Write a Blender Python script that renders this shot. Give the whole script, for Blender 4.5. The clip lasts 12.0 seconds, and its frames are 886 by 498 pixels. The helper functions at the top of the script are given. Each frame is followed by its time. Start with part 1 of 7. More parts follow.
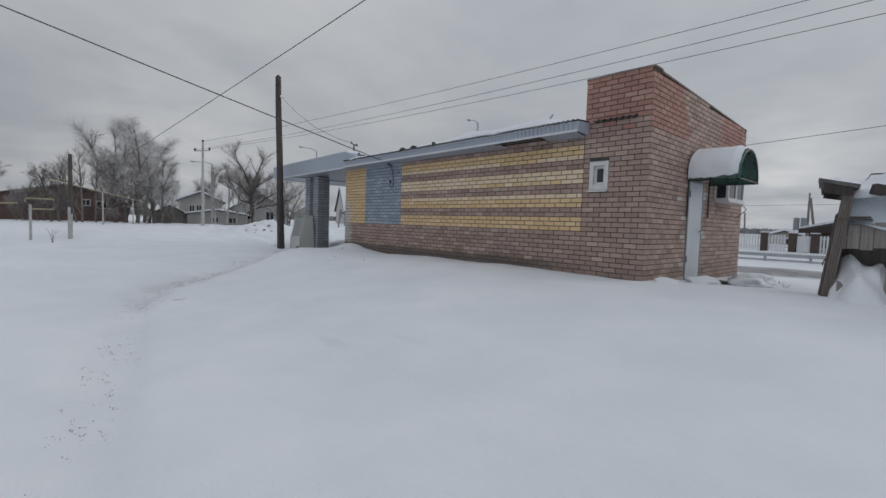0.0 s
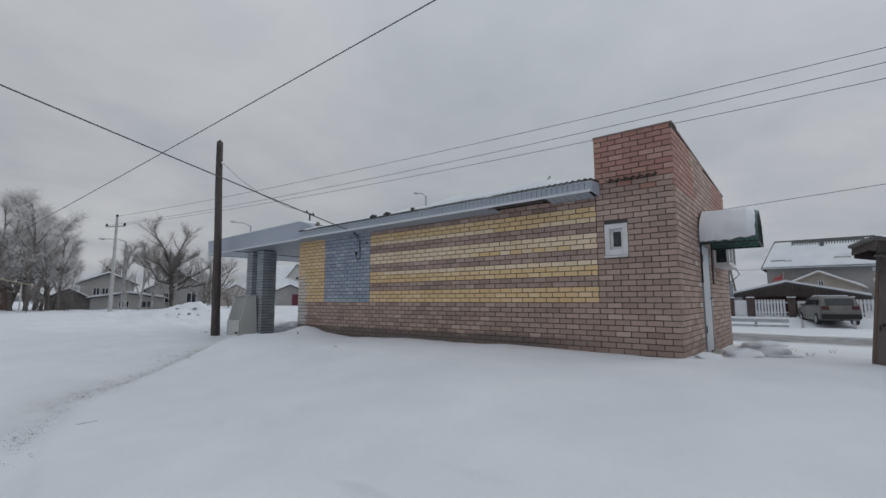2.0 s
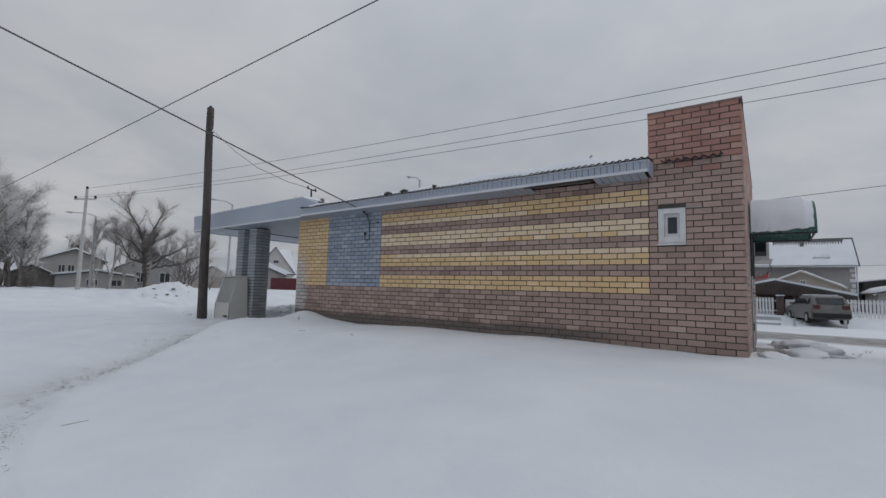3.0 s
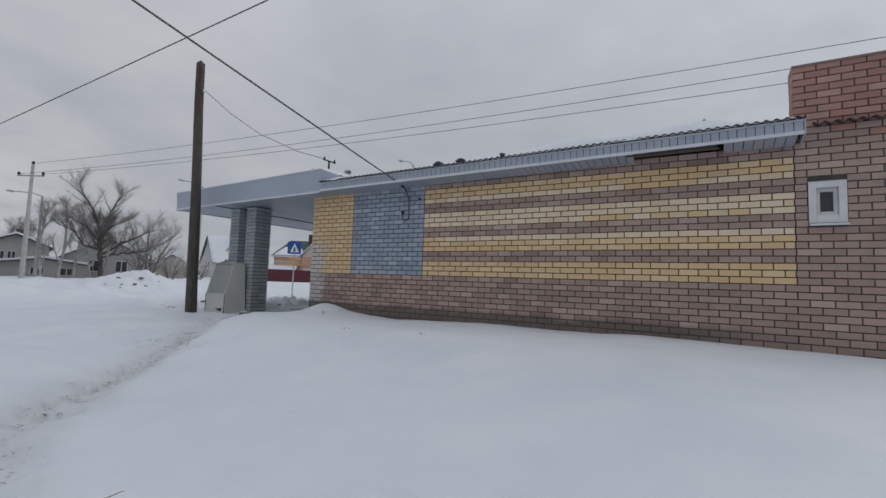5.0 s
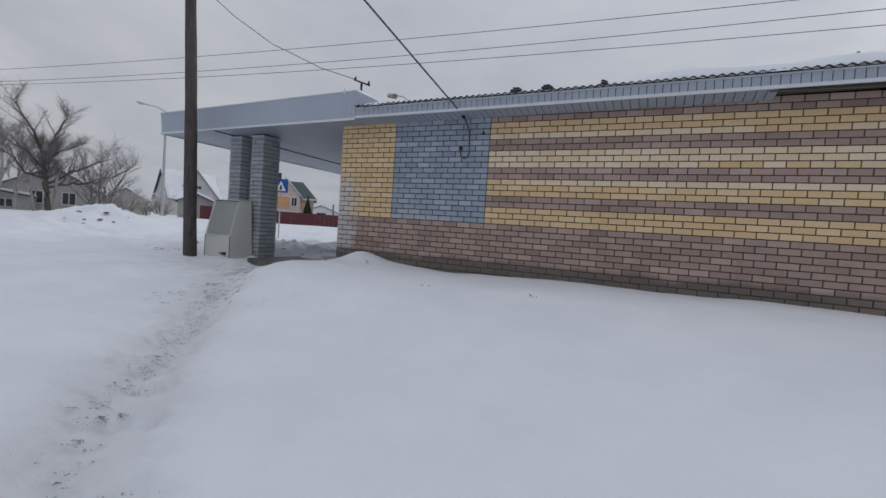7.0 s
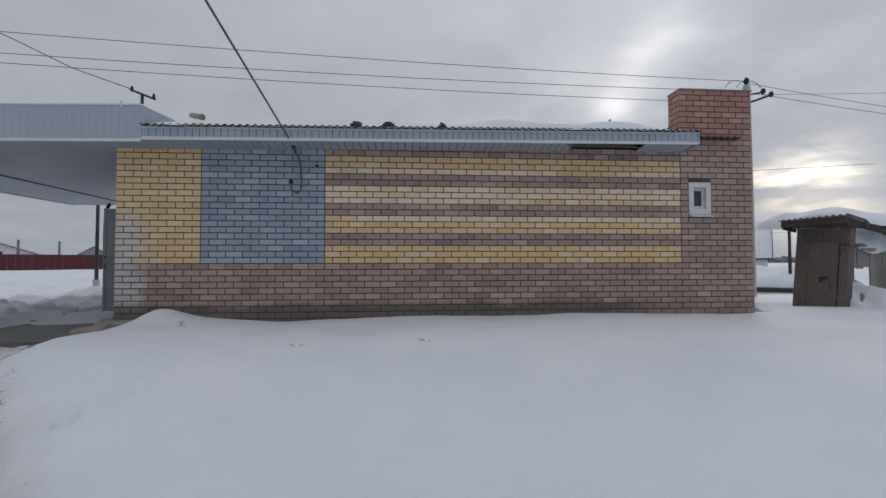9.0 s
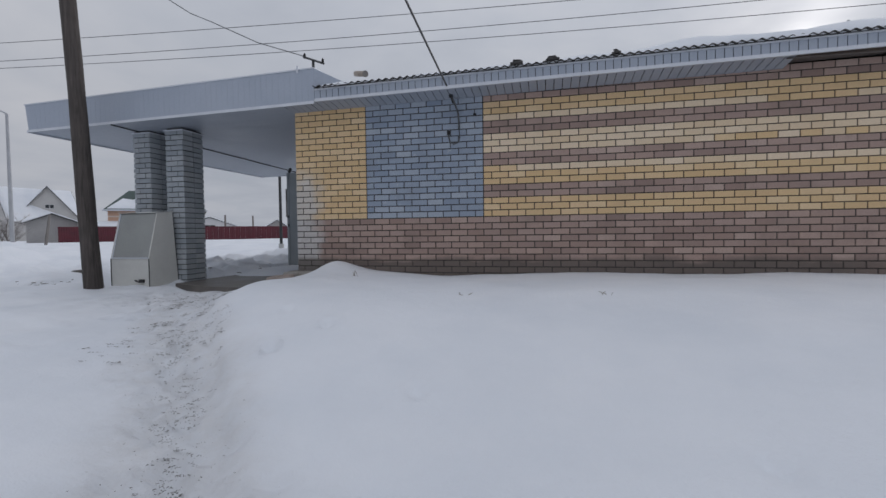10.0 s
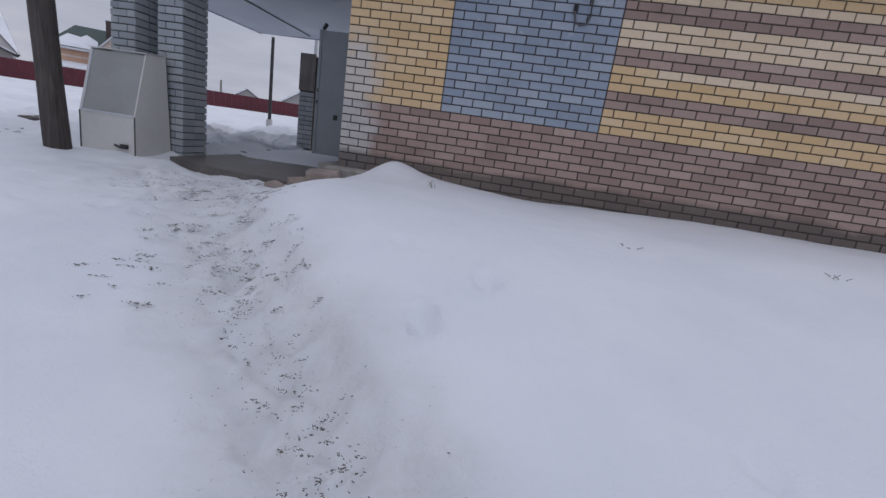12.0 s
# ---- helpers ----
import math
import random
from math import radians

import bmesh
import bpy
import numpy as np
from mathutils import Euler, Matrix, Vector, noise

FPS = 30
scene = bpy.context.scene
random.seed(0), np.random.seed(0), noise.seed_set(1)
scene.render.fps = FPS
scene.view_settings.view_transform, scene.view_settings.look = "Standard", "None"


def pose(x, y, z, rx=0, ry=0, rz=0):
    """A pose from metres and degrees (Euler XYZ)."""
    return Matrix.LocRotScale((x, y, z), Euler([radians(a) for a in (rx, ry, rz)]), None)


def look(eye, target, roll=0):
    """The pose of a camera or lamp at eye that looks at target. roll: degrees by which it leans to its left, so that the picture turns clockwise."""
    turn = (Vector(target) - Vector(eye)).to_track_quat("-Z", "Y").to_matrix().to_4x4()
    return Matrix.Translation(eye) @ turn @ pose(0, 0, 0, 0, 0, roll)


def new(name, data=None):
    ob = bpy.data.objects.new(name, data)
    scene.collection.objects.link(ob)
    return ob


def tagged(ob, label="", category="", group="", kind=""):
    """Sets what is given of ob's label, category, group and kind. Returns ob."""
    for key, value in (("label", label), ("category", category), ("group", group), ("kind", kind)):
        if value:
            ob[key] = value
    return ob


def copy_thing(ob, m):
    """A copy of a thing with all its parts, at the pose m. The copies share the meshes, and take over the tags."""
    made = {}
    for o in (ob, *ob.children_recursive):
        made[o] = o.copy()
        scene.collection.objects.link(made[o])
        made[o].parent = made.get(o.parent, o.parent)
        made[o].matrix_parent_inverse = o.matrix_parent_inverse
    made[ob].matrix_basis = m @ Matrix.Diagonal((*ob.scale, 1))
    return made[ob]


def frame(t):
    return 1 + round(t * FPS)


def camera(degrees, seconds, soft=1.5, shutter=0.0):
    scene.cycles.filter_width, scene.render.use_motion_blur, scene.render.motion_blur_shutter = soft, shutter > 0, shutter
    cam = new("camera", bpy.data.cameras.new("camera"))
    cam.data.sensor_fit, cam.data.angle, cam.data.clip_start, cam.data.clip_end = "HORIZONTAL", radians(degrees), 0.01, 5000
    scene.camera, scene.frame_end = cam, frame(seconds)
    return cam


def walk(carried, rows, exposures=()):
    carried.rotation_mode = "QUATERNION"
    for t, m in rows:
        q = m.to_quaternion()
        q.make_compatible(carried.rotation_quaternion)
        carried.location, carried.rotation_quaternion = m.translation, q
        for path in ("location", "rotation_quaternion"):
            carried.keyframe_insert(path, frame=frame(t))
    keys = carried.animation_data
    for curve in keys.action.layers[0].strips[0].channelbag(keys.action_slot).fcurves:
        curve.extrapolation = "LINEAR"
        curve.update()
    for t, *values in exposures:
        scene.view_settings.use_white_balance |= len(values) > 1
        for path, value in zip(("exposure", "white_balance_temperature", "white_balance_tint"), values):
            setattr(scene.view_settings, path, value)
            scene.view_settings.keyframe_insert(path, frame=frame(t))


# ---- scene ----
cam = camera(89.1, 12.0)

PATH = [
    (0, (14.248, -8.377, 0.773), (12.784, -7.02, 0.66), 1.8),
    (0.5, (13.88, -8.25, 0.738), (12.428, -6.879, 0.845), -0.7),
    (1, (13.386, -8.327, 0.75), (12.154, -6.764, 0.951), 2.9),
    (1.5, (12.839, -8.281, 0.764), (11.522, -6.793, 0.992), 0.0),
    (2, (12.252, -8.132, 0.759), (11.011, -6.58, 0.983), -0.1),
    (2.5, (11.587, -8.166, 0.815), (10.443, -6.526, 0.867), 3.9),
    (2.6, (11.437, -8.163, 0.83), (10.315, -6.512, 0.944), 3.1),
    (3, (10.918, -8.037, 0.692), (9.755, -6.42, 0.869), 1.6),
    (4.8, (8.671, -7.783, 0.526), (7.602, -6.105, 0.726), 0.3),
    (5, (8.381, -7.716, 0.559), (7.352, -6.007, 0.71), 2.0),
    (5.5, (7.798, -7.793, 0.512), (6.734, -6.1, 0.482), 0.5),
    (6, (7.199, -7.681, 0.496), (6.217, -5.939, 0.451), -0.6),
    (6.5, (6.661, -7.604, 0.551), (5.719, -5.84, 0.583), 0.6),
    (6.7, (6.45, -7.565, 0.539), (5.55, -5.78, 0.463), 3.0),
    (8.3, (5.043, -7.376, 0.463), (4.469, -5.462, 0.545), -0.9),
    (8.4, (5.048, -7.436, 0.58), (4.676, -5.474, 0.686), -2.1),
    (8.5, (4.885, -7.444, 0.621), (4.519, -5.479, 0.698), -2.5),
    (9, (4.594, -7.468, 0.711), (4.753, -5.476, 0.771), -0.1),
    (9.1, (4.572, -7.388, 0.719), (4.75, -5.396, 0.735), 0.5),
    (9.5, (4.554, -7.436, 0.608), (4.423, -5.44, 0.607), -5.6),
    (10, (4.217, -7.028, 0.442), (3.766, -5.081, 0.373), -0.7),
    (10.5, (3.753, -6.809, 0.479), (3.246, -4.875, 0.482), -1.7),
    (11, (3.224, -6.575, 0.46), (2.921, -4.598, 0.499), -2.1),
    (11.3, (2.902, -6.35, 0.561), (2.645, -4.367, 0.53), -0.1),
    (11.5, (2.705, -6.249, 0.385), (2.51, -4.271, 0.161), 1.5),
    (11.7, (2.526, -6.077, 0.376), (2.395, -4.129, -0.06), 7.3),
    (12, (2.379, -5.84, 0.4), (2.119, -3.916, -0.081), 8.4),
]

walk(cam, [(t, look(eye, target, roll)) for t, eye, target, roll in PATH], exposures=[(0, 0.06, 6550, 11), (1, 0.05, 6530, 11), (3, 0.07, 6500, 12), (5.5, 0.12, 6450, 13), (6.5, 0.18, 6420, 14), (8.5, 0.13, 6420, 14), (9, 0.03, 6420, 14), (9.5, 0.09, 6420, 14), (10.5, 0.23, 6380, 16), (11, 0.25, 6350, 18), (12, 0.31, 6220, 20)])

# ---- light: a bright overcast winter sky with the sun behind thin cloud over the building ----
SUN_AZ, SUN_EL = radians(29.5), radians(21)
SUN_DIR = Vector((math.sin(SUN_AZ) * math.cos(SUN_EL), math.cos(SUN_AZ) * math.cos(SUN_EL), math.sin(SUN_EL)))
SKY_GAIN = 1.0


def math_node(nt, op, a, b=None, clamp=False):
    n = nt.nodes.new("ShaderNodeMath")
    n.operation, n.use_clamp = op, clamp
    for k, v in enumerate((a, b)):
        if v is None:
            continue
        if isinstance(v, (int, float)):
            n.inputs[k].default_value = v
        else:
            nt.links.new(v, n.inputs[k])
    return n.outputs[0]


def mix_node(nt, fac, a, b, blend="MIX"):
    n = nt.nodes.new("ShaderNodeMix")
    n.data_type, n.blend_type = "RGBA", blend
    for sock, v in ((n.inputs[0], fac), (n.inputs[6], a), (n.inputs[7], b)):
        if isinstance(v, (int, float)):
            sock.default_value = v
        elif isinstance(v, tuple):
            sock.default_value = (*v, 1.0)
        else:
            nt.links.new(v, sock)
    return n.outputs[2]


def ramp_node(nt, fac, stops):
    n = nt.nodes.new("ShaderNodeValToRGB")
    while len(n.color_ramp.elements) < len(stops):
        n.color_ramp.elements.new(0.5)
    for e, (p, c) in zip(n.color_ramp.elements, stops):
        e.position, e.color = p, (*c, 1.0) if isinstance(c, tuple) else (c, c, c, 1.0)
    nt.links.new(fac, n.inputs[0])
    return n.outputs[0]


def noise_node(nt, vec, scale, detail=4.0, rough=0.55, dist=0.0):
    n = nt.nodes.new("ShaderNodeTexNoise")
    n.inputs["Scale"].default_value, n.inputs["Detail"].default_value = scale, detail
    n.inputs["Roughness"].default_value, n.inputs["Distortion"].default_value = rough, dist
    if vec is not None:
        nt.links.new(vec, n.inputs["Vector"])
    return n.outputs[0]


GAPS = [(Vector((0.4100, 0.8600, 0.3039)), 1500.0, 0.32), (Vector((0.4363, 0.8190, 0.3726)), 900.0, 0.20), (Vector((0.4764, 0.7718, 0.4211)), 700.0, 0.25), (Vector((0.7150, 0.6960, 0.0650)), 300.0, 0.13), (Vector((-0.180, 0.975, 0.120)), 200.0, 0.14), (Vector((-0.9703, 0.2252, 0.0883)), 60.0, 0.06)]


RIFT = Vector((0.696, 0.705, 0.140)).normalized()


def make_world():
    w = bpy.data.worlds.new("overcast_sky")
    scene.world = w
    w.use_nodes = True
    nt = w.node_tree
    bg = nt.nodes["Background"]
    tc = nt.nodes.new("ShaderNodeTexCoord")
    d = tc.outputs["Generated"]
    sep = nt.nodes.new("ShaderNodeSeparateXYZ")
    nt.links.new(d, sep.inputs[0])
    up = math_node(nt, "MAXIMUM", sep.outputs[2], 0.0)
    # clouds lie on a flat layer: stretch them towards the horizon
    den = math_node(nt, "ADD", up, 0.16)
    comb = nt.nodes.new("ShaderNodeCombineXYZ")
    nt.links.new(math_node(nt, "DIVIDE", sep.outputs[0], den), comb.inputs[0])
    nt.links.new(math_node(nt, "DIVIDE", sep.outputs[1], den), comb.inputs[1])
    big = noise_node(nt, comb.outputs[0], 0.55, 5.0, 0.5, 0.4)
    fine = noise_node(nt, comb.outputs[0], 2.1, 5.0, 0.55, 0.2)
    cloud = math_node(nt, "ADD", math_node(nt, "MULTIPLY", big, 0.72), math_node(nt, "MULTIPLY", fine, 0.28))
    grey = ramp_node(nt, cloud, [(0.30, (0.30, 0.33, 0.37)), (0.48, (0.375, 0.405, 0.44)), (0.64, (0.455, 0.475, 0.495))])
    # brighter towards the zenith, as an overcast sky is
    high = math_node(nt, "ADD", math_node(nt, "MULTIPLY", math_node(nt, "POWER", up, 1.6), 0.66), 0.93)
    grey = mix_node(nt, 1.0, grey, (1, 1, 1), "MULTIPLY")
    vm = nt.nodes.new("ShaderNodeVectorMath")
    vm.operation = "SCALE"
    nt.links.new(grey, vm.inputs[0])
    east = nt.nodes.new("ShaderNodeVectorMath")
    east.operation = "DOT_PRODUCT"
    nt.links.new(d, east.inputs[0])
    east.inputs[1].default_value = (0.075, 0.045, 0.0)
    nt.links.new(math_node(nt, "MULTIPLY", high, math_node(nt, "ADD", east.outputs["Value"], 0.975)), vm.inputs["Scale"])
    # the thin cloud round the sun glows
    dot = nt.nodes.new("ShaderNodeVectorMath")
    dot.operation = "DOT_PRODUCT"
    nt.links.new(d, dot.inputs[0])
    dot.inputs[1].default_value = SUN_DIR
    near = math_node(nt, "MAXIMUM", dot.outputs["Value"], 0.0)
    halo = math_node(nt, "MULTIPLY", math_node(nt, "POWER", near, 26.0), 0.12)
    # a bright slanting gap in the cloud before the sun
    for gap, sharp, amount in GAPS:
        one = nt.nodes.new("ShaderNodeVectorMath")
        one.operation = "DOT_PRODUCT"
        nt.links.new(d, one.inputs[0])
        one.inputs[1].default_value = gap
        lit = math_node(nt, "POWER", math_node(nt, "MAXIMUM", one.outputs["Value"], 0.0), sharp)
        halo = math_node(nt, "ADD", halo, math_node(nt, "MULTIPLY", lit, amount))
    halo = math_node(nt, "MULTIPLY", halo, ramp_node(nt, cloud, [(0.40, 0.15), (0.60, 1.5)]))
    warm = nt.nodes.new("ShaderNodeVectorMath")
    warm.operation = "SCALE"
    warm.inputs[0].default_value = (1.0, 0.97, 0.9)
    nt.links.new(halo, warm.inputs["Scale"])
    add = nt.nodes.new("ShaderNodeVectorMath")
    nt.links.new(vm.outputs[0], add.inputs[0])
    nt.links.new(warm.outputs[0], add.inputs[1])
    # a little clear sky between the clouds
    sky = nt.nodes.new("ShaderNodeTexSky")
    sky.sky_type, sky.sun_disc = "NISHITA", False
    sky.sun_elevation, sky.sun_rotation = SUN_EL, SUN_AZ
    clear = nt.nodes.new("ShaderNodeVectorMath")
    clear.operation = "SCALE"
    clear.inputs["Scale"].default_value = 0.09
    nt.links.new(sky.outputs[0], clear.inputs[0])
    gap = ramp_node(nt, cloud, [(0.30, 0.5), (0.40, 0.0)])
    rift = nt.nodes.new("ShaderNodeVectorMath")
    rift.operation = "DOT_PRODUCT"
    nt.links.new(d, rift.inputs[0])
    rift.inputs[1].default_value = RIFT
    open_sky = math_node(nt, "POWER", math_node(nt, "MAXIMUM", rift.outputs["Value"], 0.0), 420.0)
    gap = math_node(nt, "ADD", gap, math_node(nt, "MULTIPLY", open_sky, ramp_node(nt, fine, [(0.40, 0.75), (0.60, 0.15)])), True)
    nt.links.new(mix_node(nt, gap, add.outputs[0], clear.outputs[0]), bg.inputs["Color"])
    bg.inputs["Strength"].default_value = SKY_GAIN


make_world()
sun = new("sun", bpy.data.lights.new("sun", "SUN"))
sun.data.energy, sun.data.angle, sun.data.color = 0.40, radians(24), (1.0, 0.95, 0.86)
sun.matrix_world = look(SUN_DIR * 50, (0, 0, 0))


# ---- materials ----
def base_mat(name, rough=0.7, metal=0.0, spec=0.5):
    m = bpy.data.materials.new(name)
    m.use_nodes = True
    b = m.node_tree.nodes["Principled BSDF"]
    b.inputs["Roughness"].default_value, b.inputs["Metallic"].default_value = rough, metal
    b.inputs["Specular IOR Level"].default_value = spec
    return m, m.node_tree, b


def bump_to(nt, b, height, strength=0.3, dist=0.01):
    n = nt.nodes.new("ShaderNodeBump")
    n.inputs["Strength"].default_value, n.inputs["Distance"].default_value = strength, dist
    nt.links.new(height, n.inputs["Height"])
    nt.links.new(n.outputs[0], b.inputs["Normal"])


def obj_vec(nt):
    g = nt.nodes.new("ShaderNodeNewGeometry")
    return g.outputs["Position"]


def piece_random(nt):
    """A number for each piece, be it an object of its own or an island of a joined mesh."""
    o = nt.nodes.new("ShaderNodeObjectInfo")
    g = nt.nodes.new("ShaderNodeNewGeometry")
    return math_node(nt, "FRACT", math_node(nt, "ADD", o.outputs["Random"], g.outputs["Random Per Island"]))


def surf(name, dark, light, scale=6.0, fine=60.0, rough=0.75, metal=0.0, bump=0.25, dist=0.01, stain=None, stain_at=0.62, spec=0.5):
    """A weathered surface: two colours mixed by coarse and fine noise, and an optional stain."""
    m, nt, b = base_mat(name, rough, metal, spec)
    p = obj_vec(nt)
    n1, n2 = noise_node(nt, p, scale, 5.0), noise_node(nt, p, fine, 3.0)
    mixv = math_node(nt, "ADD", math_node(nt, "MULTIPLY", n1, 0.65), math_node(nt, "MULTIPLY", n2, 0.35))
    c = ramp_node(nt, mixv, [(0.36, dark), (0.64, light)])
    if stain:
        c = mix_node(nt, ramp_node(nt, noise_node(nt, p, scale * 0.35, 6.0, 0.65), [(stain_at, 0.0), (stain_at + 0.12, 0.8)]), c, stain)
    nt.links.new(c, b.inputs["Base Color"])
    nt.links.new(ramp_node(nt, n1, [(0.3, max(rough - 0.12, 0.05)), (0.7, min(rough + 0.12, 1.0))]), b.inputs["Roughness"])
    if bump:
        bump_to(nt, b, mixv, bump, dist)
    return m


def brick_mat(name, cols, dirt=(0.10, 0.085, 0.075), dirt_amt=0.35, worn=None, bare=None, damp=None):
    """Painted brick: each brick has its own shade. bare: pale brick left unpainted near the west corner;
    damp: splash-darkened foot with a ragged upper edge."""
    m, nt, b = base_mat(name, 0.82)
    p = obj_vec(nt)
    r = piece_random(nt)
    stops = [(k / max(len(cols) - 1, 1), c) for k, c in enumerate(cols)]
    c = ramp_node(nt, r, stops)
    coarse = noise_node(nt, p, 1.6, 5.0, 0.6)
    grain = noise_node(nt, p, 55.0, 4.0, 0.6)
    blot = noise_node(nt, p, 7.0, 5.0, 0.65)
    sep = nt.nodes.new("ShaderNodeSeparateXYZ")
    nt.links.new(p, sep.inputs[0])
    if bare:
        wob = math_node(nt, "ADD", math_node(nt, "MULTIPLY", noise_node(nt, p, 1.7, 3.0), 0.5), math_node(nt, "MULTIPLY", math_node(nt, "SUBTRACT", r, 0.5), 0.16))
        side = ramp_node(nt, math_node(nt, "ADD", sep.outputs[0], wob), [(0.56, 1.0), (0.80, 0.0)])
        level = ramp_node(nt, math_node(nt, "ADD", math_node(nt, "MULTIPLY", sep.outputs[2], 0.5), math_node(nt, "MULTIPLY", wob, 0.6)), [(0.78, 1.0), (0.95, 0.0)])
        pale = ramp_node(nt, r, [(0.0, bare), (1.0, tuple(v * 0.84 for v in bare))])
        c = mix_node(nt, math_node(nt, "MULTIPLY", math_node(nt, "MULTIPLY", side, level), 0.9), c, pale)
    c = mix_node(nt, ramp_node(nt, grain, [(0.35, 0.0), (0.7, 0.35)]), c, tuple(v * 0.72 for v in cols[0]))
    c = mix_node(nt, ramp_node(nt, coarse, [(0.52, 0.0), (0.75, dirt_amt)]), c, dirt)
    c = mix_node(nt, ramp_node(nt, blot, [(0.56, 0.0), (0.78, 0.30)]), c, dirt)
    if worn:
        c = mix_node(nt, ramp_node(nt, noise_node(nt, p, 9.0, 6.0, 0.7), [(0.60, 0.0), (0.68, 0.75)]), c, worn)
    if damp:
        edge = math_node(nt, "ADD", sep.outputs[2], math_node(nt, "MULTIPLY", noise_node(nt, p, 0.9, 5.0, 0.6), 0.30))
        wet = ramp_node(nt, math_node(nt, "ADD", edge, 0.3), [(0.44, 0.85), (0.53, 0.0)])
        drier = ramp_node(nt, math_node(nt, "MULTIPLY", sep.outputs[0], 0.1), [(0.80, 1.0), (0.95, 0.22)])
        c = mix_node(nt, math_node(nt, "MULTIPLY", wet, drier), c, damp)
    nt.links.new(c, b.inputs["Base Color"])
    h = math_node(nt, "ADD", math_node(nt, "MULTIPLY", grain, 0.4), math_node(nt, "MULTIPLY", noise_node(nt, p, 14.0, 4.0), 0.6))
    bump_to(nt, b, h, 0.45, 0.006)
    return m


def wood_mat(name, dark, light, grain_dir="Z", rough=0.85):
    m, nt, b = base_mat(name, rough)
    mp = nt.nodes.new("ShaderNodeMapping")
    nt.links.new(obj_vec(nt), mp.inputs["Vector"])
    mp.inputs["Scale"].default_value = {"Z": (28, 28, 1.6), "X": (1.6, 28, 28), "Y": (28, 1.6, 28)}[grain_dir]
    n = noise_node(nt, mp.outputs[0], 1.0, 6.0, 0.65, 0.6)
    big = noise_node(nt, obj_vec(nt), 1.7, 4.0)
    r = piece_random(nt)
    mixv = math_node(nt, "ADD", math_node(nt, "MULTIPLY", n, 0.6), math_node(nt, "ADD", math_node(nt, "MULTIPLY", big, 0.3), math_node(nt, "MULTIPLY", r, 0.12)))
    nt.links.new(ramp_node(nt, mixv, [(0.35, dark), (0.7, light)]), b.inputs["Base Color"])
    bump_to(nt, b, n, 0.6, 0.008)
    return m


def snow_mat(name, ground=False):
    m, nt, b = base_mat(name, 0.62, 0.0, 0.25)
    p = obj_vec(nt)
    n1, n2, n3 = noise_node(nt, p, 0.8, 5.0), noise_node(nt, p, 9.0, 5.0), noise_node(nt, p, 70.0, 3.0)
    c = ramp_node(nt, n1, [(0.35, (0.76, 0.79, 0.835)), (0.65, (0.83, 0.85, 0.885))])
    h = math_node(nt, "ADD", math_node(nt, "MULTIPLY", n2, 0.7), math_node(nt, "MULTIPLY", n3, 0.3))
    if ground:
        a = nt.nodes.new("ShaderNodeAttribute")
        a.attribute_name = "trodden"
        tr = a.outputs["Fac"]
        mott = noise_node(nt, p, 5.0, 6.0, 0.7)
        grit = noise_node(nt, p, 34.0, 6.0, 0.75)
        dirt = math_node(nt, "MULTIPLY", tr, ramp_node(nt, mott, [(0.38, 0.12), (0.66, 0.42)]))
        c = mix_node(nt, dirt, c, (0.645, 0.615, 0.585))
        # dark flecks in the colour: grit together with painted footprint shading
        clump = ramp_node(nt, noise_node(nt, p, 7.0, 4.0, 0.6), [(0.45, 0.25), (0.62, 1.0)])
        grit_and_shade = math_node(nt, "MULTIPLY", math_node(nt, "MULTIPLY", tr, clump), ramp_node(nt, grit, [(0.62, 0.0), (0.68, 0.7)]))
        c = mix_node(nt, grit_and_shade, c, (0.26, 0.225, 0.19))
        r = nt.nodes.new("ShaderNodeAttribute")
        r.attribute_name = "roadway"
        slush = ramp_node(nt, noise_node(nt, p, 1.2, 6.0, 0.7, 0.5), [(0.35, (0.16, 0.155, 0.155)), (0.68, (0.42, 0.42, 0.43))])
        c = mix_node(nt, r.outputs["Fac"], c, slush)
        h = math_node(nt, "ADD", h, math_node(nt, "MULTIPLY", tr, math_node(nt, "MULTIPLY", grit, 1.2)))
    nt.links.new(c, b.inputs["Base Color"])
    bump_to(nt, b, h, 0.5, 0.03)
    return m


def glass_mat(name, tint=(0.02, 0.025, 0.03)):
    m, nt, b = base_mat(name, 0.06, 0.0, 0.6)
    p = obj_vec(nt)
    nt.links.new(ramp_node(nt, noise_node(nt, p, 3.0, 4.0), [(0.4, tint), (0.7, tuple(v * 1.8 for v in tint))]), b.inputs["Base Color"])
    return m


SNOW = snow_mat("snow")
GROUND = snow_mat("snow_ground", True)
MORTAR = surf("dark_mortar", (0.042, 0.038, 0.036), (0.092, 0.083, 0.077), 4, 80, 0.95, bump=0.5)
CAP_MORTAR = surf("grey_brown_mortar", (0.16, 0.12, 0.105), (0.25, 0.19, 0.165), 6, 60, 0.95, bump=0.5)
BARE = (0.64, 0.63, 0.615)
DAMP = (0.115, 0.098, 0.086)
B_BROWN = brick_mat("brown_brick", [(0.315, 0.22, 0.185), (0.48, 0.35, 0.295), (0.36, 0.255, 0.215), (0.435, 0.32, 0.275), (0.29, 0.205, 0.175), (0.53, 0.40, 0.34)], (0.17, 0.132, 0.115), 0.4, None, BARE, DAMP)
B_RED = brick_mat("red_brick", [(0.34, 0.175, 0.145), (0.43, 0.235, 0.19), (0.37, 0.20, 0.165), (0.50, 0.31, 0.25)])
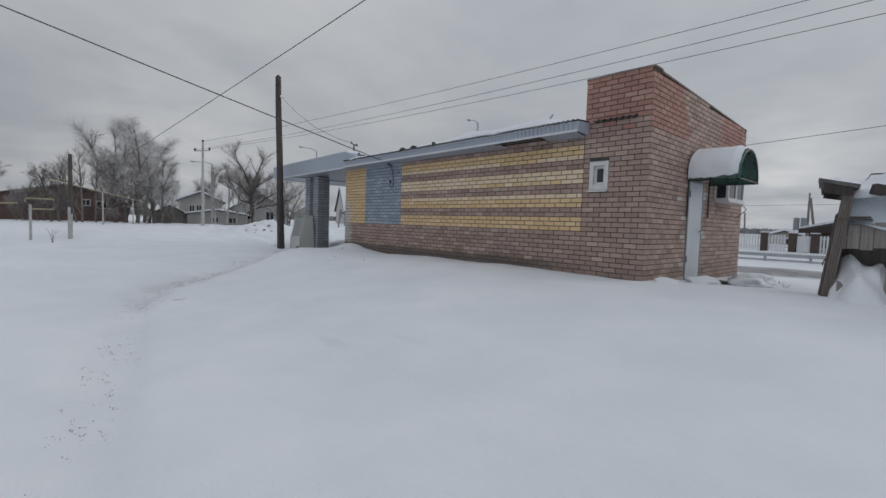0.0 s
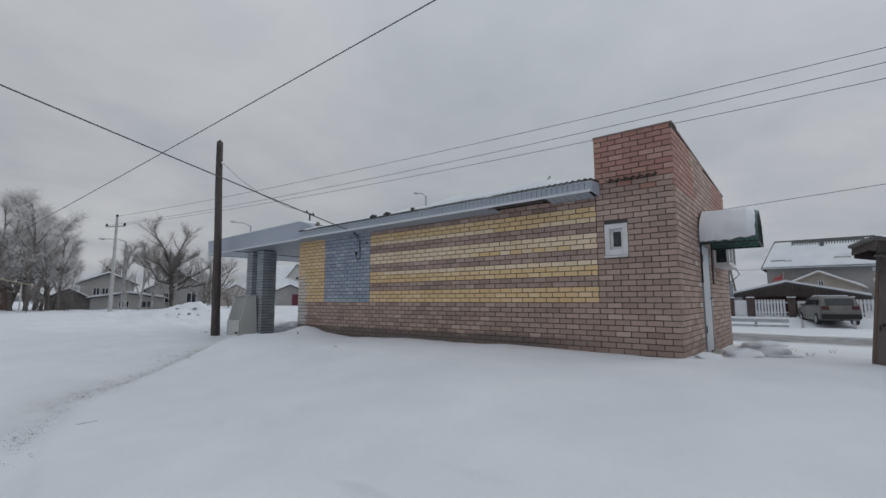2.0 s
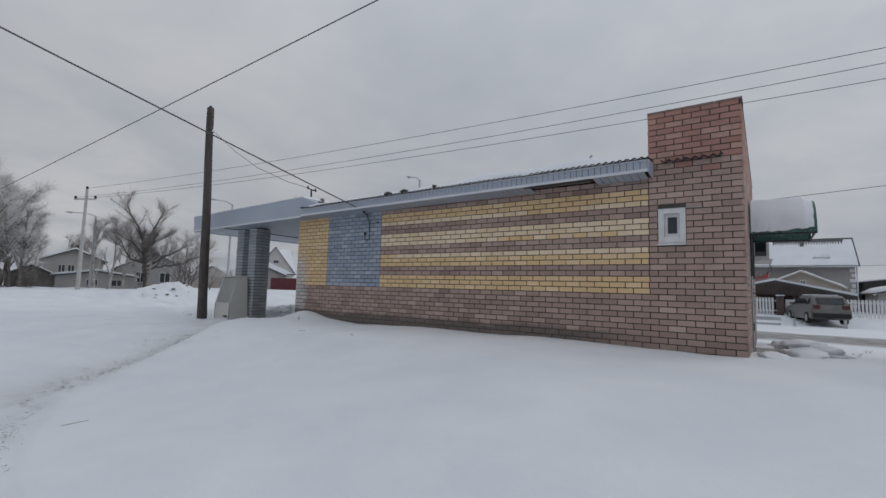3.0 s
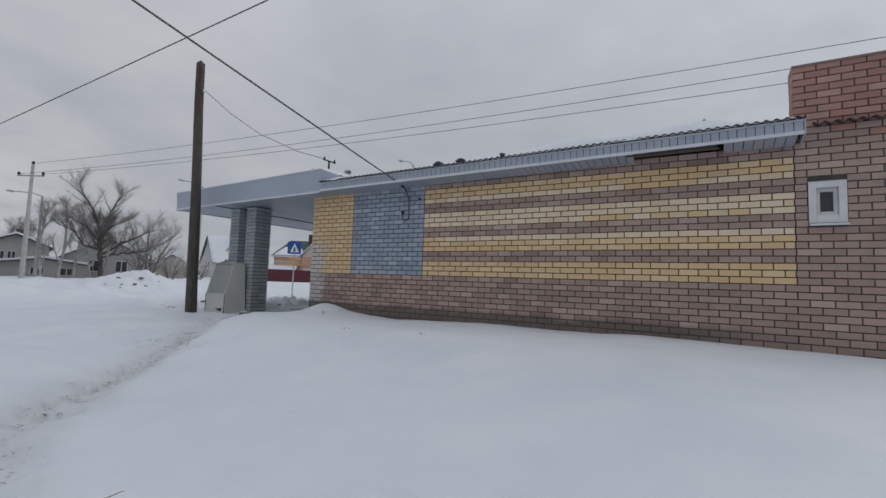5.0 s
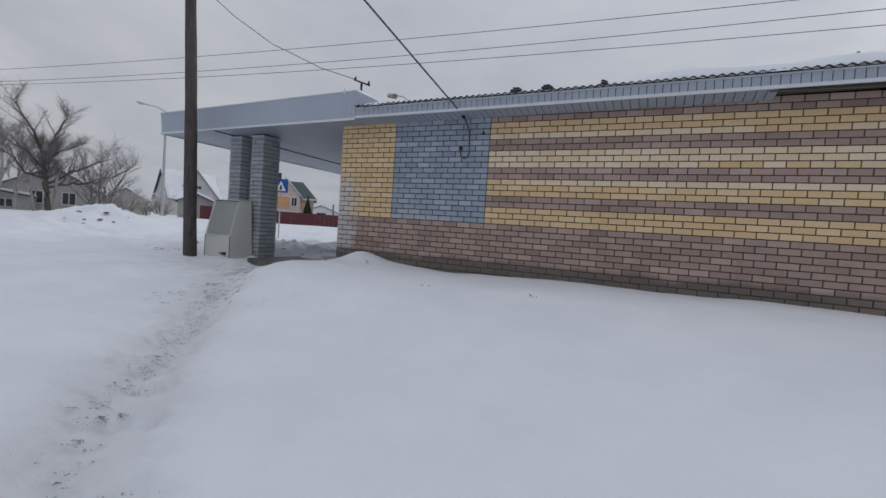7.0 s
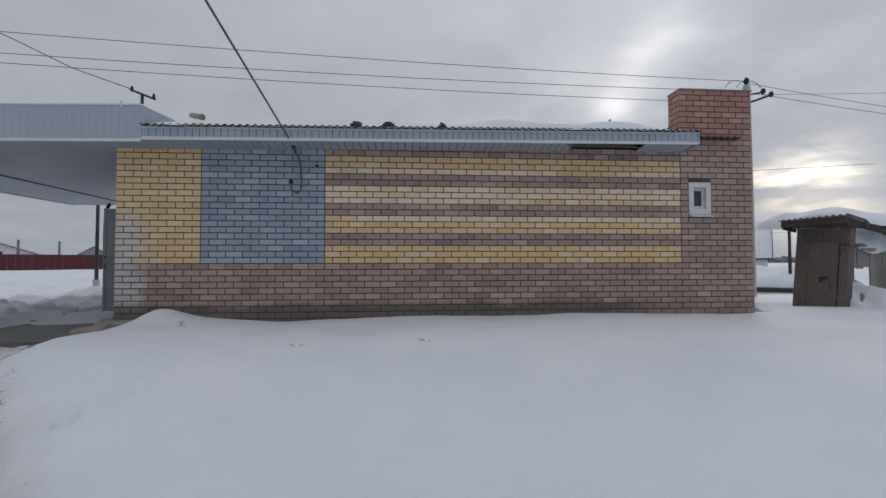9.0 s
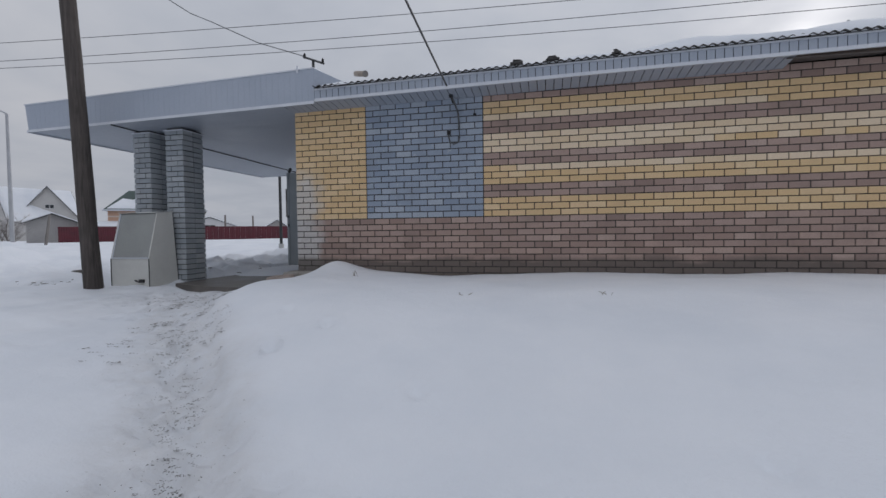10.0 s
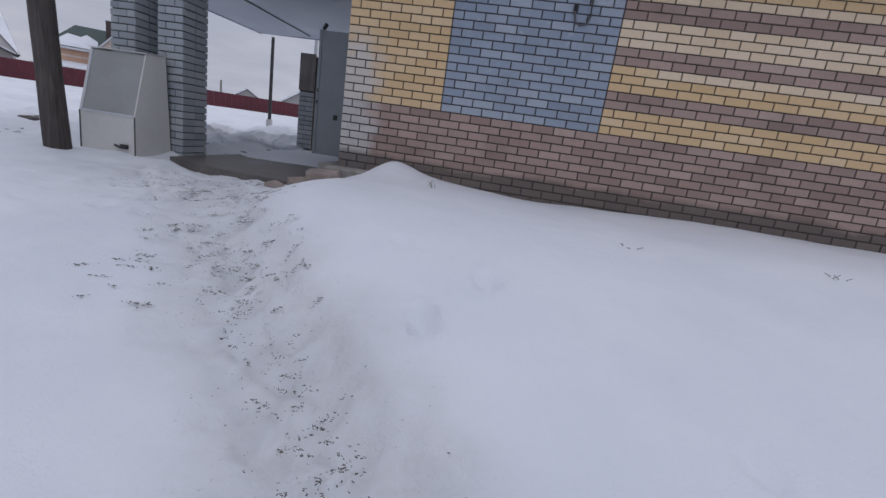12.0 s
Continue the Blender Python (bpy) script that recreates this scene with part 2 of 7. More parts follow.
B_YELLOW = brick_mat("yellow_brick", [(0.66, 0.46, 0.245), (0.73, 0.53, 0.295), (0.69, 0.485, 0.27), (0.78, 0.595, 0.37)], (0.46, 0.34, 0.20), 0.3, None, BARE)
B_PALE = brick_mat("pale_yellow_brick", [(0.70, 0.54, 0.36), (0.76, 0.61, 0.43), (0.80, 0.655, 0.49)], (0.52, 0.41, 0.30), 0.3)
B_BLUE = brick_mat("blue_painted_brick", [(0.25, 0.305, 0.385), (0.34, 0.395, 0.475), (0.29, 0.345, 0.425), (0.42, 0.465, 0.525)], (0.19, 0.205, 0.225), 0.45, (0.44, 0.465, 0.49))
B_GREY = brick_mat("grey_white_brick", [(0.42, 0.40, 0.385), (0.49, 0.47, 0.45), (0.56, 0.54, 0.52)], (0.30, 0.26, 0.235), 0.4)
B_COL = brick_mat("grey_painted_brick", [(0.34, 0.375, 0.405), (0.40, 0.43, 0.455), (0.47, 0.495, 0.515)], (0.22, 0.22, 0.22), 0.35)
METAL_BLUE = surf("pale_blue_siding", (0.345, 0.39, 0.465), (0.405, 0.445, 0.515), 1.2, 30, 0.45, bump=0.08, dist=0.004)
TRIM = surf("white_trim", (0.58, 0.61, 0.66), (0.68, 0.70, 0.74), 2, 40, 0.5, bump=0.05, dist=0.003)
SOFFIT = surf("grey_soffit", (0.30, 0.335, 0.39), (0.36, 0.39, 0.445), 0.8, 25, 0.5, bump=0.06, dist=0.003)
SLATE = surf("asbestos_slate", (0.028, 0.027, 0.027), (0.085, 0.082, 0.08), 5, 60, 0.95, bump=0.5)
PVC = surf("white_plastic", (0.70, 0.71, 0.73), (0.80, 0.80, 0.81), 3, 60, 0.4, bump=0.05, stain=(0.45, 0.43, 0.4), stain_at=0.66)
PVC_OLD = surf("grimy_white_plastic", (0.56, 0.56, 0.565), (0.70, 0.695, 0.69), 5, 60, 0.5, bump=0.05, stain=(0.42, 0.40, 0.38), stain_at=0.62)
GLASS = glass_mat("window_glass")
OLD_GLASS = surf("dusty_panel", (0.30, 0.31, 0.30), (0.36, 0.37, 0.355), 2.5, 50, 0.45, bump=0.05, dist=0.003)
CAB_WHITE = surf("cream_metal", (0.60, 0.60, 0.565), (0.68, 0.675, 0.64), 2.2, 40, 0.5, bump=0.08, dist=0.004, stain=(0.42, 0.38, 0.32), stain_at=0.68)
DARK_TRIM = surf("dark_edge", (0.03, 0.03, 0.032), (0.07, 0.07, 0.07), 8, 60, 0.6)
POLE_WOOD = wood_mat("tarred_wood", (0.026, 0.022, 0.020), (0.125, 0.105, 0.095))
RUST_WOOD = wood_mat("rust_stained_wood", (0.13, 0.085, 0.06), (0.26, 0.19, 0.15))
SHED_ROOF = surf("grey_corrugated_sheet", (0.13, 0.125, 0.12), (0.24, 0.235, 0.23), 5, 60, 0.9, bump=0.4)
PORCH_STONE = surf("tan_stone", (0.24, 0.195, 0.17), (0.42, 0.35, 0.31), 5, 40, 0.9, bump=0.6, dist=0.02)
DARK_BEAM = wood_mat("dark_wood", (0.030, 0.024, 0.022), (0.085, 0.070, 0.064))
PINK_WALL = surf("pale_red_wall", (0.27, 0.13, 0.13), (0.36, 0.20, 0.19), 2, 30, 0.85)
OLD_WOOD = wood_mat("weathered_wood", (0.13, 0.118, 0.111), (0.32, 0.294, 0.275))
SHED_WOOD = wood_mat("brown_grey_boards", (0.105, 0.088, 0.080), (0.215, 0.182, 0.165))
OLD_WOOD_X = wood_mat("weathered_board", (0.06, 0.05, 0.046), (0.17, 0.145, 0.13), "X")
CONCRETE = surf("concrete", (0.26, 0.245, 0.225), (0.40, 0.38, 0.35), 3, 50, 0.95, bump=0.5, stain=(0.16, 0.14, 0.12))
WET_CONCRETE = surf("wet_concrete", (0.085, 0.077, 0.070), (0.175, 0.158, 0.142), 2.2, 40, 0.55, bump=0.5, stain=(0.09, 0.08, 0.07))
STONE = surf("pale_stone", (0.33, 0.28, 0.235), (0.46, 0.40, 0.345), 6, 45, 0.9, bump=0.6, dist=0.02)
GREY_STEEL = surf("grey_painted_steel", (0.22, 0.25, 0.27), (0.28, 0.305, 0.325), 2.5, 40, 0.5, bump=0.08, stain=(0.17, 0.16, 0.15), stain_at=0.67)
DOOR_PALE = surf("pale_steel_door", (0.50, 0.54, 0.58), (0.58, 0.615, 0.65), 2, 40, 0.5, bump=0.08, stain=(0.4, 0.38, 0.36), stain_at=0.68)
GREEN = surf("green_polycarbonate", (0.04, 0.12, 0.10), (0.08, 0.19, 0.165), 5, 60, 0.3, bump=0.05)
GREEN.node_tree.nodes["Principled BSDF"].inputs["Transmission Weight"].default_value = 0.35
BLACK_STEEL = surf("black_steel", (0.014, 0.015, 0.016), (0.04, 0.04, 0.042), 10, 80, 0.5)
CABLE = surf("black_cable", (0.07, 0.07, 0.072), (0.12, 0.12, 0.124), 8, 60, 0.7, bump=0)
WIRE = surf("grey_wire", (0.10, 0.105, 0.11), (0.16, 0.165, 0.17), 10, 80, 0.6, bump=0)
TARP = surf("blue_tarp", (0.50, 0.585, 0.66), (0.74, 0.775, 0.81), 1.6, 30, 0.6, bump=0.3, dist=0.03)
RED_FENCE = surf("dark_red_sheet", (0.095, 0.018, 0.027), (0.14, 0.028, 0.040), 1.5, 20, 0.6, bump=0.1)
OFF_WHITE = surf("aged_white_render", (0.46, 0.45, 0.44), (0.55, 0.54, 0.525), 0.8, 12, 0.9)
WHITE_WALL = surf("pale_render", (0.64, 0.64, 0.65), (0.74, 0.735, 0.735), 0.8, 12, 0.9)
BEIGE_GREY = surf("beige_grey_render", (0.40, 0.39, 0.375), (0.49, 0.475, 0.455), 0.8, 12, 0.9)
GREY_WALL = surf("grey_render", (0.33, 0.32, 0.32), (0.42, 0.41, 0.40), 0.8, 12, 0.9)
BEIGE_WALL = surf("beige_wall", (0.36, 0.32, 0.28), (0.45, 0.41, 0.36), 0.8, 12, 0.9)
YELLOW_WALL = surf("pale_peach_wall", (0.62, 0.52, 0.45), (0.70, 0.60, 0.53), 0.8, 12, 0.9)
ORANGE_WALL = surf("peach_wall", (0.55, 0.34, 0.24), (0.64, 0.42, 0.31), 0.8, 12, 0.9)
BARN_WALL = surf("brown_barn_boards", (0.095, 0.062, 0.055), (0.175, 0.118, 0.105), 1.2, 14, 0.9)
DARK_ROOF = surf("dark_roof_sheet", (0.045, 0.05, 0.052), (0.095, 0.10, 0.10), 2, 20, 0.6)
GREEN_ROOF = surf("dark_green_roof", (0.03, 0.055, 0.05), (0.06, 0.095, 0.085), 2, 20, 0.6)
BARK_DARK = surf("blackish_bark", (0.055, 0.046, 0.042), (0.13, 0.112, 0.102), 6, 60, 0.95, bump=0.5)
TWIG_DARK = surf("dark_twigs", (0.17, 0.152, 0.143), (0.29, 0.267, 0.255), 4, 40, 0.95, bump=0)
# BARK and TWIG are paled so their colour carries the distant haze
BARK = surf("dark_bark", (0.12, 0.105, 0.096), (0.24, 0.212, 0.195), 6, 60, 0.95, bump=0.5)
BIRCH = surf("birch_bark", (0.24, 0.225, 0.215), (0.58, 0.56, 0.54), 4, 30, 0.9, bump=0.3)
TWIG = surf("bare_twigs", (0.31, 0.29, 0.275), (0.48, 0.455, 0.44), 4, 40, 0.95, bump=0)
TWIG_FROST = surf("frosted_twigs", (0.56, 0.545, 0.54), (0.80, 0.785, 0.785), 3, 40, 0.95, bump=0)
SPRUCE = surf("spruce_needles", (0.012, 0.025, 0.016), (0.035, 0.06, 0.04), 5, 40, 0.9)
FENCE_WHITE = surf("white_fence_paint", (0.66, 0.67, 0.70), (0.76, 0.77, 0.79), 2, 30, 0.6)
FENCE_POST = surf("dark_brick_post", (0.065, 0.045, 0.042), (0.12, 0.09, 0.08), 5, 40, 0.9)
RAIL_METAL = surf("galvanised_rail", (0.36, 0.37, 0.39), (0.48, 0.49, 0.51), 3, 40, 0.5, 0.3)
CAR_PAINT = surf("grey_car_paint", (0.13, 0.125, 0.12), (0.20, 0.19, 0.18), 1.5, 30, 0.35, 0.4, bump=0.02)
RUBBER = surf("black_rubber", (0.012, 0.012, 0.013), (0.03, 0.03, 0.03), 10, 60, 0.85)
RED_LAMP = surf("red_lamp", (0.055, 0.012, 0.012), (0.085, 0.018, 0.016), 10, 60, 0.3)
SIGN_BLUE = surf("sign_blue", (0.015, 0.07, 0.30), (0.025, 0.09, 0.36), 4, 60, 0.4, bump=0)
SIGN_WHITE = surf("sign_white", (0.70, 0.71, 0.73), (0.78, 0.78, 0.79), 4, 60, 0.4, bump=0)
SIGN_ORANGE = surf("sign_orange", (0.62, 0.30, 0.12), (0.70, 0.36, 0.16), 4, 60, 0.5, bump=0)
GAS_YELLOW = surf("yellow_gas_pipe", (0.28, 0.245, 0.16), (0.38, 0.335, 0.225), 4, 40, 0.6)
CONC_POST = surf("pale_concrete_post", (0.36, 0.36, 0.355), (0.50, 0.495, 0.485), 3, 40, 0.9, bump=0.3)
FLAG_RED = surf("red_cloth", (0.30, 0.04, 0.05), (0.40, 0.06, 0.07), 5, 40, 0.9)
DEBRIS = surf("wet_dirt", (0.068, 0.062, 0.056), (0.165, 0.150, 0.135), 9, 60, 0.9)
WEED = surf("dry_weed", (0.10, 0.08, 0.05), (0.18, 0.145, 0.095), 9, 60, 0.9, bump=0)


# ---- mesh helpers ----
def mesh_of(bm, name="m"):
    me = bpy.data.meshes.new(name)
    bm.normal_update()
    bm.to_mesh(me)
    bm.free()
    return me


def thing(name, label, category, at=(0, 0, 0), rz=0, group="", kind=""):
    e = new(name)
    e.empty_display_size = 0.2
    e.matrix_world = pose(*at, 0, 0, rz)
    return tagged(e, label, category, group, kind)


def part(name, bm, material, parent=None, label="", smooth=False):
    """One mesh object, under a thing or a part; its coordinates are the parent's."""
    me = mesh_of(bm, name) if isinstance(bm, bmesh.types.BMesh) else bm
    if material and not me.materials:
        me.materials.append(material)
    if smooth:
        me.polygons.foreach_set("use_smooth", [True] * len(me.polygons))
    ob = new(name, me)
    if parent:
        ob.parent = parent
    return tagged(ob, label)


def top(name, bm, material, label, category, kind="", smooth=False, group=""):
    """A thing that is one mesh."""
    return tagged(part(name, bm, material, None, "", smooth), label, category, group, kind)


def box(bm, x0, y0, z0, x1, y1, z1, bevel=0.0, m=None):
    r = bmesh.ops.create_cube(bm, size=1.0)
    vs = r["verts"]
    t = Matrix.Translation(((x0 + x1) / 2, (y0 + y1) / 2, (z0 + z1) / 2)) @ Matrix.Diagonal((x1 - x0, y1 - y0, z1 - z0, 1))
    bmesh.ops.transform(bm, verts=vs, matrix=(m @ t) if m else t)
    if bevel:
        es = list({e for v in vs for e in v.link_edges})
        bmesh.ops.bevel(bm, geom=es, offset=bevel, segments=1, affect="EDGES")
    return bm


def bx(x0, y0, z0, x1, y1, z1, bevel=0.0):
    return box(bmesh.new(), x0, y0, z0, x1, y1, z1, bevel)


def tube(bm, pts, radii, sides=8, cap=True):
    """A round bar along points, with a radius at each."""
    pts = [Vector(p) for p in pts]
    if isinstance(radii, (int, float)):
        radii = [radii] * len(pts)
    rings = []
    for k, p in enumerate(pts):
        d = (pts[min(k + 1, len(pts) - 1)] - pts[max(k - 1, 0)]).normalized()
        q = d.to_track_quat("Z", "Y")
        rings.append([bm.verts.new(p + q @ Vector((math.cos(a) * radii[k], math.sin(a) * radii[k], 0)))
                      for a in (2 * math.pi * i / sides for i in range(sides))])
    for a, b in zip(rings, rings[1:]):
        for i in range(sides):
            bm.faces.new((a[i], a[(i + 1) % sides], b[(i + 1) % sides], b[i]))
    if cap:
        bm.faces.new(rings[0][::-1])
        bm.faces.new(rings[-1])
    return bm


def tb(pts, radii, sides=8):
    return tube(bmesh.new(), pts, radii, sides)


def prism(bm, outline, a, b, axis="y"):
    """A flat outline, in the two other axes, drawn out along an axis from a to b."""
    put = {"x": lambda u, v, w: (w, u, v), "y": lambda u, v, w: (u, w, v), "z": lambda u, v, w: (u, v, w)}[axis]
    lo = [bm.verts.new(put(u, v, a)) for u, v in outline]
    hi = [bm.verts.new(put(u, v, b)) for u, v in outline]
    n = len(outline)
    bm.faces.new(lo)
    bm.faces.new(hi[::-1])
    for i in range(n):
        bm.faces.new((lo[i], hi[i], hi[(i + 1) % n], lo[(i + 1) % n]))
    bmesh.ops.recalc_face_normals(bm, faces=bm.faces)
    return bm


def sag(a, b, drop, n=24):
    a, b = Vector(a), Vector(b)
    return [a.lerp(b, k / n) - Vector((0, 0, 4 * drop * (k / n) * (1 - k / n))) for k in range(n + 1)]


def ss(v, a=0.0, b=1.0):
    t = min(max((v - a) / (b - a), 0.0), 1.0)
    return t * t * (3 - 2 * t)


# ---- ground: one snowfield with a trodden path, a road behind the building and banks ----
TRAIL = [(17.0, -8.9), (11.0, -8.25), (8.5, -7.75), (5.6, -7.15), (3.7, -6.42), (2.5, -5.33), (1.72, -4.42), (0.8, -3.42), (-0.1, -2.45), (-0.8, -1.5), (-1.3, -0.5)]


def trail_at(x, y):
    """Distance to the path, the side of it (positive towards the wall) and the way along it."""
    best = (1e9, 1.0, 0.0)
    for k, ((ax, ay), (bx_, by)) in enumerate(zip(TRAIL, TRAIL[1:])):
        ux, uy = bx_ - ax, by - ay
        t = min(max(((x - ax) * ux + (y - ay) * uy) / (ux * ux + uy * uy), 0.0), 1.0)
        dx, dy = x - ax - t * ux, y - ay - t * uy
        d = math.hypot(dx, dy)
        if d < best[0]:
            best = (d, 1.0 if ux * dy - uy * dx < 0 else -1.0, k + t)
    return best


def ground_z(x, y):
    d, side, along = trail_at(x, y)
    s = ss(d * side, -0.9, 0.9)
    wall_side = -0.17 - 0.55 * ss(-y, 1.6, 5.6 + 1.3 * ss(x, 3.5, 8.5))
    wall_side += 0.17 * math.exp(-(((x - 0.88) / (0.24 if x < 0.88 else 0.34)) ** 2 + ((y + 0.35) / 0.5) ** 2)) - 0.05 * math.exp(-(((x - 2.4) / 0.8) ** 2 + (y / 0.6) ** 2))
    wall_side = wall_side + (-0.43 - wall_side) * ss(0.72 - x, 0.0, 0.75) * ss(y, -3.5, -1.2)
    left = -0.68 + 0.25 * ss(4 - x, 0, 8) + 0.38 * ss(-x - 7, 0, 15)
    left += 0.86 * math.exp(-(((x + 14.6) / 2.0) ** 2 + ((y - 3.0) / 1.9) ** 2)) + 0.30 * math.exp(-(((x + 17.5) / 2.5) ** 2 + ((y - 7.0) / 3.0) ** 2)) + 0.48 * math.exp(-(((x + 9.5) / 1.5) ** 2 + ((y + 6.9) / 2.2) ** 2))
    z = left + (wall_side - left) * s
    z += (-0.42 - 0.15 * ss(y, -0.62 + 0.12 * math.sin(x * 5.0), -0.30) * ss(x, -2.75, -2.35) + 0.10 * ss(-x, 2.25, 2.65) * ss(y, 0.6, 1.6) - z) * ss(-x, 0.2, 1.0) * ss(x, -5.6, -4.2) * ss(y, -1.6, -0.4) * (1 - ss(y, 6, 9))
    far_right = -0.30 - 0.16 * ss(y, 2, 7) - 0.39 * ss(y, 6, 12) + 0.12 * ss(y, 18, 21) + 0.42 * ss(y, 23.5, 27)
    far_left = -0.30 + 0.30 * ss(y, 6.5, 9.5) + 0.12 * ss(y, 20, 45)
    north = far_left + (far_right - far_left) * ss(x, -6, 8)
    k = ss(y, -0.2, 2.5) * ss(x, -7.5, -4.5)
    z = z + (north - z) * (k if y < 9 else max(k, ss(y, 9, 16)))
    z -= (0.03 + 0.05 * ss(-y, 1.6, 3.6)) * math.exp(-((d / 0.42) ** 2))
    edge = 0.27 + 0.06 * noise.noise((x * 1.6, y * 1.6, 41)) + 0.03 * noise.noise((x * 5, y * 5, 42))
    z += (0.065 - 0.035 * ss(x, 2.2, 4.0)) * ss(d * side, edge - 0.015, edge + 0.035) * math.exp(-((d / 1.5) ** 2)) * ss(-y, 0.95, 1.5)
    far = ss(math.hypot(x, y), 60, 200)
    return z + (0.10 - z) * far, d, along


def trodden_at(x, y, d):
    d += 0.10 * noise.noise((x * 1.9, y * 1.9, 12)) + 0.05 * noise.noise((x * 5, y * 5, 14))
    t = math.exp(-((max(d, 0.0) / (0.47 - 0.14 * ss(x, 3, 8))) ** 4)) * (1 - 0.80 * ss(x, 2.6, 6.0))
    t = max(t, 0.95 * math.exp(-(((x + 1.0) / 1.5) ** 2 + ((y + 1.3) / 0.9) ** 2)))
    if -6.0 < x < 0.2 and 6.0 < y < 9.5:
        t = max(t, 0.45)
    if -8.0 < x < -1.9 and 0.8 < y < 9.0:
        t = max(t, 0.55 * max(0.0, noise.noise((x * 1.3, y * 1.3, 27)) + 0.25))
    return t


def roadway_at(x, y):
    return ss(y, 12.6, 13.6) * (1 - ss(y, 17.0, 18.0)) * ss(x, -2, 6)


def footprints():
    """Shoe-long dents along the path and a few strays: place, heading, length, depth."""
    rnd = random.Random(12)
    out = []
    for k in range(230):
        f = rnd.uniform(3.2, len(TRAIL) - 1.6)
        i = int(f)
        (ax, ay), (bx_, by) = TRAIL[i], TRAIL[i + 1]
        wide = 0.15 + 0.30 * ss(f, 7.0, 8.6)
        head = math.atan2(by - ay, bx_ - ax) + rnd.gauss(0, 0.45)
        out.append((ax + (bx_ - ax) * (f - i) + rnd.gauss(0, wide), ay + (by - ay) * (f - i) + rnd.gauss(0, wide), head, rnd.uniform(0.09, 0.14), rnd.uniform(0.018, 0.045)))
    for k in range(46):
        out.append((rnd.gauss(-0.9, 0.75), rnd.uniform(-2.4, -0.8), rnd.uniform(0, 6.28), rnd.uniform(0.08, 0.13), rnd.uniform(0.02, 0.045)))
    for x, y, deep in ((2.07, -3.88, 0.10), (2.32, -3.42, 0.05), (1.75, -3.1, 0.03), (3.4, -4.3, 0.03), (6.8, -5.6, 0.06), (7.4, -5.3, 0.05), (9.5, -5.8, 0.07), (10.2, -5.2, 0.05), (11.6, -5.6, 0.06), (5.2, -4.8, 0.03)):
        out.append((x, y, 2.0, 0.10, deep))
    cells = {}
    for q in out:
        for i in (-1, 0, 1):
            for j in (-1, 0, 1):
                cells.setdefault((math.floor(q[0] / 0.5) + i, math.floor(q[1] / 0.5) + j), []).append(q)
    return cells


PRINTS = footprints()


def print_depth(x, y):
    z = 0.0
    for fx, fy, head, length, deep in PRINTS.get((math.floor(x / 0.5), math.floor(y / 0.5)), ()):
        dx, dy = x - fx, y - fy
        u, v = dx * math.cos(head) + dy * math.sin(head), dy * math.cos(head) - dx * math.sin(head)
        q = (u / length) ** 2 + (v / 0.055) ** 2
        if q < 6:
            z += deep * (0.35 * math.exp(-((q - 2.0) ** 2)) - math.exp(-q * q * 0.6))
    return max(z, -0.07)


def side_of(x, y):
    return trail_at(x, y)[1]


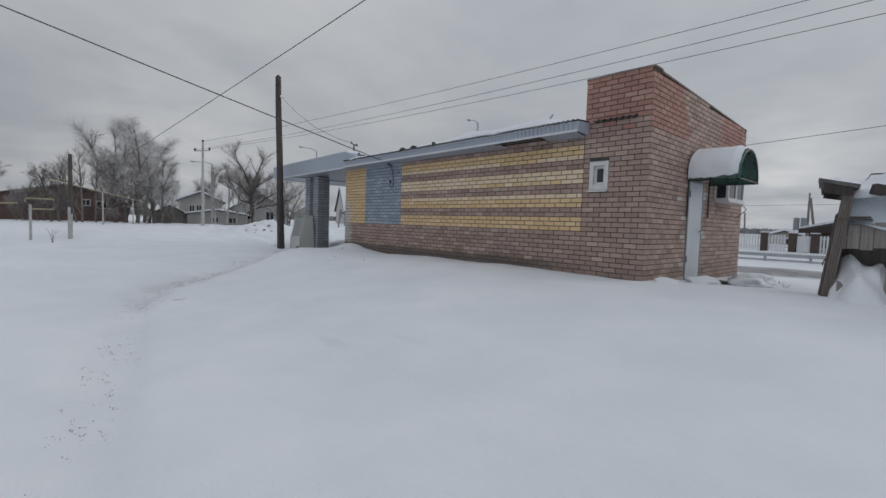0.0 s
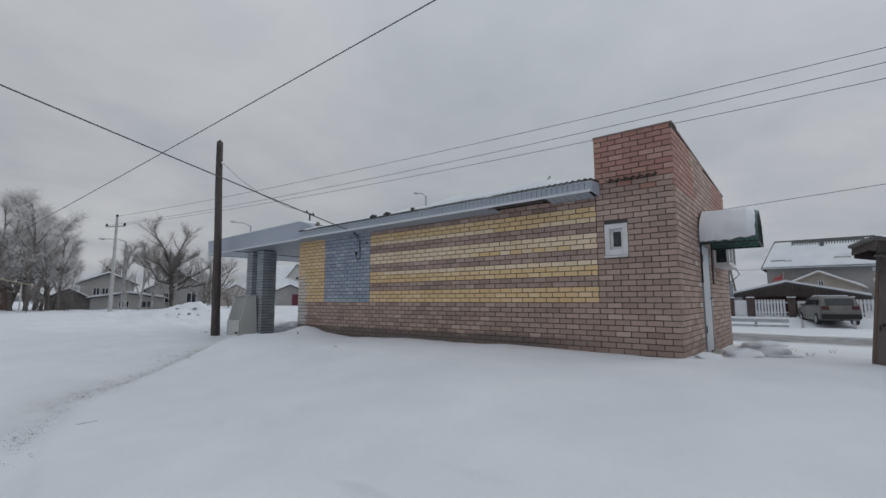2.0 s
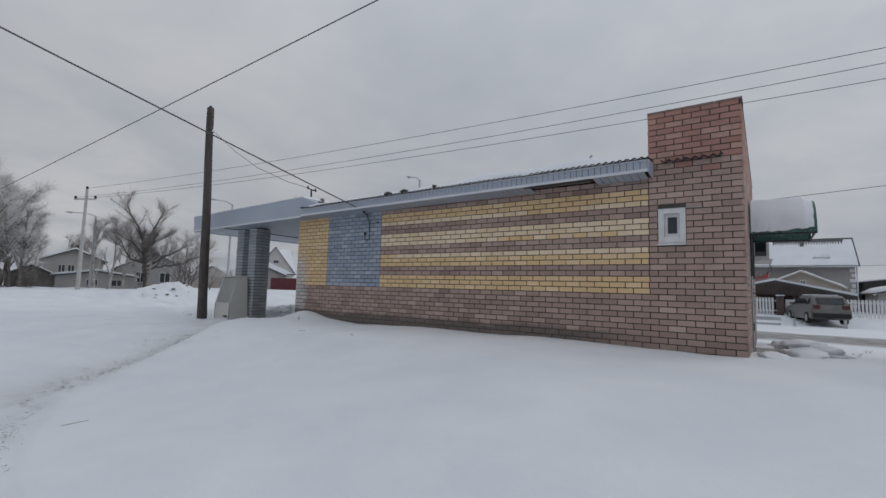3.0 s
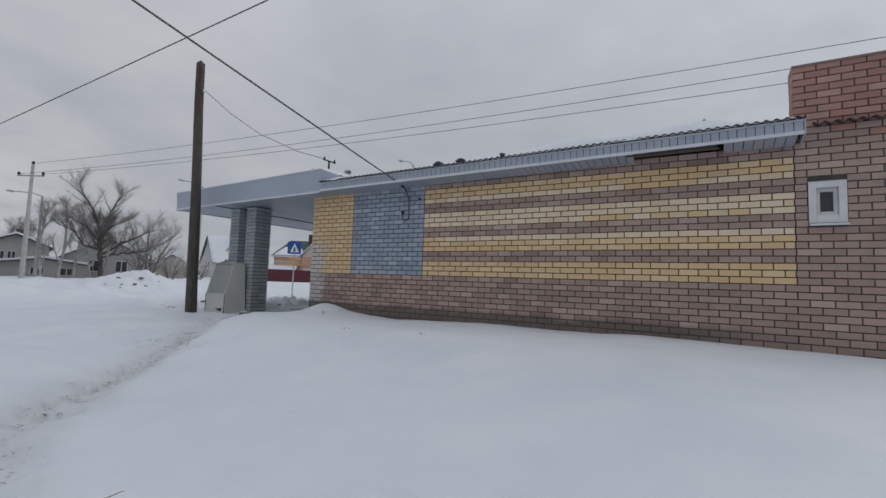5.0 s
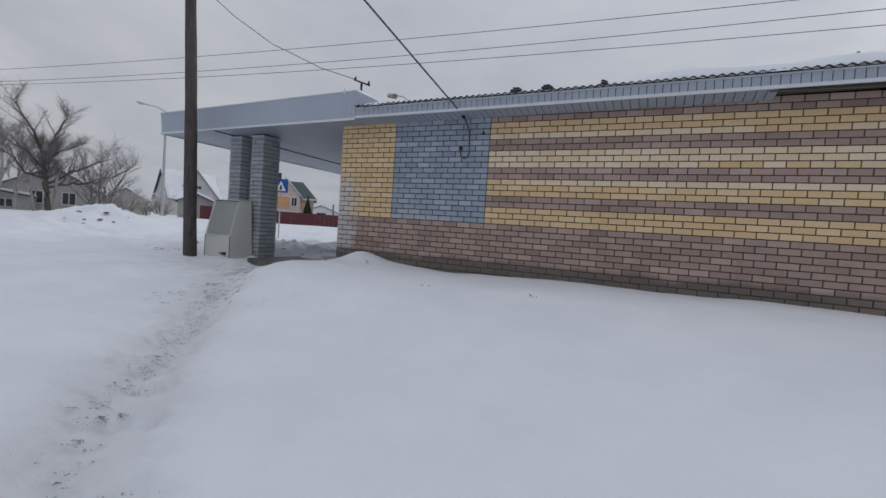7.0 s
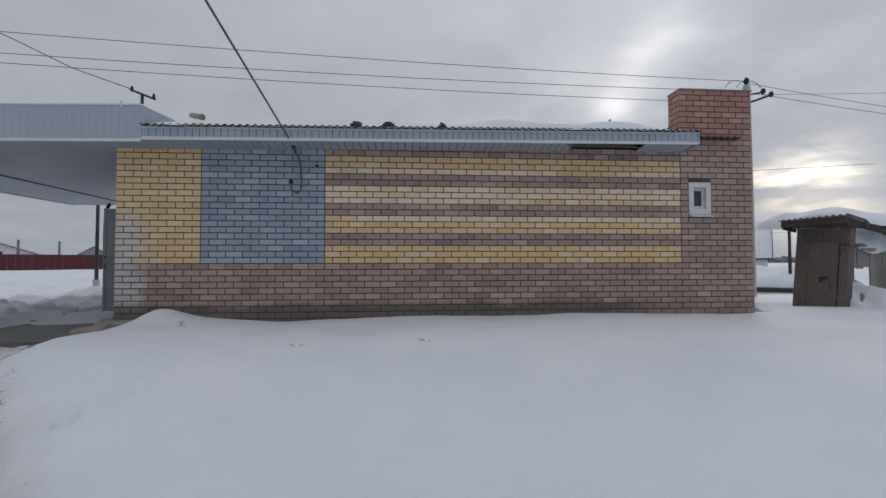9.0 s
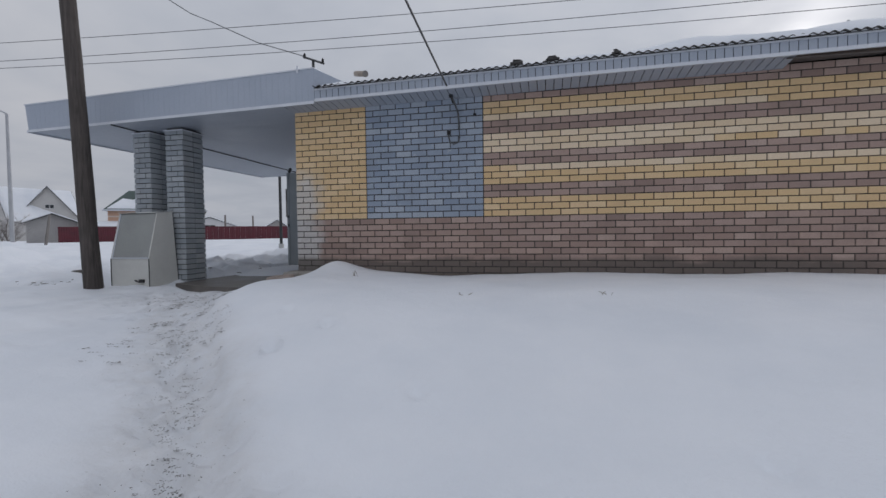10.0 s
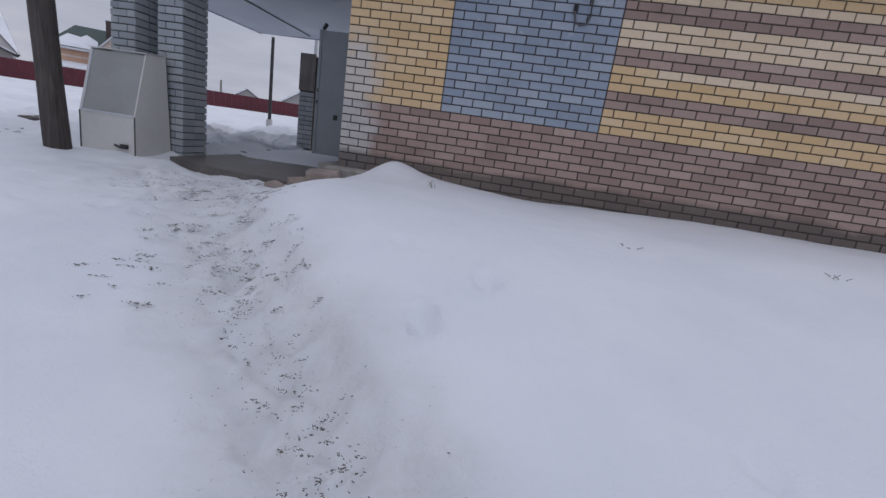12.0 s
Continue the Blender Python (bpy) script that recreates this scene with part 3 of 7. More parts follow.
def make_ground():
    def axis(lo, hi, step, reach, grow):
        fine = list(np.arange(lo, hi + 1e-6, step))
        up, s = [hi], step
        while up[-1] < reach:
            s *= grow
            up.append(up[-1] + s)
        dn, s = [lo], step
        while dn[-1] > -reach:
            s *= grow
            dn.append(dn[-1] - s)
        return dn[:0:-1] + fine + up[1:]

    xs = axis(-5.6, 5.2, 0.045, 900, 1.06)
    ys = axis(-7.2, 3.4, 0.045, 900, 1.06)
    verts, trod, road = [], [], []
    for y in ys:
        for x in xs:
            z, d, _ = ground_z(x, y)
            near = 1 - ss(math.hypot(x, y + 3), 20, 60)
            t = trodden_at(x, y, d)
            rw = roadway_at(x, y)
            rough = (noise.noise((x * 0.45, y * 0.45, 0)) * 0.05 + noise.noise((x * 1.7, y * 1.7, 3)) * 0.014) * (1 - 0.5 * rw)
            if side_of(x, y) < 0 and x < 6:
                rough += (noise.noise((x * 1.2, y * 1.2, 31)) * 0.05 + max(0.0, noise.noise((x * 3.0, y * 3.0, 33))) * 0.05) * ss(d, 0.4, 1.2) * ss(-x, -6, 0)
            if y > -2.5 and x < -2.2:
                rough += (noise.noise((x * 1.1, y * 1.1, 9)) * 0.20 + noise.noise((x * 3.1, y * 3.1, 2)) * 0.09) * max(ss(y, 0.5, 2.5), ss(y, -2.5, 0.5) * ss(-x, 4.5, 6.5))
            if -9.0 < x < -1.0 and 0.6 < y < 12.0:
                lump = noise.noise((x * 2.4, y * 2.4, 17))
                rough += (abs(lump) * 0.16 + noise.noise((x * 6.5, y * 6.5, 19)) * 0.045) * ss(y, 0.6, 1.4) * ss(-x, 2.35, 2.8) * (1 - ss(y, 9, 12))
            rough += noise.noise((x * 2.2, y * 2.2, 6)) * 0.16 * math.exp(-(((x + 14.4) / 2.2) ** 2 + ((y - 2.6) / 2.4) ** 2))
            steps = (noise.noise((x * 3.6, y * 3.6, 5)) * 0.040 + noise.noise((x * 8, y * 8, 7)) * 0.030) * t
            steps += print_depth(x, y)
            soft = max(0.0, noise.noise((x * 0.9, y * 0.9, 21)) - 0.25) * noise.noise((x * 5, y * 5, 4)) * 0.03
            verts.append((x, y, z + near * (rough + steps + soft)))
            trod.append(t * near)
            road.append(rw)
    nx, ny = len(xs), len(ys)
    faces = [(j * nx + i, j * nx + i + 1, (j + 1) * nx + i + 1, (j + 1) * nx + i) for j in range(ny - 1) for i in range(nx - 1)]
    me = bpy.data.meshes.new("ground")
    me.from_pydata(verts, [], faces)
    for nm, vals in (("trodden", trod), ("roadway", road)):
        at = me.attributes.new(nm, "FLOAT", "POINT")
        at.data.foreach_set("value", vals)
    me.polygons.foreach_set("use_smooth", [True] * len(me.polygons))
    me.materials.append(GROUND)
    return tagged(new("ground", me), "deep smooth snow cover with a trodden muddy path", "ground", kind="structure")


ground = make_ground()


def gz(x, y):
    return ground_z(x, y)[0]


# ---- the building: walls behind the brickwork ----
PITCH, COURSE, Z0 = 0.26, 0.0985, 0.70
LEN, DEEP, TOWER = 10.69, 6.05, 9.35


def wall_block(name, boxes, label):
    bm = bmesh.new()
    for b in boxes:
        box(bm, *b)
    return top(name, bm, MORTAR, label, "wall", "structure")


WX0, WX1, WZ0, WZ1 = 9.50, 9.90, 1.54, 2.10
wall_south = wall_block("wall_south", [
    (0.012, 0.012, -0.8, TOWER, 0.34, 2.66), (TOWER + 0.012, 0.012, -0.8, WX0, 0.34, 3.73), (WX0, 0.012, -0.8, WX1, 0.34, WZ0),
    (WX0, 0.012, WZ1, WX1, 0.34, 3.73), (WX1, 0.012, -0.8, LEN - 0.012, 0.34, 3.73)], "long brick wall with yellow stripes and a blue block")
DY0, DY1, DZ1 = 2.0, 2.9, 1.87
NY0, NY1, NZ0, NZ1 = 3.68, 4.95, 1.52, 2.10
wall_east = wall_block("wall_east", [
    (LEN - 0.34, 0.35, -0.8, LEN - 0.012, DY0, 3.64), (LEN - 0.34, DY0, DZ1, LEN - 0.012, DY1, 3.60), (LEN - 0.34, DY1, -0.8, LEN - 0.012, NY0, 3.58),
    (LEN - 0.34, NY0, -0.8, LEN - 0.012, NY1, NZ0), (LEN - 0.34, NY0, NZ1, LEN - 0.012, NY1, 3.56), (LEN - 0.34, NY1, -0.8, LEN - 0.012, DEEP, 3.52)],
    "brown and red brick end wall with a door")
wall_west = wall_block("wall_west", [(0.012, 0.35, -0.8, 0.34, 0.46, 2.66), (0.012, 0.46, 1.75, 0.34, 1.30, 2.66), (0.012, 1.30, -0.8, 0.34, DEEP, 2.66)],
                       "end wall under the entrance canopy")
wall_north = wall_block("wall_north", [(0.35, DEEP - 0.33, -0.8, TOWER, DEEP - 0.01, 2.66), (TOWER, DEEP - 0.33, -0.8, LEN - 0.35, DEEP - 0.01, 3.5)], "plain back wall")
top("ceiling", bx(0.35, 0.35, 2.5, LEN - 0.35, DEEP - 0.34, 2.6), CONCRETE, "plain inner ceiling slab", "ceiling", "structure")
top("floor", bx(0.35, 0.35, -0.3, LEN - 0.35, DEEP - 0.34, -0.2), CONCRETE, "plain inner floor slab", "floor", "structure")

BRICK_H, BRICK_D, CH = 0.0845, 0.05, 0.005


def brick_verts(length):
    """A brick in its own frame: u along, v up, w outwards; the front edges are chamfered."""
    h, l = BRICK_H / 2, length / 2
    out = []
    for inset, w in ((CH, 0.0), (0.0, -CH), (0.0, -BRICK_D)):
        out += [(-l + inset, w, -h + inset), (l - inset, w, -h + inset), (l - inset, w, h - inset), (-l + inset, w, h - inset)]
    return out


BRICK_F = [(0, 1, 2, 3)] + [(a + k, a + 4 + k, a + 4 + (k + 1) % 4, a + (k + 1) % 4) for a in (0, 4) for k in range(4)]
brick_cache = {}


def brick_mesh(length, mat):
    key = (round(length, 3), mat.name)
    if key not in brick_cache:
        me = bpy.data.meshes.new("brick")
        me.from_pydata([(u, -w, v) for u, w, v in brick_verts(length)], [], BRICK_F)
        me.materials.append(mat)
        brick_cache[key] = me
    return brick_cache[key]


def lay(rows, origin, turn, parent, single):
    """Lay bricks of one wall face. rows: (u0, u1, course, material); single(u, course) says which are objects of their own."""
    o, q = Vector(origin), Matrix.Rotation(radians(turn), 4, "Z")
    verts, faces, mats, index = [], [], [], []
    rnd = random.Random(len(rows))
    for u0, u1, j, mat in rows:
        length = u1 - u0 - 0.014
        if length < 0.02:
            continue
        mid, z = (u0 + u1) / 2, Z0 + (j + 0.5) * COURSE
        proud = rnd.uniform(-0.0025, 0.0025)
        tilt = rnd.uniform(-0.4, 0.4)
        m = Matrix.Translation(o) @ q @ Matrix.Translation((mid, proud, z - o.z)) @ Matrix.Rotation(radians(tilt), 4, "Y")
        if single(mid, j):
            ob = new("brick", brick_mesh(length, mat))
            ob.parent = parent
            ob.matrix_basis = m
        else:
            if mat not in mats:
                mats.append(mat)
            n = len(verts)
            verts += [tuple(m @ Vector((u, -w, v))) for u, w, v in brick_verts(length)]
            faces += [tuple(n + k for k in f) for f in BRICK_F]
            index += [mats.index(mat)] * len(BRICK_F)
    if verts:
        me = bpy.data.meshes.new("brickwork")
        me.from_pydata(verts, [], faces)
        for mt in mats:
            me.materials.append(mt)
        me.polygons.foreach_set("material_index", index)
        ob = new("brickwork", me)
        ob.parent = parent
        tagged(ob, "remaining bricks of the wall", kind="stuff")


def course_cells(a, b, j, phase=0):
    """The joints of one course between a and b in a running bond."""
    u = a - (PITCH / 2 if (j + phase) % 2 else 0.0)
    cells = []
    while u < b - 1e-4:
        s, e = max(u, a), min(u + PITCH, b)
        if e - s > 0.03:
            cells.append((s, e))
        u += PITCH
    return cells


def cut_out(cells, lo, hi):
    out = []
    for s, e in cells:
        if e <= lo or s >= hi:
            out.append((s, e))
        else:
            if s < lo:
                out.append((s, lo))
            if e > hi:
                out.append((hi, e))
    return out


def entrance_canopy():
    t = thing("entrance_canopy", "flat entrance canopy clad in pale blue-grey metal siding", "canopy")
    XL, XR, YF, YB = -5.36, 0.60, -0.40, 6.9
    # fascia panels, each a ribbed strip
    n = 56
    w = (XR - XL) / n
    for k in range(n):
        bm = bmesh.new()
        x0, x1 = XL + k * w, XL + (k + 1) * w
        f0, f1 = k / n, (k + 1) / n
        zb = lambda f: 2.475 + 0.09 * f
        zt = lambda f: 2.97 + 0.13 * f
        lean = lambda f: -0.07 * max(0.0, 1 - f * 8)
        pts = [(x0 + 0.001, zb(f0)), (x1 - 0.001, zb(f1)), (x1 - 0.001 + lean(f1), zt(f1)), (x0 + 0.001 + lean(f0), zt(f0))]
        prism(bm, pts, YF, YF + 0.02, "y")
        part("panel", bm, METAL_BLUE, t)
    part("fascia_backing", prism(bmesh.new(), [(XL + 0.01, 2.48), (XR, 2.568), (XR, 3.09), (XL - 0.05, 2.96)], YF + 0.021, YF + 0.05), METAL_BLUE, t)
    # left flank
    for k in range(40):
        y0, y1 = YF + 0.03 + k * 0.182, YF + 0.03 + (k + 1) * 0.182
        bm = bmesh.new()
        prism(bm, [(XL, 2.47), (XL - 0.07, 2.97), (XL - 0.05, 2.97), (XL + 0.02, 2.47)], y0 + 0.003, y1 - 0.003, "y")
        part("panel", bm, METAL_BLUE, t)
    part("back_fascia", bx(XL, YB - 0.02, 2.47, XR, YB, 2.97), METAL_BLUE, t)
    # trims: bright strip along the lower edge, thin cap along the upper
    bm = bmesh.new()
    prism(bm, [(XL - 0.01, 2.452), (XR + 0.0, 2.540), (XR, 2.585), (XL - 0.01, 2.497)], YF - 0.018, YF - 0.002, "y")
    part("lower_trim", bm, TRIM, t, "white lower edge strip")
    part("lower_trim", bx(XL - 0.022, YF - 0.018, 2.445, XL - 0.004, YB, 2.485), TRIM, t, "white lower edge strip")
    bm = bmesh.new()
    prism(bm, [(XL - 0.08, 2.965), (XR, 3.095), (XR, 3.115), (XL - 0.08, 2.985)], YF - 0.012, YF + 0.05, "y")
    part("cap_strip", bm, TRIM, t)
    part("joint_cover", bx(0.30, YF - 0.014, 3.05, 0.33, YF - 0.002, 3.16), TRIM, t)
    # soffit boards run along the canopy
    y = YF + 0.03
    k = 0
    while y < YB - 0.05:
        bm = bmesh.new()
        prism(bm, [(XL + 0.01, 2.472), (0.0, 2.548), (0.0, 2.563), (XL + 0.01, 2.487)], y + 0.003, min(y + 0.20, YB - 0.02), "y")
        part("soffit_board", bm, SOFFIT, t)
        y += 0.203
        k += 1
    part("soffit_joint", tb([(-3.48, -0.36, 2.484), (-3.58, 2.3, 2.484), (-3.72, 6.5, 2.482)], 0.012, 6), BLACK_STEEL, t, "black seam across the soffit")
    # the return at the roof edge
    bm = bmesh.new()
    v = [bm.verts.new(p) for p in ((XR, YF, 2.80), (XR, YF, 3.10), (XR + 0.42, YF + 0.25, 2.92), (XR + 0.02, YF + 0.5, 2.84), (XR + 0.02, YF + 0.5, 3.10))]
    for f in ((0, 2, 1), (1, 2, 4), (2, 3, 4), (0, 3, 2)):
        bm.faces.new([v[i] for i in f])
    bmesh.ops.recalc_face_normals(bm, faces=bm.faces)
    part("return_piece", bm, METAL_BLUE, t)
    bm = bmesh.new()
    prism(bm, [(XL + 0.03, 2.57), (XR, 2.64), (XR, 3.05), (XL + 0.0, 2.93)], YF + 0.06, YB - 0.03, "y")
    part("deck", bm, CONCRETE, t)
    return t


entrance_canopy()


def snow_sheet(name, x0, x1, y0, y1, height, label, thick, n=(150, 30), seed=1, edge=0.1):
    """A lying snow layer with a rounded, uneven rim. height(x, y): the surface under it."""
    nx, ny = n
    verts, faces = [], []
    for j in range(ny + 1):
        for i in range(nx + 1):
            u, v = i / nx, (j / ny) ** 2
            x = x0 + (x1 - x0) * u
            wob = noise.noise((x * 1.3, seed, 0)) * 0.07 + noise.noise((x * 5, seed, 2)) * 0.025
            y = y0 + wob * (1 - v) + (y1 - y0) * v
            rim = min(1.0, math.sqrt(max(0.0, min(v * (y1 - y0), (x - x0) * 1.5, (x1 - x) * 1.5) / edge)))
            t = thick(x) * (0.75 + 0.5 * noise.noise((x * 0.9, y * 0.9, seed)))
            verts.append((x, y, height(x, y) - 0.02 + (max(t, 0.02) + 0.02) * rim))
    for j in range(ny):
        for i in range(nx):
            a = j * (nx + 1) + i
            faces.append((a, a + 1, a + nx + 2, a + nx + 1))
    me = bpy.data.meshes.new(name)
    me.from_pydata(verts, [], faces)
    me.polygons.foreach_set("use_smooth", [True] * len(faces))
    me.materials.append(SNOW)
    return tagged(new(name, me), label, "snow", kind="stuff")


def roof_at(x, y):
    return 2.795 + 0.0105 * (x - 0.6) + (y + 0.45) * 0.075


def eaves_and_roof():
    t = thing("eaves", "metal-clad eaves box with vertical ribbed siding and a torn soffit", "eaves")
    X0, X1, YF = 0.604, 9.42, -0.40
    # the whole eaves box rises a little towards the parapet
    t.matrix_world = Matrix.Translation((0.6, 0, 2.6)) @ pose(0, 0, 0, 0, -0.6, 0) @ Matrix.Translation((-0.6, 0, -2.6))
    n = 84
    w = (X1 - X0) / n
    shared = mesh_of(box(bmesh.new(), 0.003, 0, 0, w - 0.007, 0.018, 0.132), "panel")
    shared.materials.append(METAL_BLUE)
    for k in range(n):
        p = part("panel", shared, None, t)
        p.location = (X0 + k * w, YF, 2.618)
    part("backing", bx(X0, YF + 0.019, 2.60, X1, YF + 0.05, 2.755), DARK_TRIM, t)
    part("lower_trim", bx(X0, YF - 0.014, 2.572, X1, YF + 0.017, 2.617), TRIM, t, "white lower edge strip")
    part("upper_trim", bx(X0, YF - 0.010, 2.751, X1, YF + 0.03, 2.772), TRIM, t)
    bm = bmesh.new()
    prism(bm, [(YF - 0.012, 2.575), (YF - 0.012, 2.775), (-0.004, 2.80), (-0.004, 2.55)], X1 + 0.001, X1 + 0.02, "x")
    part("end_cap", bm, METAL_BLUE, t)
    for k in range(-5, int((X1 - X0) / 0.12)):
        x = X0 + k * 0.12
        if 7.30 < x < 8.42:
            continue
        part("soffit_board", prism(bmesh.new(), [(YF + 0.02, 2.580), (-0.003, 2.535), (-0.003, 2.55), (YF + 0.02, 2.595)], x + 0.004, x + 0.114, "x"), SOFFIT, t)
    part("soffit_board", box(bmesh.new(), -0.62, -0.05, -0.008, 0.62, 0.05, 0.008, m=pose(7.85, -0.30, 2.555, 18, 1.5, 0)), OLD_WOOD_X, t, "loose dark wooden board in the torn soffit")
    part("cavity_board", bx(7.30, -0.375, 2.605, 8.44, -0.005, 2.625), OLD_WOOD_X, t, "bare board behind the torn soffit")
    # corrugated sheets
    bm = bmesh.new()
    wave, amp = 0.112, 0.014
    nx = int((X1 + 0.02 - X0) / wave * 6)
    rows = []
    for y in (-0.47, 0.8, 3.0, 6.4):
        rows.append([(bm.verts.new((X0 + (X1 + 0.02 - X0) * i / nx, y, roof_at(X0 + (X1 + 0.02 - X0) * i / nx, y) + amp * math.cos(2 * math.pi * i / 6))),
                      bm.verts.new((X0 + (X1 + 0.02 - X0) * i / nx, y, roof_at(X0 + (X1 + 0.02 - X0) * i / nx, y) - 0.012 + amp * math.cos(2 * math.pi * i / 6)))) for i in range(nx + 1)])
    for a, b in zip(rows, rows[1:]):
        for i in range(nx):
            bm.faces.new((a[i][0], a[i + 1][0], b[i + 1][0], b[i][0]))
            bm.faces.new((a[i][1], b[i][1], b[i + 1][1], a[i + 1][1]))
    for i in range(nx):
        bm.faces.new((rows[0][i][0], rows[0][i][1], rows[0][i + 1][1], rows[0][i + 1][0]))
    bmesh.ops.recalc_face_normals(bm, faces=bm.faces)
    top("roof", bm, SLATE, "corrugated asbestos slate roof edge under snow", "roof", "structure", True)
    # broken slate left on the parapet wall
    bm = bmesh.new()
    n = 42
    r = [[bm.verts.new((9.56 + 0.87 * i / n, y, 2.885 + dz + 0.02 * math.cos(2 * math.pi * i / 6))) for i in range(n + 1)] for y, dz in ((-0.10, 0), (-0.10, -0.012), (0.0, -0.004), (0.0, 0.012))]
    for a in range(4):
        for i in range(n):
            bm.faces.new((r[a][i], r[a][i + 1], r[(a + 1) % 4][i + 1], r[(a + 1) % 4][i]))
    bmesh.ops.recalc_face_normals(bm, faces=bm.faces)
    top("slate_strip", bm, SLATE, "broken strip of corrugated slate on the parapet wall", "roofing slate", smooth=True)
    bm = bmesh.new()
    prism(bm, [(LEN - 0.35, 3.735), (LEN + 0.012, 3.735), (LEN + 0.012, 3.765), (LEN - 0.35, 3.765)], -0.012, 0.35, "y")
    prism(bm, [(-0.0, 3.735), (0.35, 3.735), (0.35, 3.76), (-0.012, 3.765), (-0.012, 3.735)], TOWER, LEN - 0.36, "x")
    prism(bm, [(0.351, 3.70), (DEEP, 3.53), (DEEP, 3.555), (0.351, 3.735)], LEN - 0.35, LEN + 0.008, "x")
    top("parapet_cap", bm, CAP_MORTAR, "thin mortar cap along the brick parapet", "wall cap")
    snow_sheet("roof_snow", 0.72, 9.36, -0.44, 6.2, roof_at, "thick snow lying on the corrugated roof",
               lambda x: 0.16 + 0.02 * ss(x, 3, 5) + 0.09 * math.exp(-((x - 7.5) / 1.4) ** 2) - 0.10 * ss(x, 8.4, 9.1), (260, 44), 1, 0.35)
    snow_sheet("canopy_snow", -5.38, 0.62, -0.36, 6.8, lambda x, y: 3.110 + (x - 0.6) * 0.0215, "thin snow cover on the canopy roof",
               lambda x: 0.05 + 0.02 * math.sin(x * 2.1), (160, 24), 5)


eaves_and_roof()


def roof_odds():
    # a pipe stub, loose slate pieces and an iron bracket on the roof edge
    t = thing("roof_pipe", "short rusty pipe stub lying on the snowy roof", "pipe", (1.37, -0.34, 2.93), -22)
    part("barrel", tb([(-0.13, 0.03, 0.07), (0.13, -0.02, 0.0)], 0.042, 10), STONE, t, "", True)
    part("rim", tb([(0.12, -0.018, 0.003), (0.135, -0.021, -0.001)], 0.05, 10), OLD_WOOD, t, "dark open end")
    for k, (x, s) in enumerate(((3.80, 0.09), (4.30, 0.09), (5.15, 0.04))):
        bm = bmesh.new()
        box(bm, -s, -0.06, -0.02, s, 0.06, 0.022, 0.010, pose(0, 0, 0, 6, -5 + k * 3, 12 * k))
        box(bm, -s * 0.6, -0.05, 0.02, s * 0.7, 0.05, 0.042, 0.008, pose(0, 0, 0, -4, 4, -20 * k))
        ob = top("slate_piece", bm, SLATE, "dark broken slate piece on the roof edge", "slate piece", group="slate pieces on the roof")
        ob.location = (x, -0.40, roof_at(x, -0.4) + 0.035)
    t = thing("wire_bracket", "iron wire bracket with insulators on the canopy roof", "bracket", (0.31, 0.12, 3.08))
    part("stem", tb([(0, 0, -0.1), (0, 0, 0.36)], 0.024, 8), BLACK_STEEL, t)
    part("arm", tb([(-0.17, -0.03, 0.43), (0.02, 0, 0.36), (0.19, 0.03, 0.30)], 0.018, 8), BLACK_STEEL, t)
    for x, z in ((-0.16, 0.44), (0.18, 0.32)):
        part("insulator", tb([(x, 0, z - 0.03), (x, 0, z), (x, 0, z + 0.04), (x, 0, z + 0.06)], [0.014, 0.022, 0.02, 0.01], 8), RUBBER, t)
    t = thing("roof_vent_rod", "short bent metal rod on the snowy roof", "rod", (8.15, 0.4, 3.15), 0)
    part("rod", tb([(0, 0, -0.25), (0.05, 0, 0.05), (0.14, 0, 0.16)], 0.022, 6), RAIL_METAL, t)


roof_odds()


def small_window():
    t = thing("window_1", "small white plastic window with deep reveal and a tin sill", "window", kind="structure")
    F = -0.014
    a0, a1, c0, c1 = WX0 + 0.085, WX1 - 0.085, WZ0 + 0.105, WZ1 - 0.085
    bm = bmesh.new()
    for b in ((WX0, F, WZ0, a0, 0.10, WZ1), (a1, F, WZ0, WX1, 0.10, WZ1), (a0, F, c1, a1, 0.10, WZ1), (a0, F, WZ0, a1, 0.10, c0)):
        box(bm, *b, 0.004)
    part("window_frame", bm, PVC_OLD, t)
    bm = bmesh.new()
    for b in ((a0, 0.05, c0, a0 + 0.045, 0.095, c1), (a1 - 0.045, 0.05, c0, a1, 0.095, c1), (a0 + 0.045, 0.05, c1 - 0.05, a1 - 0.045, 0.095, c1), (a0 + 0.045, 0.05, c0, a1 - 0.045, 0.095, c0 + 0.05)):
        box(bm, *b, 0.003)
    part("sash", bm, PVC_OLD, t)
    part("pane", bx(a0 + 0.045, 0.07, c0 + 0.05, a1 - 0.045, 0.08, c1 - 0.05), GLASS, t)
    part("window_sill", prism(bmesh.new(), [(-0.075, WZ0 - 0.045), (-0.075, WZ0 - 0.02), (0.0, WZ0 - 0.001), (0.0, WZ0 - 0.03)], WX0, WX1 + 0.005, "x"), PVC_OLD, t)
    part("lintel", bx(WX0 - 0.02, -0.008, WZ1 + 0.002, WX1 + 0.22, 0.02, WZ1 + 0.010), GREY_STEEL, t, "thin steel lintel edge")
    part("back_board", bx(WX0, 0.12, WZ0, WX1, 0.14, WZ1), DARK_TRIM, t)


small_window()


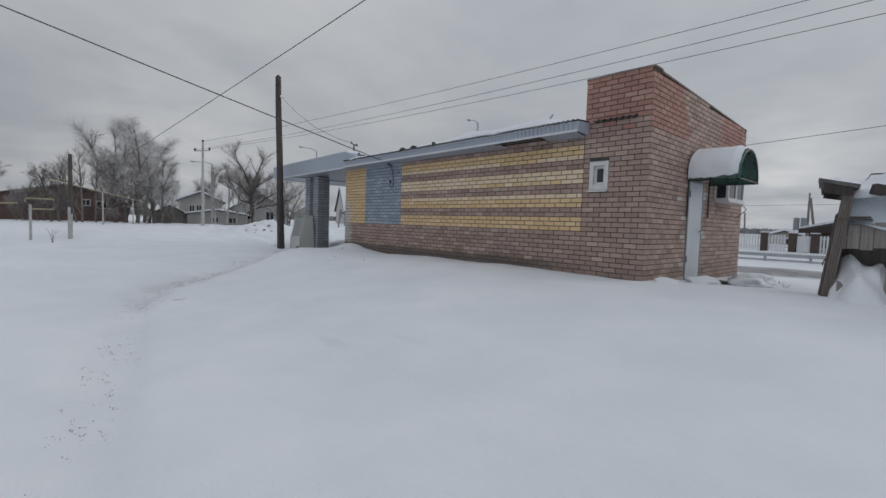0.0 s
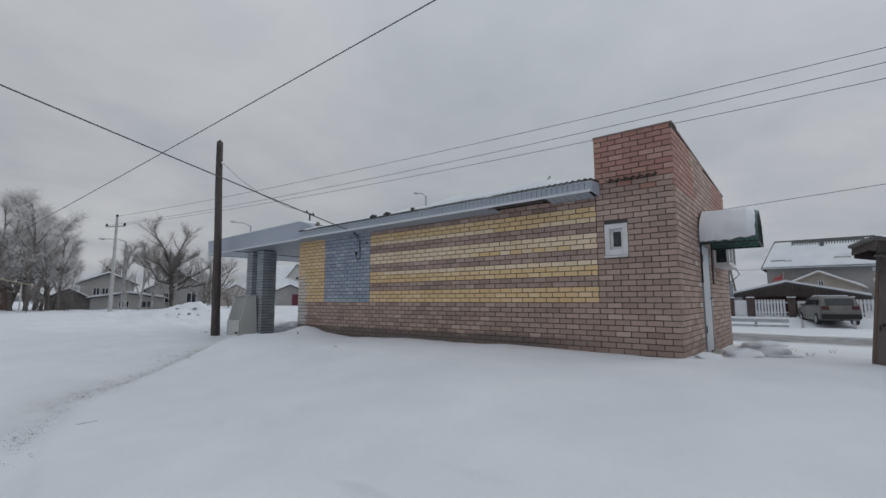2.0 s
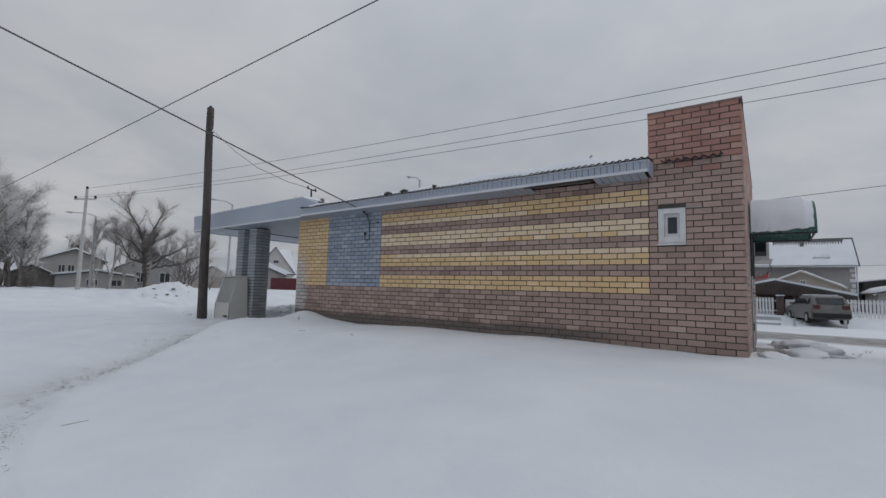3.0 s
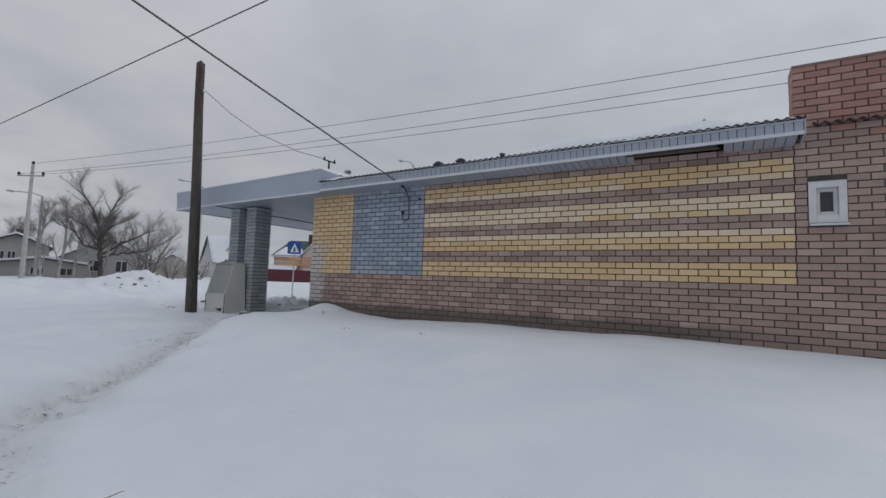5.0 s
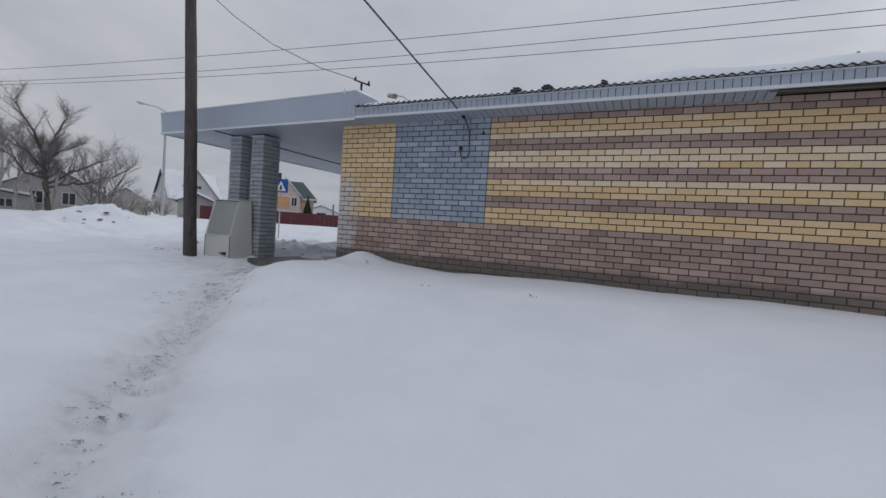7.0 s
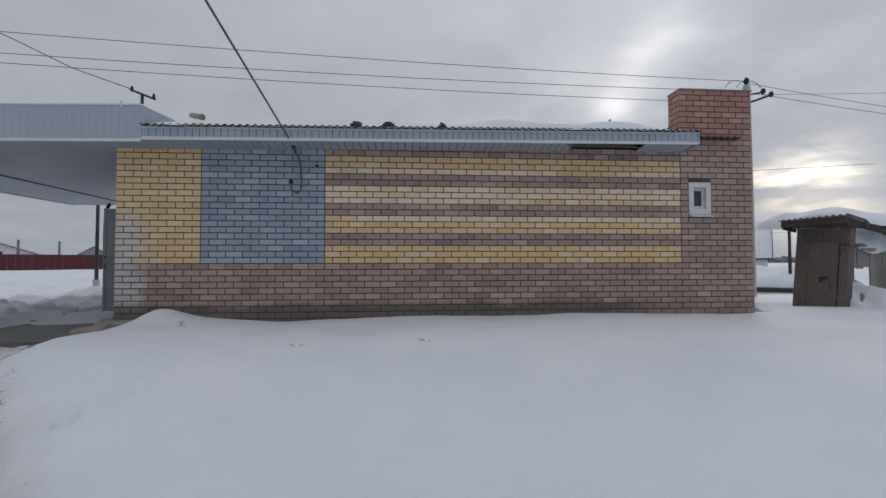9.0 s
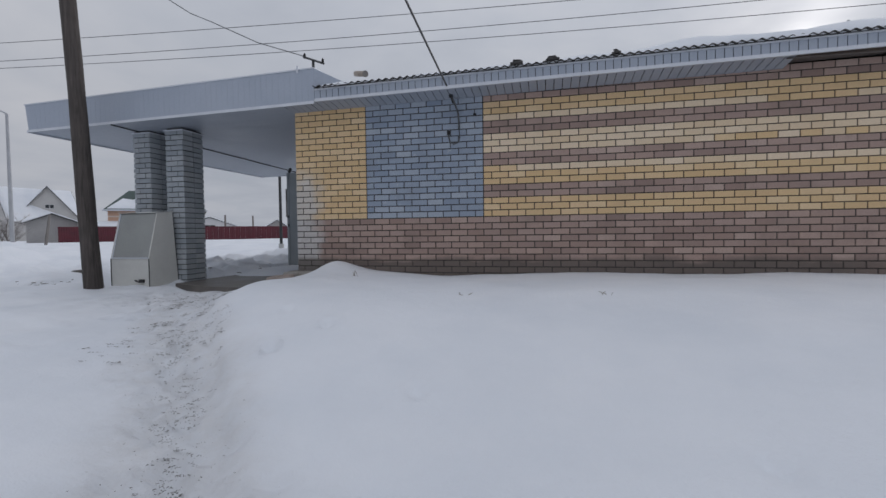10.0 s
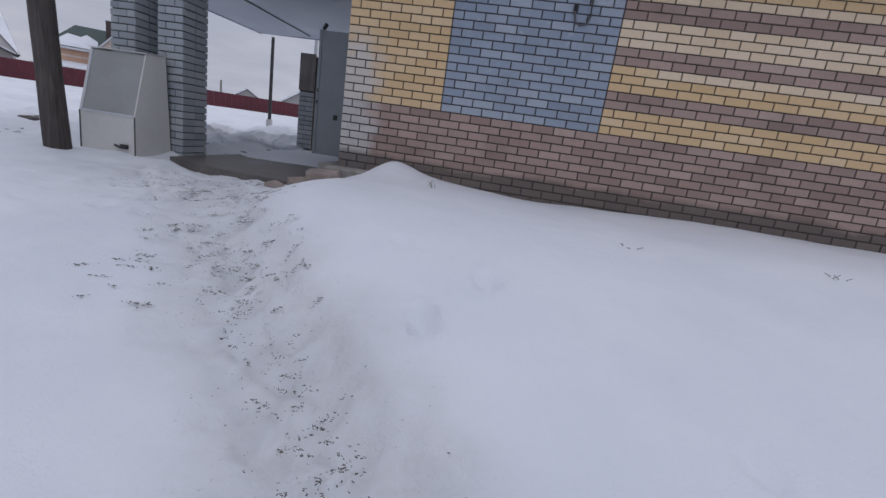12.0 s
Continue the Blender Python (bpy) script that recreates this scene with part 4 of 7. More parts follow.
def wall_cable():
    t = thing("wall_hook_cable", "black supply cable hanging in a loop from a wall hook", "cable")
    part("bracket", tb([(2.78, 0.0, 2.50), (2.78, -0.12, 2.54), (2.78, -0.15, 2.60)], 0.016, 6), BLACK_STEEL, t)
    part("insulator", tb([(2.78, -0.15, 2.54), (2.78, -0.15, 2.58), (2.78, -0.15, 2.63)], [0.03, 0.035, 0.02], 8), RUBBER, t)
    part("loop", tb([(2.79, -0.15, 2.55), (2.83, -0.08, 2.45), (2.87, -0.04, 2.30), (2.88, -0.035, 2.10), (2.885, -0.03, 1.95), (2.86, -0.03, 1.87), (2.79, -0.03, 1.85), (2.73, -0.03, 1.88), (2.71, -0.03, 1.97), (2.70, -0.02, 2.03)], 0.013, 6), CABLE, t, "", True)
    part("end_clip", bx(2.685, -0.04, 2.00, 2.725, 0.0, 2.06), RUBBER, t)
    part("wall_plate", bx(3.10, -0.016, 2.27, 3.15, 0.0, 2.31, 0.003), RUBBER, t)


wall_cable()


def east_door():
    t = thing("door_1", "closed pale grey steel door with a green arched hood", "door", kind="structure")
    part("leaf", bx(LEN - 0.04, DY0 + 0.04, -0.28, LEN + 0.012, DY1 - 0.04, DZ1 - 0.04, 0.004), DOOR_PALE, t)
    bm = bmesh.new()
    for b in ((LEN - 0.05, DY0 + 0.001, -0.3, LEN + 0.022, DY0 + 0.038, DZ1 - 0.002), (LEN - 0.05, DY1 - 0.038, -0.3, LEN + 0.022, DY1 - 0.001, DZ1 - 0.002), (LEN - 0.05, DY0 + 0.039, DZ1 - 0.038, LEN + 0.022, DY1 - 0.039, DZ1 - 0.002)):
        box(bm, *b)
    part("door_frame", bm, GREY_STEEL, t)
    part("door_handle", tb([(LEN + 0.012, DY1 - 0.14, 0.78), (LEN + 0.06, DY1 - 0.14, 0.78), (LEN + 0.06, DY1 - 0.26, 0.78)], 0.012, 6), BLACK_STEEL, t)
    for z in (0.1, 1.5):
        part("hinge", tb([(LEN + 0.024, DY0 + 0.04, z), (LEN + 0.024, DY0 + 0.04, z + 0.14)], 0.014, 6), BLACK_STEEL, t)
    part("threshold", bx(LEN + 0.02, DY0 - 0.05, -0.5, LEN + 0.45, DY1 + 0.1, -0.29, 0.01), CONCRETE, t)
    # arched hood
    h = thing("door_hood", "arched green polycarbonate door hood heaped with snow", "door hood")
    YC, R, RZ, ZB, XA, XB = 2.56, 0.69, 0.64, 1.85, LEN + 0.015, 11.66
    arc = [(YC + R * math.cos(a), ZB + RZ * math.sin(a)) for a in (math.pi * k / 20 for k in range(21))]
    inner = [(YC + (R - 0.012) * math.cos(a), ZB + (RZ - 0.012) * math.sin(a)) for a in (math.pi * k / 20 for k in range(21))]
    bm = prism(bmesh.new(), arc + inner[::-1], XA, XB, "x")
    part("sheet", bm, GREEN, h, "dark green arched sheet")
    for x in (XA + 0.02, XB - 0.02):
        part("arch_bar", tb([(x, y, z) for y, z in [(YC + (R - 0.03) * math.cos(math.pi * k / 20), ZB + (RZ - 0.03) * math.sin(math.pi * k / 20)) for k in range(21)]], 0.017, 6), BLACK_STEEL, h)
    for y in (YC - R + 0.03, YC + R - 0.03):
        part("side_bar", tb([(XA, y, ZB - 0.01), (XB, y, ZB - 0.01)], 0.017, 6), BLACK_STEEL, h)
        part("wall_bar", tb([(XA + 0.015, y, ZB + 0.12), (XA + 0.015, y, 1.08)], 0.017, 6), BLACK_STEEL, h)
    part("front_bar", tb([(XB - 0.02, YC - R + 0.03, ZB), (XB - 0.02, YC + R - 0.03, ZB)], 0.017, 6), BLACK_STEEL, h)
    part("front_upright", tb([(XB - 0.02, YC, ZB), (XB - 0.02, YC, ZB + RZ - 0.03)], 0.012, 6), BLACK_STEEL, h)
    # snow heaped on the hood
    bm = bmesh.new()
    rows = []
    for i in range(61):
        u = i / 60
        x = LEN + 0.03 + u * 0.90
        start = 0.012 + 0.03 * u * u + 0.016 * noise.noise((x * 7, 1, 4)) + 0.008 * noise.noise((x * 19, 5, 4))
        row = []
        for k in range(27):
            a = math.pi * (0.845 * k / 26 + start * max(0.0, 1 - k / 5))
            a = math.pi - a
            edge = min(1.0, 5.5 * min(k / 26, 1 - k / 26)) * min(1.0, 7 * (1 - u))
            lift = 0.012 + 0.075 * edge + 0.02 * noise.noise((x * 4, k * 0.25, 2))
            row.append(bm.verts.new((x + 0.03 * noise.noise((k * 0.4, 3, u)) * u, YC + (R + lift) * math.cos(a), ZB + (RZ + lift) * math.sin(a))))
        rows.append(row)
    for a, b in zip(rows, rows[1:]):
        for k in range(26):
            bm.faces.new((a[k], a[k + 1], b[k + 1], b[k]))
    bmesh.ops.recalc_face_normals(bm, faces=bm.faces)
    top("hood_snow", bm, SNOW, "rounded snow cap on the door hood", "snow", smooth=True)
    # box window beyond the door
    w = thing("window_2", "white projecting box window with a tin shelf", "window", kind="structure")
    XO = LEN + 0.30
    bm = bmesh.new()
    for b in ((XO - 0.05, NY0, NZ0, XO, NY0 + 0.06, NZ1), (XO - 0.05, NY1 - 0.06, NZ0, XO, NY1, NZ1), (XO - 0.05, NY0 + 0.06, NZ1 - 0.07, XO, NY1 - 0.06, NZ1), (XO - 0.05, NY0 + 0.06, NZ0, XO, NY1 - 0.06, NZ0 + 0.07), (XO - 0.05, 4.28, NZ0 + 0.07, XO, 4.35, NZ1 - 0.07),
              (LEN, NY0, NZ0, LEN + 0.05, NY0 + 0.04, NZ1), (LEN + 0.05, NY0, NZ1 - 0.06, XO - 0.05, NY0 + 0.04, NZ1), (LEN + 0.05, NY0, NZ0, XO - 0.05, NY0 + 0.04, NZ0 + 0.06),
              (LEN, NY1 - 0.04, NZ0, XO - 0.05, NY1, NZ1)):
        box(bm, *b)
    part("window_frame", bm, PVC_OLD, w)
    part("pane", bx(XO - 0.03, NY0 + 0.06, NZ0 + 0.07, XO - 0.02, 4.28, NZ1 - 0.07), GLASS, w)
    part("pane", bx(XO - 0.03, 4.35, NZ0 + 0.07, XO - 0.02, NY1 - 0.06, NZ1 - 0.07), GLASS, w)
    part("side_pane", bx(LEN + 0.05, NY0 + 0.015, NZ0 + 0.06, XO - 0.05, NY0 + 0.025, NZ1 - 0.06), GLASS, w)
    part("shelf", bx(LEN + 0.002, NY0 - 0.04, NZ0 - 0.04, XO + 0.04, NY1 + 0.04, NZ0 - 0.003, 0.004), PVC_OLD, w)
    part("cover", bx(LEN + 0.002, NY0 - 0.03, NZ1 + 0.003, XO + 0.06, NY1 + 0.03, NZ1 + 0.03), TRIM, w)
    c = thing("hanging_cable", "thin cable drooping from the box window", "cable")
    part("cable", tb([(XO, NY1 - 0.1, NZ0 - 0.045), (XO + 0.05, NY1 + 0.1, NZ0 - 0.16), (LEN + 0.12, NY1 + 0.3, NZ0 - 0.34), (LEN + 0.02, NY1 + 0.32, NZ0 - 0.36)], 0.010, 6), CABLE, c)


east_door()


def porch():
    bm = bmesh.new()
    prism(bm, [(-2.35, -0.20), (-1.7, -0.46), (-1.2, -0.56), (-0.5, -0.64), (-0.02, -0.58), (-0.02, 6.3), (-2.3, 6.3), (-2.4, 0.75)], -0.85, -0.405, "z")
    top("porch_slab", bm, WET_CONCRETE, "wet concrete porch slab in front of the entrance", "porch", "structure")
    top("threshold", bx(-0.45, 0.40, -0.404, -0.01, 1.28, -0.22, 0.01), CONCRETE, "pale concrete threshold step", "step", "structure")
    # the open entrance door, standing out from the end wall
    t = thing("door_2", "grey painted steel entrance door standing wide open", "door", kind="structure")
    part("leaf", bx(-0.98, 1.30, -0.17, -0.03, 1.345, 1.72, 0.004), GREY_STEEL, t)
    bm = bmesh.new()
    for b in ((-0.985, 1.288, -0.175, -0.94, 1.299, 1.725), (-0.08, 1.288, -0.175, -0.03, 1.299, 1.725)):
        box(bm, *b)
    part("edge_strip", bm, GREY_STEEL, t)
    part("lock", bx(-0.66, 1.27, 0.40, -0.60, 1.299, 0.48, 0.004), BLACK_STEEL, t, "small dark lock plate")
    for z in (0.62, 0.80):
        part("bolt", bx(-0.965, 1.275, z, -0.945, 1.299, z + 0.05), BLACK_STEEL, t)
    part("closer", tb([(-0.92, 1.285, 1.74), (-0.86, 1.24, 1.79)], 0.03, 8), BLACK_STEEL, t)
    p = thing("door_pier", "narrow brick pier with a dark board behind the open door", "pier")
    part("core", bx(-2.44, 3.612, -0.5, -2.14, 3.86, 1.62), MORTAR, p)
    for j in range(-10, 2):
        for s, e in ((-2.45, -2.13),) if j % 2 else ((-2.45, -2.30), (-2.30, -2.13)):
            ob = new("brick", brick_mesh(e - s - 0.011, B_COL))
            ob.parent = p
            ob.location = ((s + e) / 2, 3.60, Z0 + (j + 0.5) * COURSE)
    part("board", bx(-2.46, 3.585, 0.92, -2.12, 3.609, 1.66), OLD_WOOD, p, "dark brown board")
    # split stone blocks at the corner
    for k, (x, y, z, sx, sy, sz) in enumerate(((0.14, -0.72, -0.35, 0.22, 0.15, 0.12), (-0.16, -0.72, -0.44, 0.14, 0.11, 0.06), (-0.34, -0.98, -0.48, 0.12, 0.09, 0.04), (0.02, -1.00, -0.46, 0.14, 0.07, 0.04))):
        r = random.Random(40 + k)
        bm = bmesh.new()
        for px in (-1, 1):
            for py in (-1, 1):
                for pz in (-1, 1):
                    bm.verts.new((px * sx * r.uniform(0.72, 1.0), py * sy * r.uniform(0.72, 1.0), pz * sz * r.uniform(0.7, 1.0)))
        for _ in range(4):
            bm.verts.new((r.uniform(-0.9, 0.9) * sx, r.choice((-1, 1)) * sy * 1.05, r.uniform(-0.6, 0.9) * sz))
        bmesh.ops.convex_hull(bm, input=bm.verts)
        bmesh.ops.bevel(bm, geom=list(bm.edges), offset=0.012, segments=1, affect="EDGES")
        bmesh.ops.triangulate(bm, faces=bm.faces)
        bmesh.ops.subdivide_edges(bm, edges=bm.edges, cuts=1)
        for v in bm.verts:
            v.co += v.co.normalized() * 0.012 * noise.noise(v.co * 14 + Vector((k * 5, 0, 0)))
        ob = top("stone_block", bm, PORCH_STONE, "tan broken stone block half buried in snow", "stone", group="stones by the porch")
        ob.matrix_world = pose(x, y, z + 0.05, 7 * (k % 3), -5, 12 + 37 * k)
    top("curb_stone", bx(0.02, -0.50, -0.4, 0.62, -0.16, -0.16, 0.02), CONCRETE, "grey concrete kerb block at the wall corner", "kerb")


porch()


def column(x0, y0, label):
    SX, SY = 0.40, 0.52
    t = thing("column", label, "column", (x0, y0, 0), group="canopy columns")
    part("core", bx(0.024, 0.024, -0.7, SX - 0.024, SY - 0.024, 2.50), MORTAR, t)
    for j in range(-13, 18):
        z = Z0 + (j + 0.5) * COURSE
        for side in range(4):
            S, D = (SX, SY) if side % 2 == 0 else (SY, SX)
            q = Matrix.Translation((SX / 2, SY / 2, z)) @ Matrix.Rotation(radians(90 * side), 4, "Z") @ Matrix.Translation((0, -D / 2, 0))
            cut = S / 2 - (0.13 if S < 0.5 else 0.26)
            cut = cut if (j + side) % 2 else -cut
            for s, e in ((-S / 2, cut), (cut, S / 2)):
                ob = new("brick", brick_mesh(e - s - 0.012, B_COL))
                ob.parent = t
                ob.matrix_basis = q @ Matrix.Translation(((s + e) / 2, random.uniform(-0.005, 0.005), 0))
    part("top_trim", bx(-0.012, -0.012, 2.45, SX + 0.012, SY + 0.012, 2.47), TRIM, t)
    return t


column(-2.88, 0.21, "square column of blue-grey painted bricks under the canopy")
column(-3.66, 0.24, "square column of blue-grey painted bricks under the canopy")


def display_cabinet():
    t = thing("metal_cabinet", "cream metal cabinet with a sloping dusty front panel", "cabinet")
    X0, X1, ZB = -3.50, -2.66, -0.50
    FT, BT = -0.235, 0.10
    prof = [(-0.44, ZB), (-0.44, 0.07), (FT, 0.88), (BT, 0.905), (0.20, ZB)]
    for x0, x1 in ((X1 - 0.02, X1), (X0, X0 + 0.02)):
        part("side_panel", prism(bmesh.new(), prof, x0, x1, "x"), CAB_WHITE, t)
    part("front_panel", bx(X0 + 0.021, -0.44, ZB, X1 - 0.021, -0.42, 0.055), CAB_WHITE, t)
    part("back_panel", prism(bmesh.new(), [(BT - 0.03, 0.89), (BT - 0.01, 0.89), (0.19, ZB), (0.17, ZB)], X0 + 0.021, X1 - 0.021, "x"), CAB_WHITE, t)
    part("sloping_panel", prism(bmesh.new(), [(-0.428, 0.082), (-0.412, 0.082), (FT + 0.022, 0.865), (FT + 0.006, 0.865)], X0 + 0.04, X1 - 0.022, "x"), OLD_GLASS, t, "dull grey sloping panel")
    part("roof_panel", prism(bmesh.new(), [(FT - 0.02, 0.884), (FT - 0.02, 0.896), (BT + 0.012, 0.92), (BT + 0.012, 0.908)], X0 - 0.012, X1 + 0.012, "x"), CAB_WHITE, t)
    part("rail", bx(X0 + 0.02, -0.452, 0.058, X1 - 0.02, -0.415, 0.080), TRIM, t)
    part("stile", prism(bmesh.new(), [(-0.438, 0.081), (-0.417, 0.081), (FT + 0.016, 0.87), (FT - 0.005, 0.87)], X0 + 0.021, X0 + 0.039, "x"), TRIM, t)
    for x in (X0 - 0.004, X1 - 0.012):
        part("corner_edge", bx(x, -0.447, ZB, x + 0.016, -0.4405, 0.057), DARK_TRIM, t, "dark corner edge")
    part("rear_edge", prism(bmesh.new(), [(BT + 0.001, 0.90), (BT + 0.012, 0.90), (0.212, ZB), (0.201, ZB)], X1 - 0.01, X1 + 0.002, "x"), DARK_TRIM, t, "dark rear edge")
    part("latch", bx(-2.86, -0.485, -0.37, -2.76, -0.441, -0.31, 0.006), BLACK_STEEL, t, "small black latch")
    part("latch_bar", tb([(-2.95, -0.47, -0.33), (-2.86, -0.465, -0.36)], 0.014, 6), BLACK_STEEL, t)


display_cabinet()


def wooden_pole():
    t = thing("utility_pole", "tall dark tarred wooden pole leaning in the snow", "pole")
    bm = bmesh.new()
    a, b = Vector((-3.28, -0.93, -0.75)), Vector((-3.74, -0.93, 6.38))
    pts, rad = [], []
    for k in range(25):
        f = k / 24
        pts.append(a.lerp(b, f) + Vector((noise.noise((f * 3, 0, 1)) * 0.02, noise.noise((f * 3, 5, 1)) * 0.02, 0)))
        rad.append((0.142 - 0.035 * f) * (1 + 0.06 * noise.noise((f * 9, 2, 3))))
    tube(bm, pts + [b + Vector((0, 0, 0.10))], rad + [0.012], 14)
    part("post", bm, POLE_WOOD, t, "", True)
    part("hook", tb([(-3.64, -0.93, 5.48), (-3.50, -0.93, 5.50), (-3.46, -0.93, 5.56)], 0.012, 6), BLACK_STEEL, t)
    part("insulator", tb([(-3.46, -0.93, 5.52), (-3.46, -0.93, 5.58), (-3.46, -0.93, 5.62)], [0.03, 0.034, 0.015], 8), SIGN_WHITE, t)


wooden_pole()


def wires():
    def span(label, a, b, drop, r, mat=WIRE, n=30, mid=None):
        t = thing("overhead_wire", label, "wire", group="overhead wires")
        part("wire", tb(sag(a, b, drop, n), r, 5), mat, t)
    # three lines behind the building
    span("thin grey power line strung behind the building", (-26.5, 2.3, 6.85), (16.5, 7.3, 7.07), 0.33, 0.010)
    span("thin grey power line strung behind the building", (-27.2, 1.9, 6.2), (16.6, 7.3, 6.72), 0.45, 0.010)
    span("thin grey power line strung behind the building", (-25.8, 2.6, 6.2), (16.8, 7.5, 6.36), 0.38, 0.010)
    span("thick black cable crossing high over the snow", (-36, -4.6, 3.35), (24, -0.85, 7.85), 0.1, 0.0135, CABLE)
    span("black supply cable running down to the wall hook", (1.83, -25.0, 8.45), (2.78, -0.15, 2.58), 0.1, 0.014, CABLE)
    pts = [Vector((-3.46, -0.93, 5.57)), Vector((-2.6, -0.65, 4.85)), Vector((-1.7, -0.38, 4.25)), Vector((-1.35, -0.30, 4.10)), Vector((-0.6, -0.1, 3.75)), Vector((0.15, 0.09, 3.52))]
    t = thing("overhead_wire", "slack wavy wire from the wooden pole to the roof bracket", "wire", group="overhead wires")
    part("wire", tb(pts, 0.008, 5), WIRE, t, "", True)
    span("dark cable strung beyond the end wall", (-4, 18.5, 4.6), (34, 18.5, 6.9), 0.1, 0.014)
    span("thin wire strung far beyond the fence", (-10, 36, 3.0), (60, 34, 4.2), 0.3, 0.012)
    span("faint thin wire high beyond the end wall", (16.5, 7.3, 6.6), (40, 1.0, 6.2), 0.3, 0.007)
    span("thin grey power line leading away from the steel mast", (16.6, 7.3, 7.0), (44, 11, 6.6), 0.4, 0.010)
    span("thin grey power line leading away from the steel mast", (16.8, 7.2, 6.6), (44, 10, 6.0), 0.4, 0.010)
    # mast behind the parapet
    t = thing("power_mast", "pale concrete power mast with insulators behind the parapet", "mast", (16.5, 7.3, 0))
    part("post", tb([(0, 0, gz(16.5, 7.3) - 0.3), (0, 0, 6.92)], [0.17, 0.115], 10), CONC_POST, t)
    part("top_insulator", tb([(0, 0, 6.92), (0, 0, 7.03), (0, 0, 7.13), (0, 0, 7.2)], [0.03, 0.09, 0.083, 0.03], 8), RUBBER, t)
    part("crossarm", tb([(-0.09, 0.12, 6.29), (0.3, -0.06, 6.38), (0.78, -0.24, 6.55)], 0.04, 6), BLACK_STEEL, t)
    part("crossarm", tb([(0.0, 0.12, 6.60), (0.53, -0.12, 6.66)], 0.03, 6), BLACK_STEEL, t)
    for x, z in ((0.5, 6.67), (0.8, 6.57)):
        part("insulator", tb([(x, -0.14, z - 0.09), (x, -0.14, z), (x, -0.14, z + 0.1)], [0.035, 0.09, 0.05], 8), RUBBER, t)
    for k in range(2):
        part("jumper", tb([(0.09 - 0.42 * k + 0.47 * math.cos(a), 0, 6.74 + 0.35 * math.sin(a)) for a in (0.3 + 2.6 * i / 12 for i in range(13))], 0.012, 5), CABLE, t)


wires()


# ---- beside the end wall: wooden shed and a lean-to under snow ----
def shed():
    # local frame: x along the front (seen from outside, to the right), y into the shed
    t = thing("wooden_shed", "small leaning grey plank shed with a corrugated roof", "shed", (12.99, 1.78, -0.36), math.degrees(math.atan2(-0.993, 0.12)))
    W, D, H0 = 1.10, 0.13, 1.80
    t.matrix_world = t.matrix_world @ pose(0, 0, 0, -6.3, 0, 0)
    for k in range(6):
        u0, u1 = k * W / 6, (k + 1) * W / 6 - 0.005
        low = 1.50 if 1 <= k <= 4 else -0.15
        part("plank", bx(u0, 0.0, low, u1, 0.03, H0 + 0.10 + 0.01 * (k % 2), 0.003), SHED_WOOD, t)
    d = part("shed_door", bx(W / 6 + 0.004, -0.022, -0.05, 5 * W / 6 - 0.012, -0.002, 1.495, 0.003), SHED_WOOD, t, "grey plank door with a rusty stain")
    part("door_plank", bx(W / 6 + 0.02, -0.030, -0.04, W / 6 + 0.14, -0.0225, 1.49), RUST_WOOD, d, "rust-stained edge board")
    part("hasp", bx(W * 0.52, -0.045, 0.72, W * 0.66, -0.023, 0.76, 0.004), BLACK_STEEL, d)
    part("padlock", bx(W * 0.53, -0.06, 0.64, W * 0.58, -0.0455, 0.73, 0.005), BLACK_STEEL, d)
    for x in (0.0, W - 0.03):
        for k in range(3):
            v0, v1 = 0.031 + k * (D - 0.031) / 3, 0.031 + (k + 1) * (D - 0.031) / 3 - 0.004
            part("plank", bx(x, v0, -0.15, x + 0.03, v1, H0 + 0.085 - 0.015 * k, 0.003), SHED_WOOD, t)
    part("back_wall", bx(0.03, D - 0.03, -0.15, W - 0.03, D, H0 - 0.08), SHED_WOOD, t)
    part("fascia_board", bx(-0.16, -0.27, H0 + 0.02, W + 0.10, -0.24, H0 + 0.13, 0.006), OLD_WOOD_X, t, "front roof board")
    # the side boards get a darker wood colour than the front board
    for x in (-0.14, W + 0.06):
        part("side_board", prism(bmesh.new(), [(-0.239, H0 - 0.03), (D - 0.02, H0 - 0.05), (D - 0.02, H0 + 0.08), (-0.239, H0 + 0.13)], x, x + 0.035, "x"), DARK_BEAM, t, "dark side roof board")
    bm = bmesh.new()
    n = 66
    rows = []
    for v, z in ((-0.32, H0 + 0.165), (D + 0.04, H0 + 0.105)):
        rows.append([(bm.verts.new((-0.19 + (W + 0.34) * i / n, v, z + 0.022 * math.cos(i * math.pi / 3))), bm.verts.new((-0.19 + (W + 0.34) * i / n, v, z - 0.01 + 0.022 * math.cos(i * math.pi / 3)))) for i in range(n + 1)])
    for i in range(n):
        bm.faces.new((rows[0][i][0], rows[0][i + 1][0], rows[1][i + 1][0], rows[1][i][0]))
        bm.faces.new((rows[0][i][1], rows[1][i][1], rows[1][i + 1][1], rows[0][i + 1][1]))
        bm.faces.new((rows[0][i][0], rows[0][i][1], rows[0][i + 1][1], rows[0][i + 1][0]))
    bmesh.ops.recalc_face_normals(bm, faces=bm.faces)
    part("roof_sheet", bm, SHED_ROOF, t, "grey corrugated roof sheet", True)
    m = t.matrix_world.copy()
    t = thing("leaning_board", "dark board leaning against the shed side", "board", (13.34, 0.56, -0.42), 10)
    part("board", prism(bmesh.new(), [(0.0, 0.0), (0.28, 0.0), (0.05, 0.50), (0.0, 0.53)], 0, 0.03, "y"), OLD_WOOD, t)
    q = thing("lean_to", "boarded lean-to with sagging snowy tarpaulin beside the shed", "lean-to", (13.24, 0.80, -0.36), 4)
    rnd = random.Random(4)
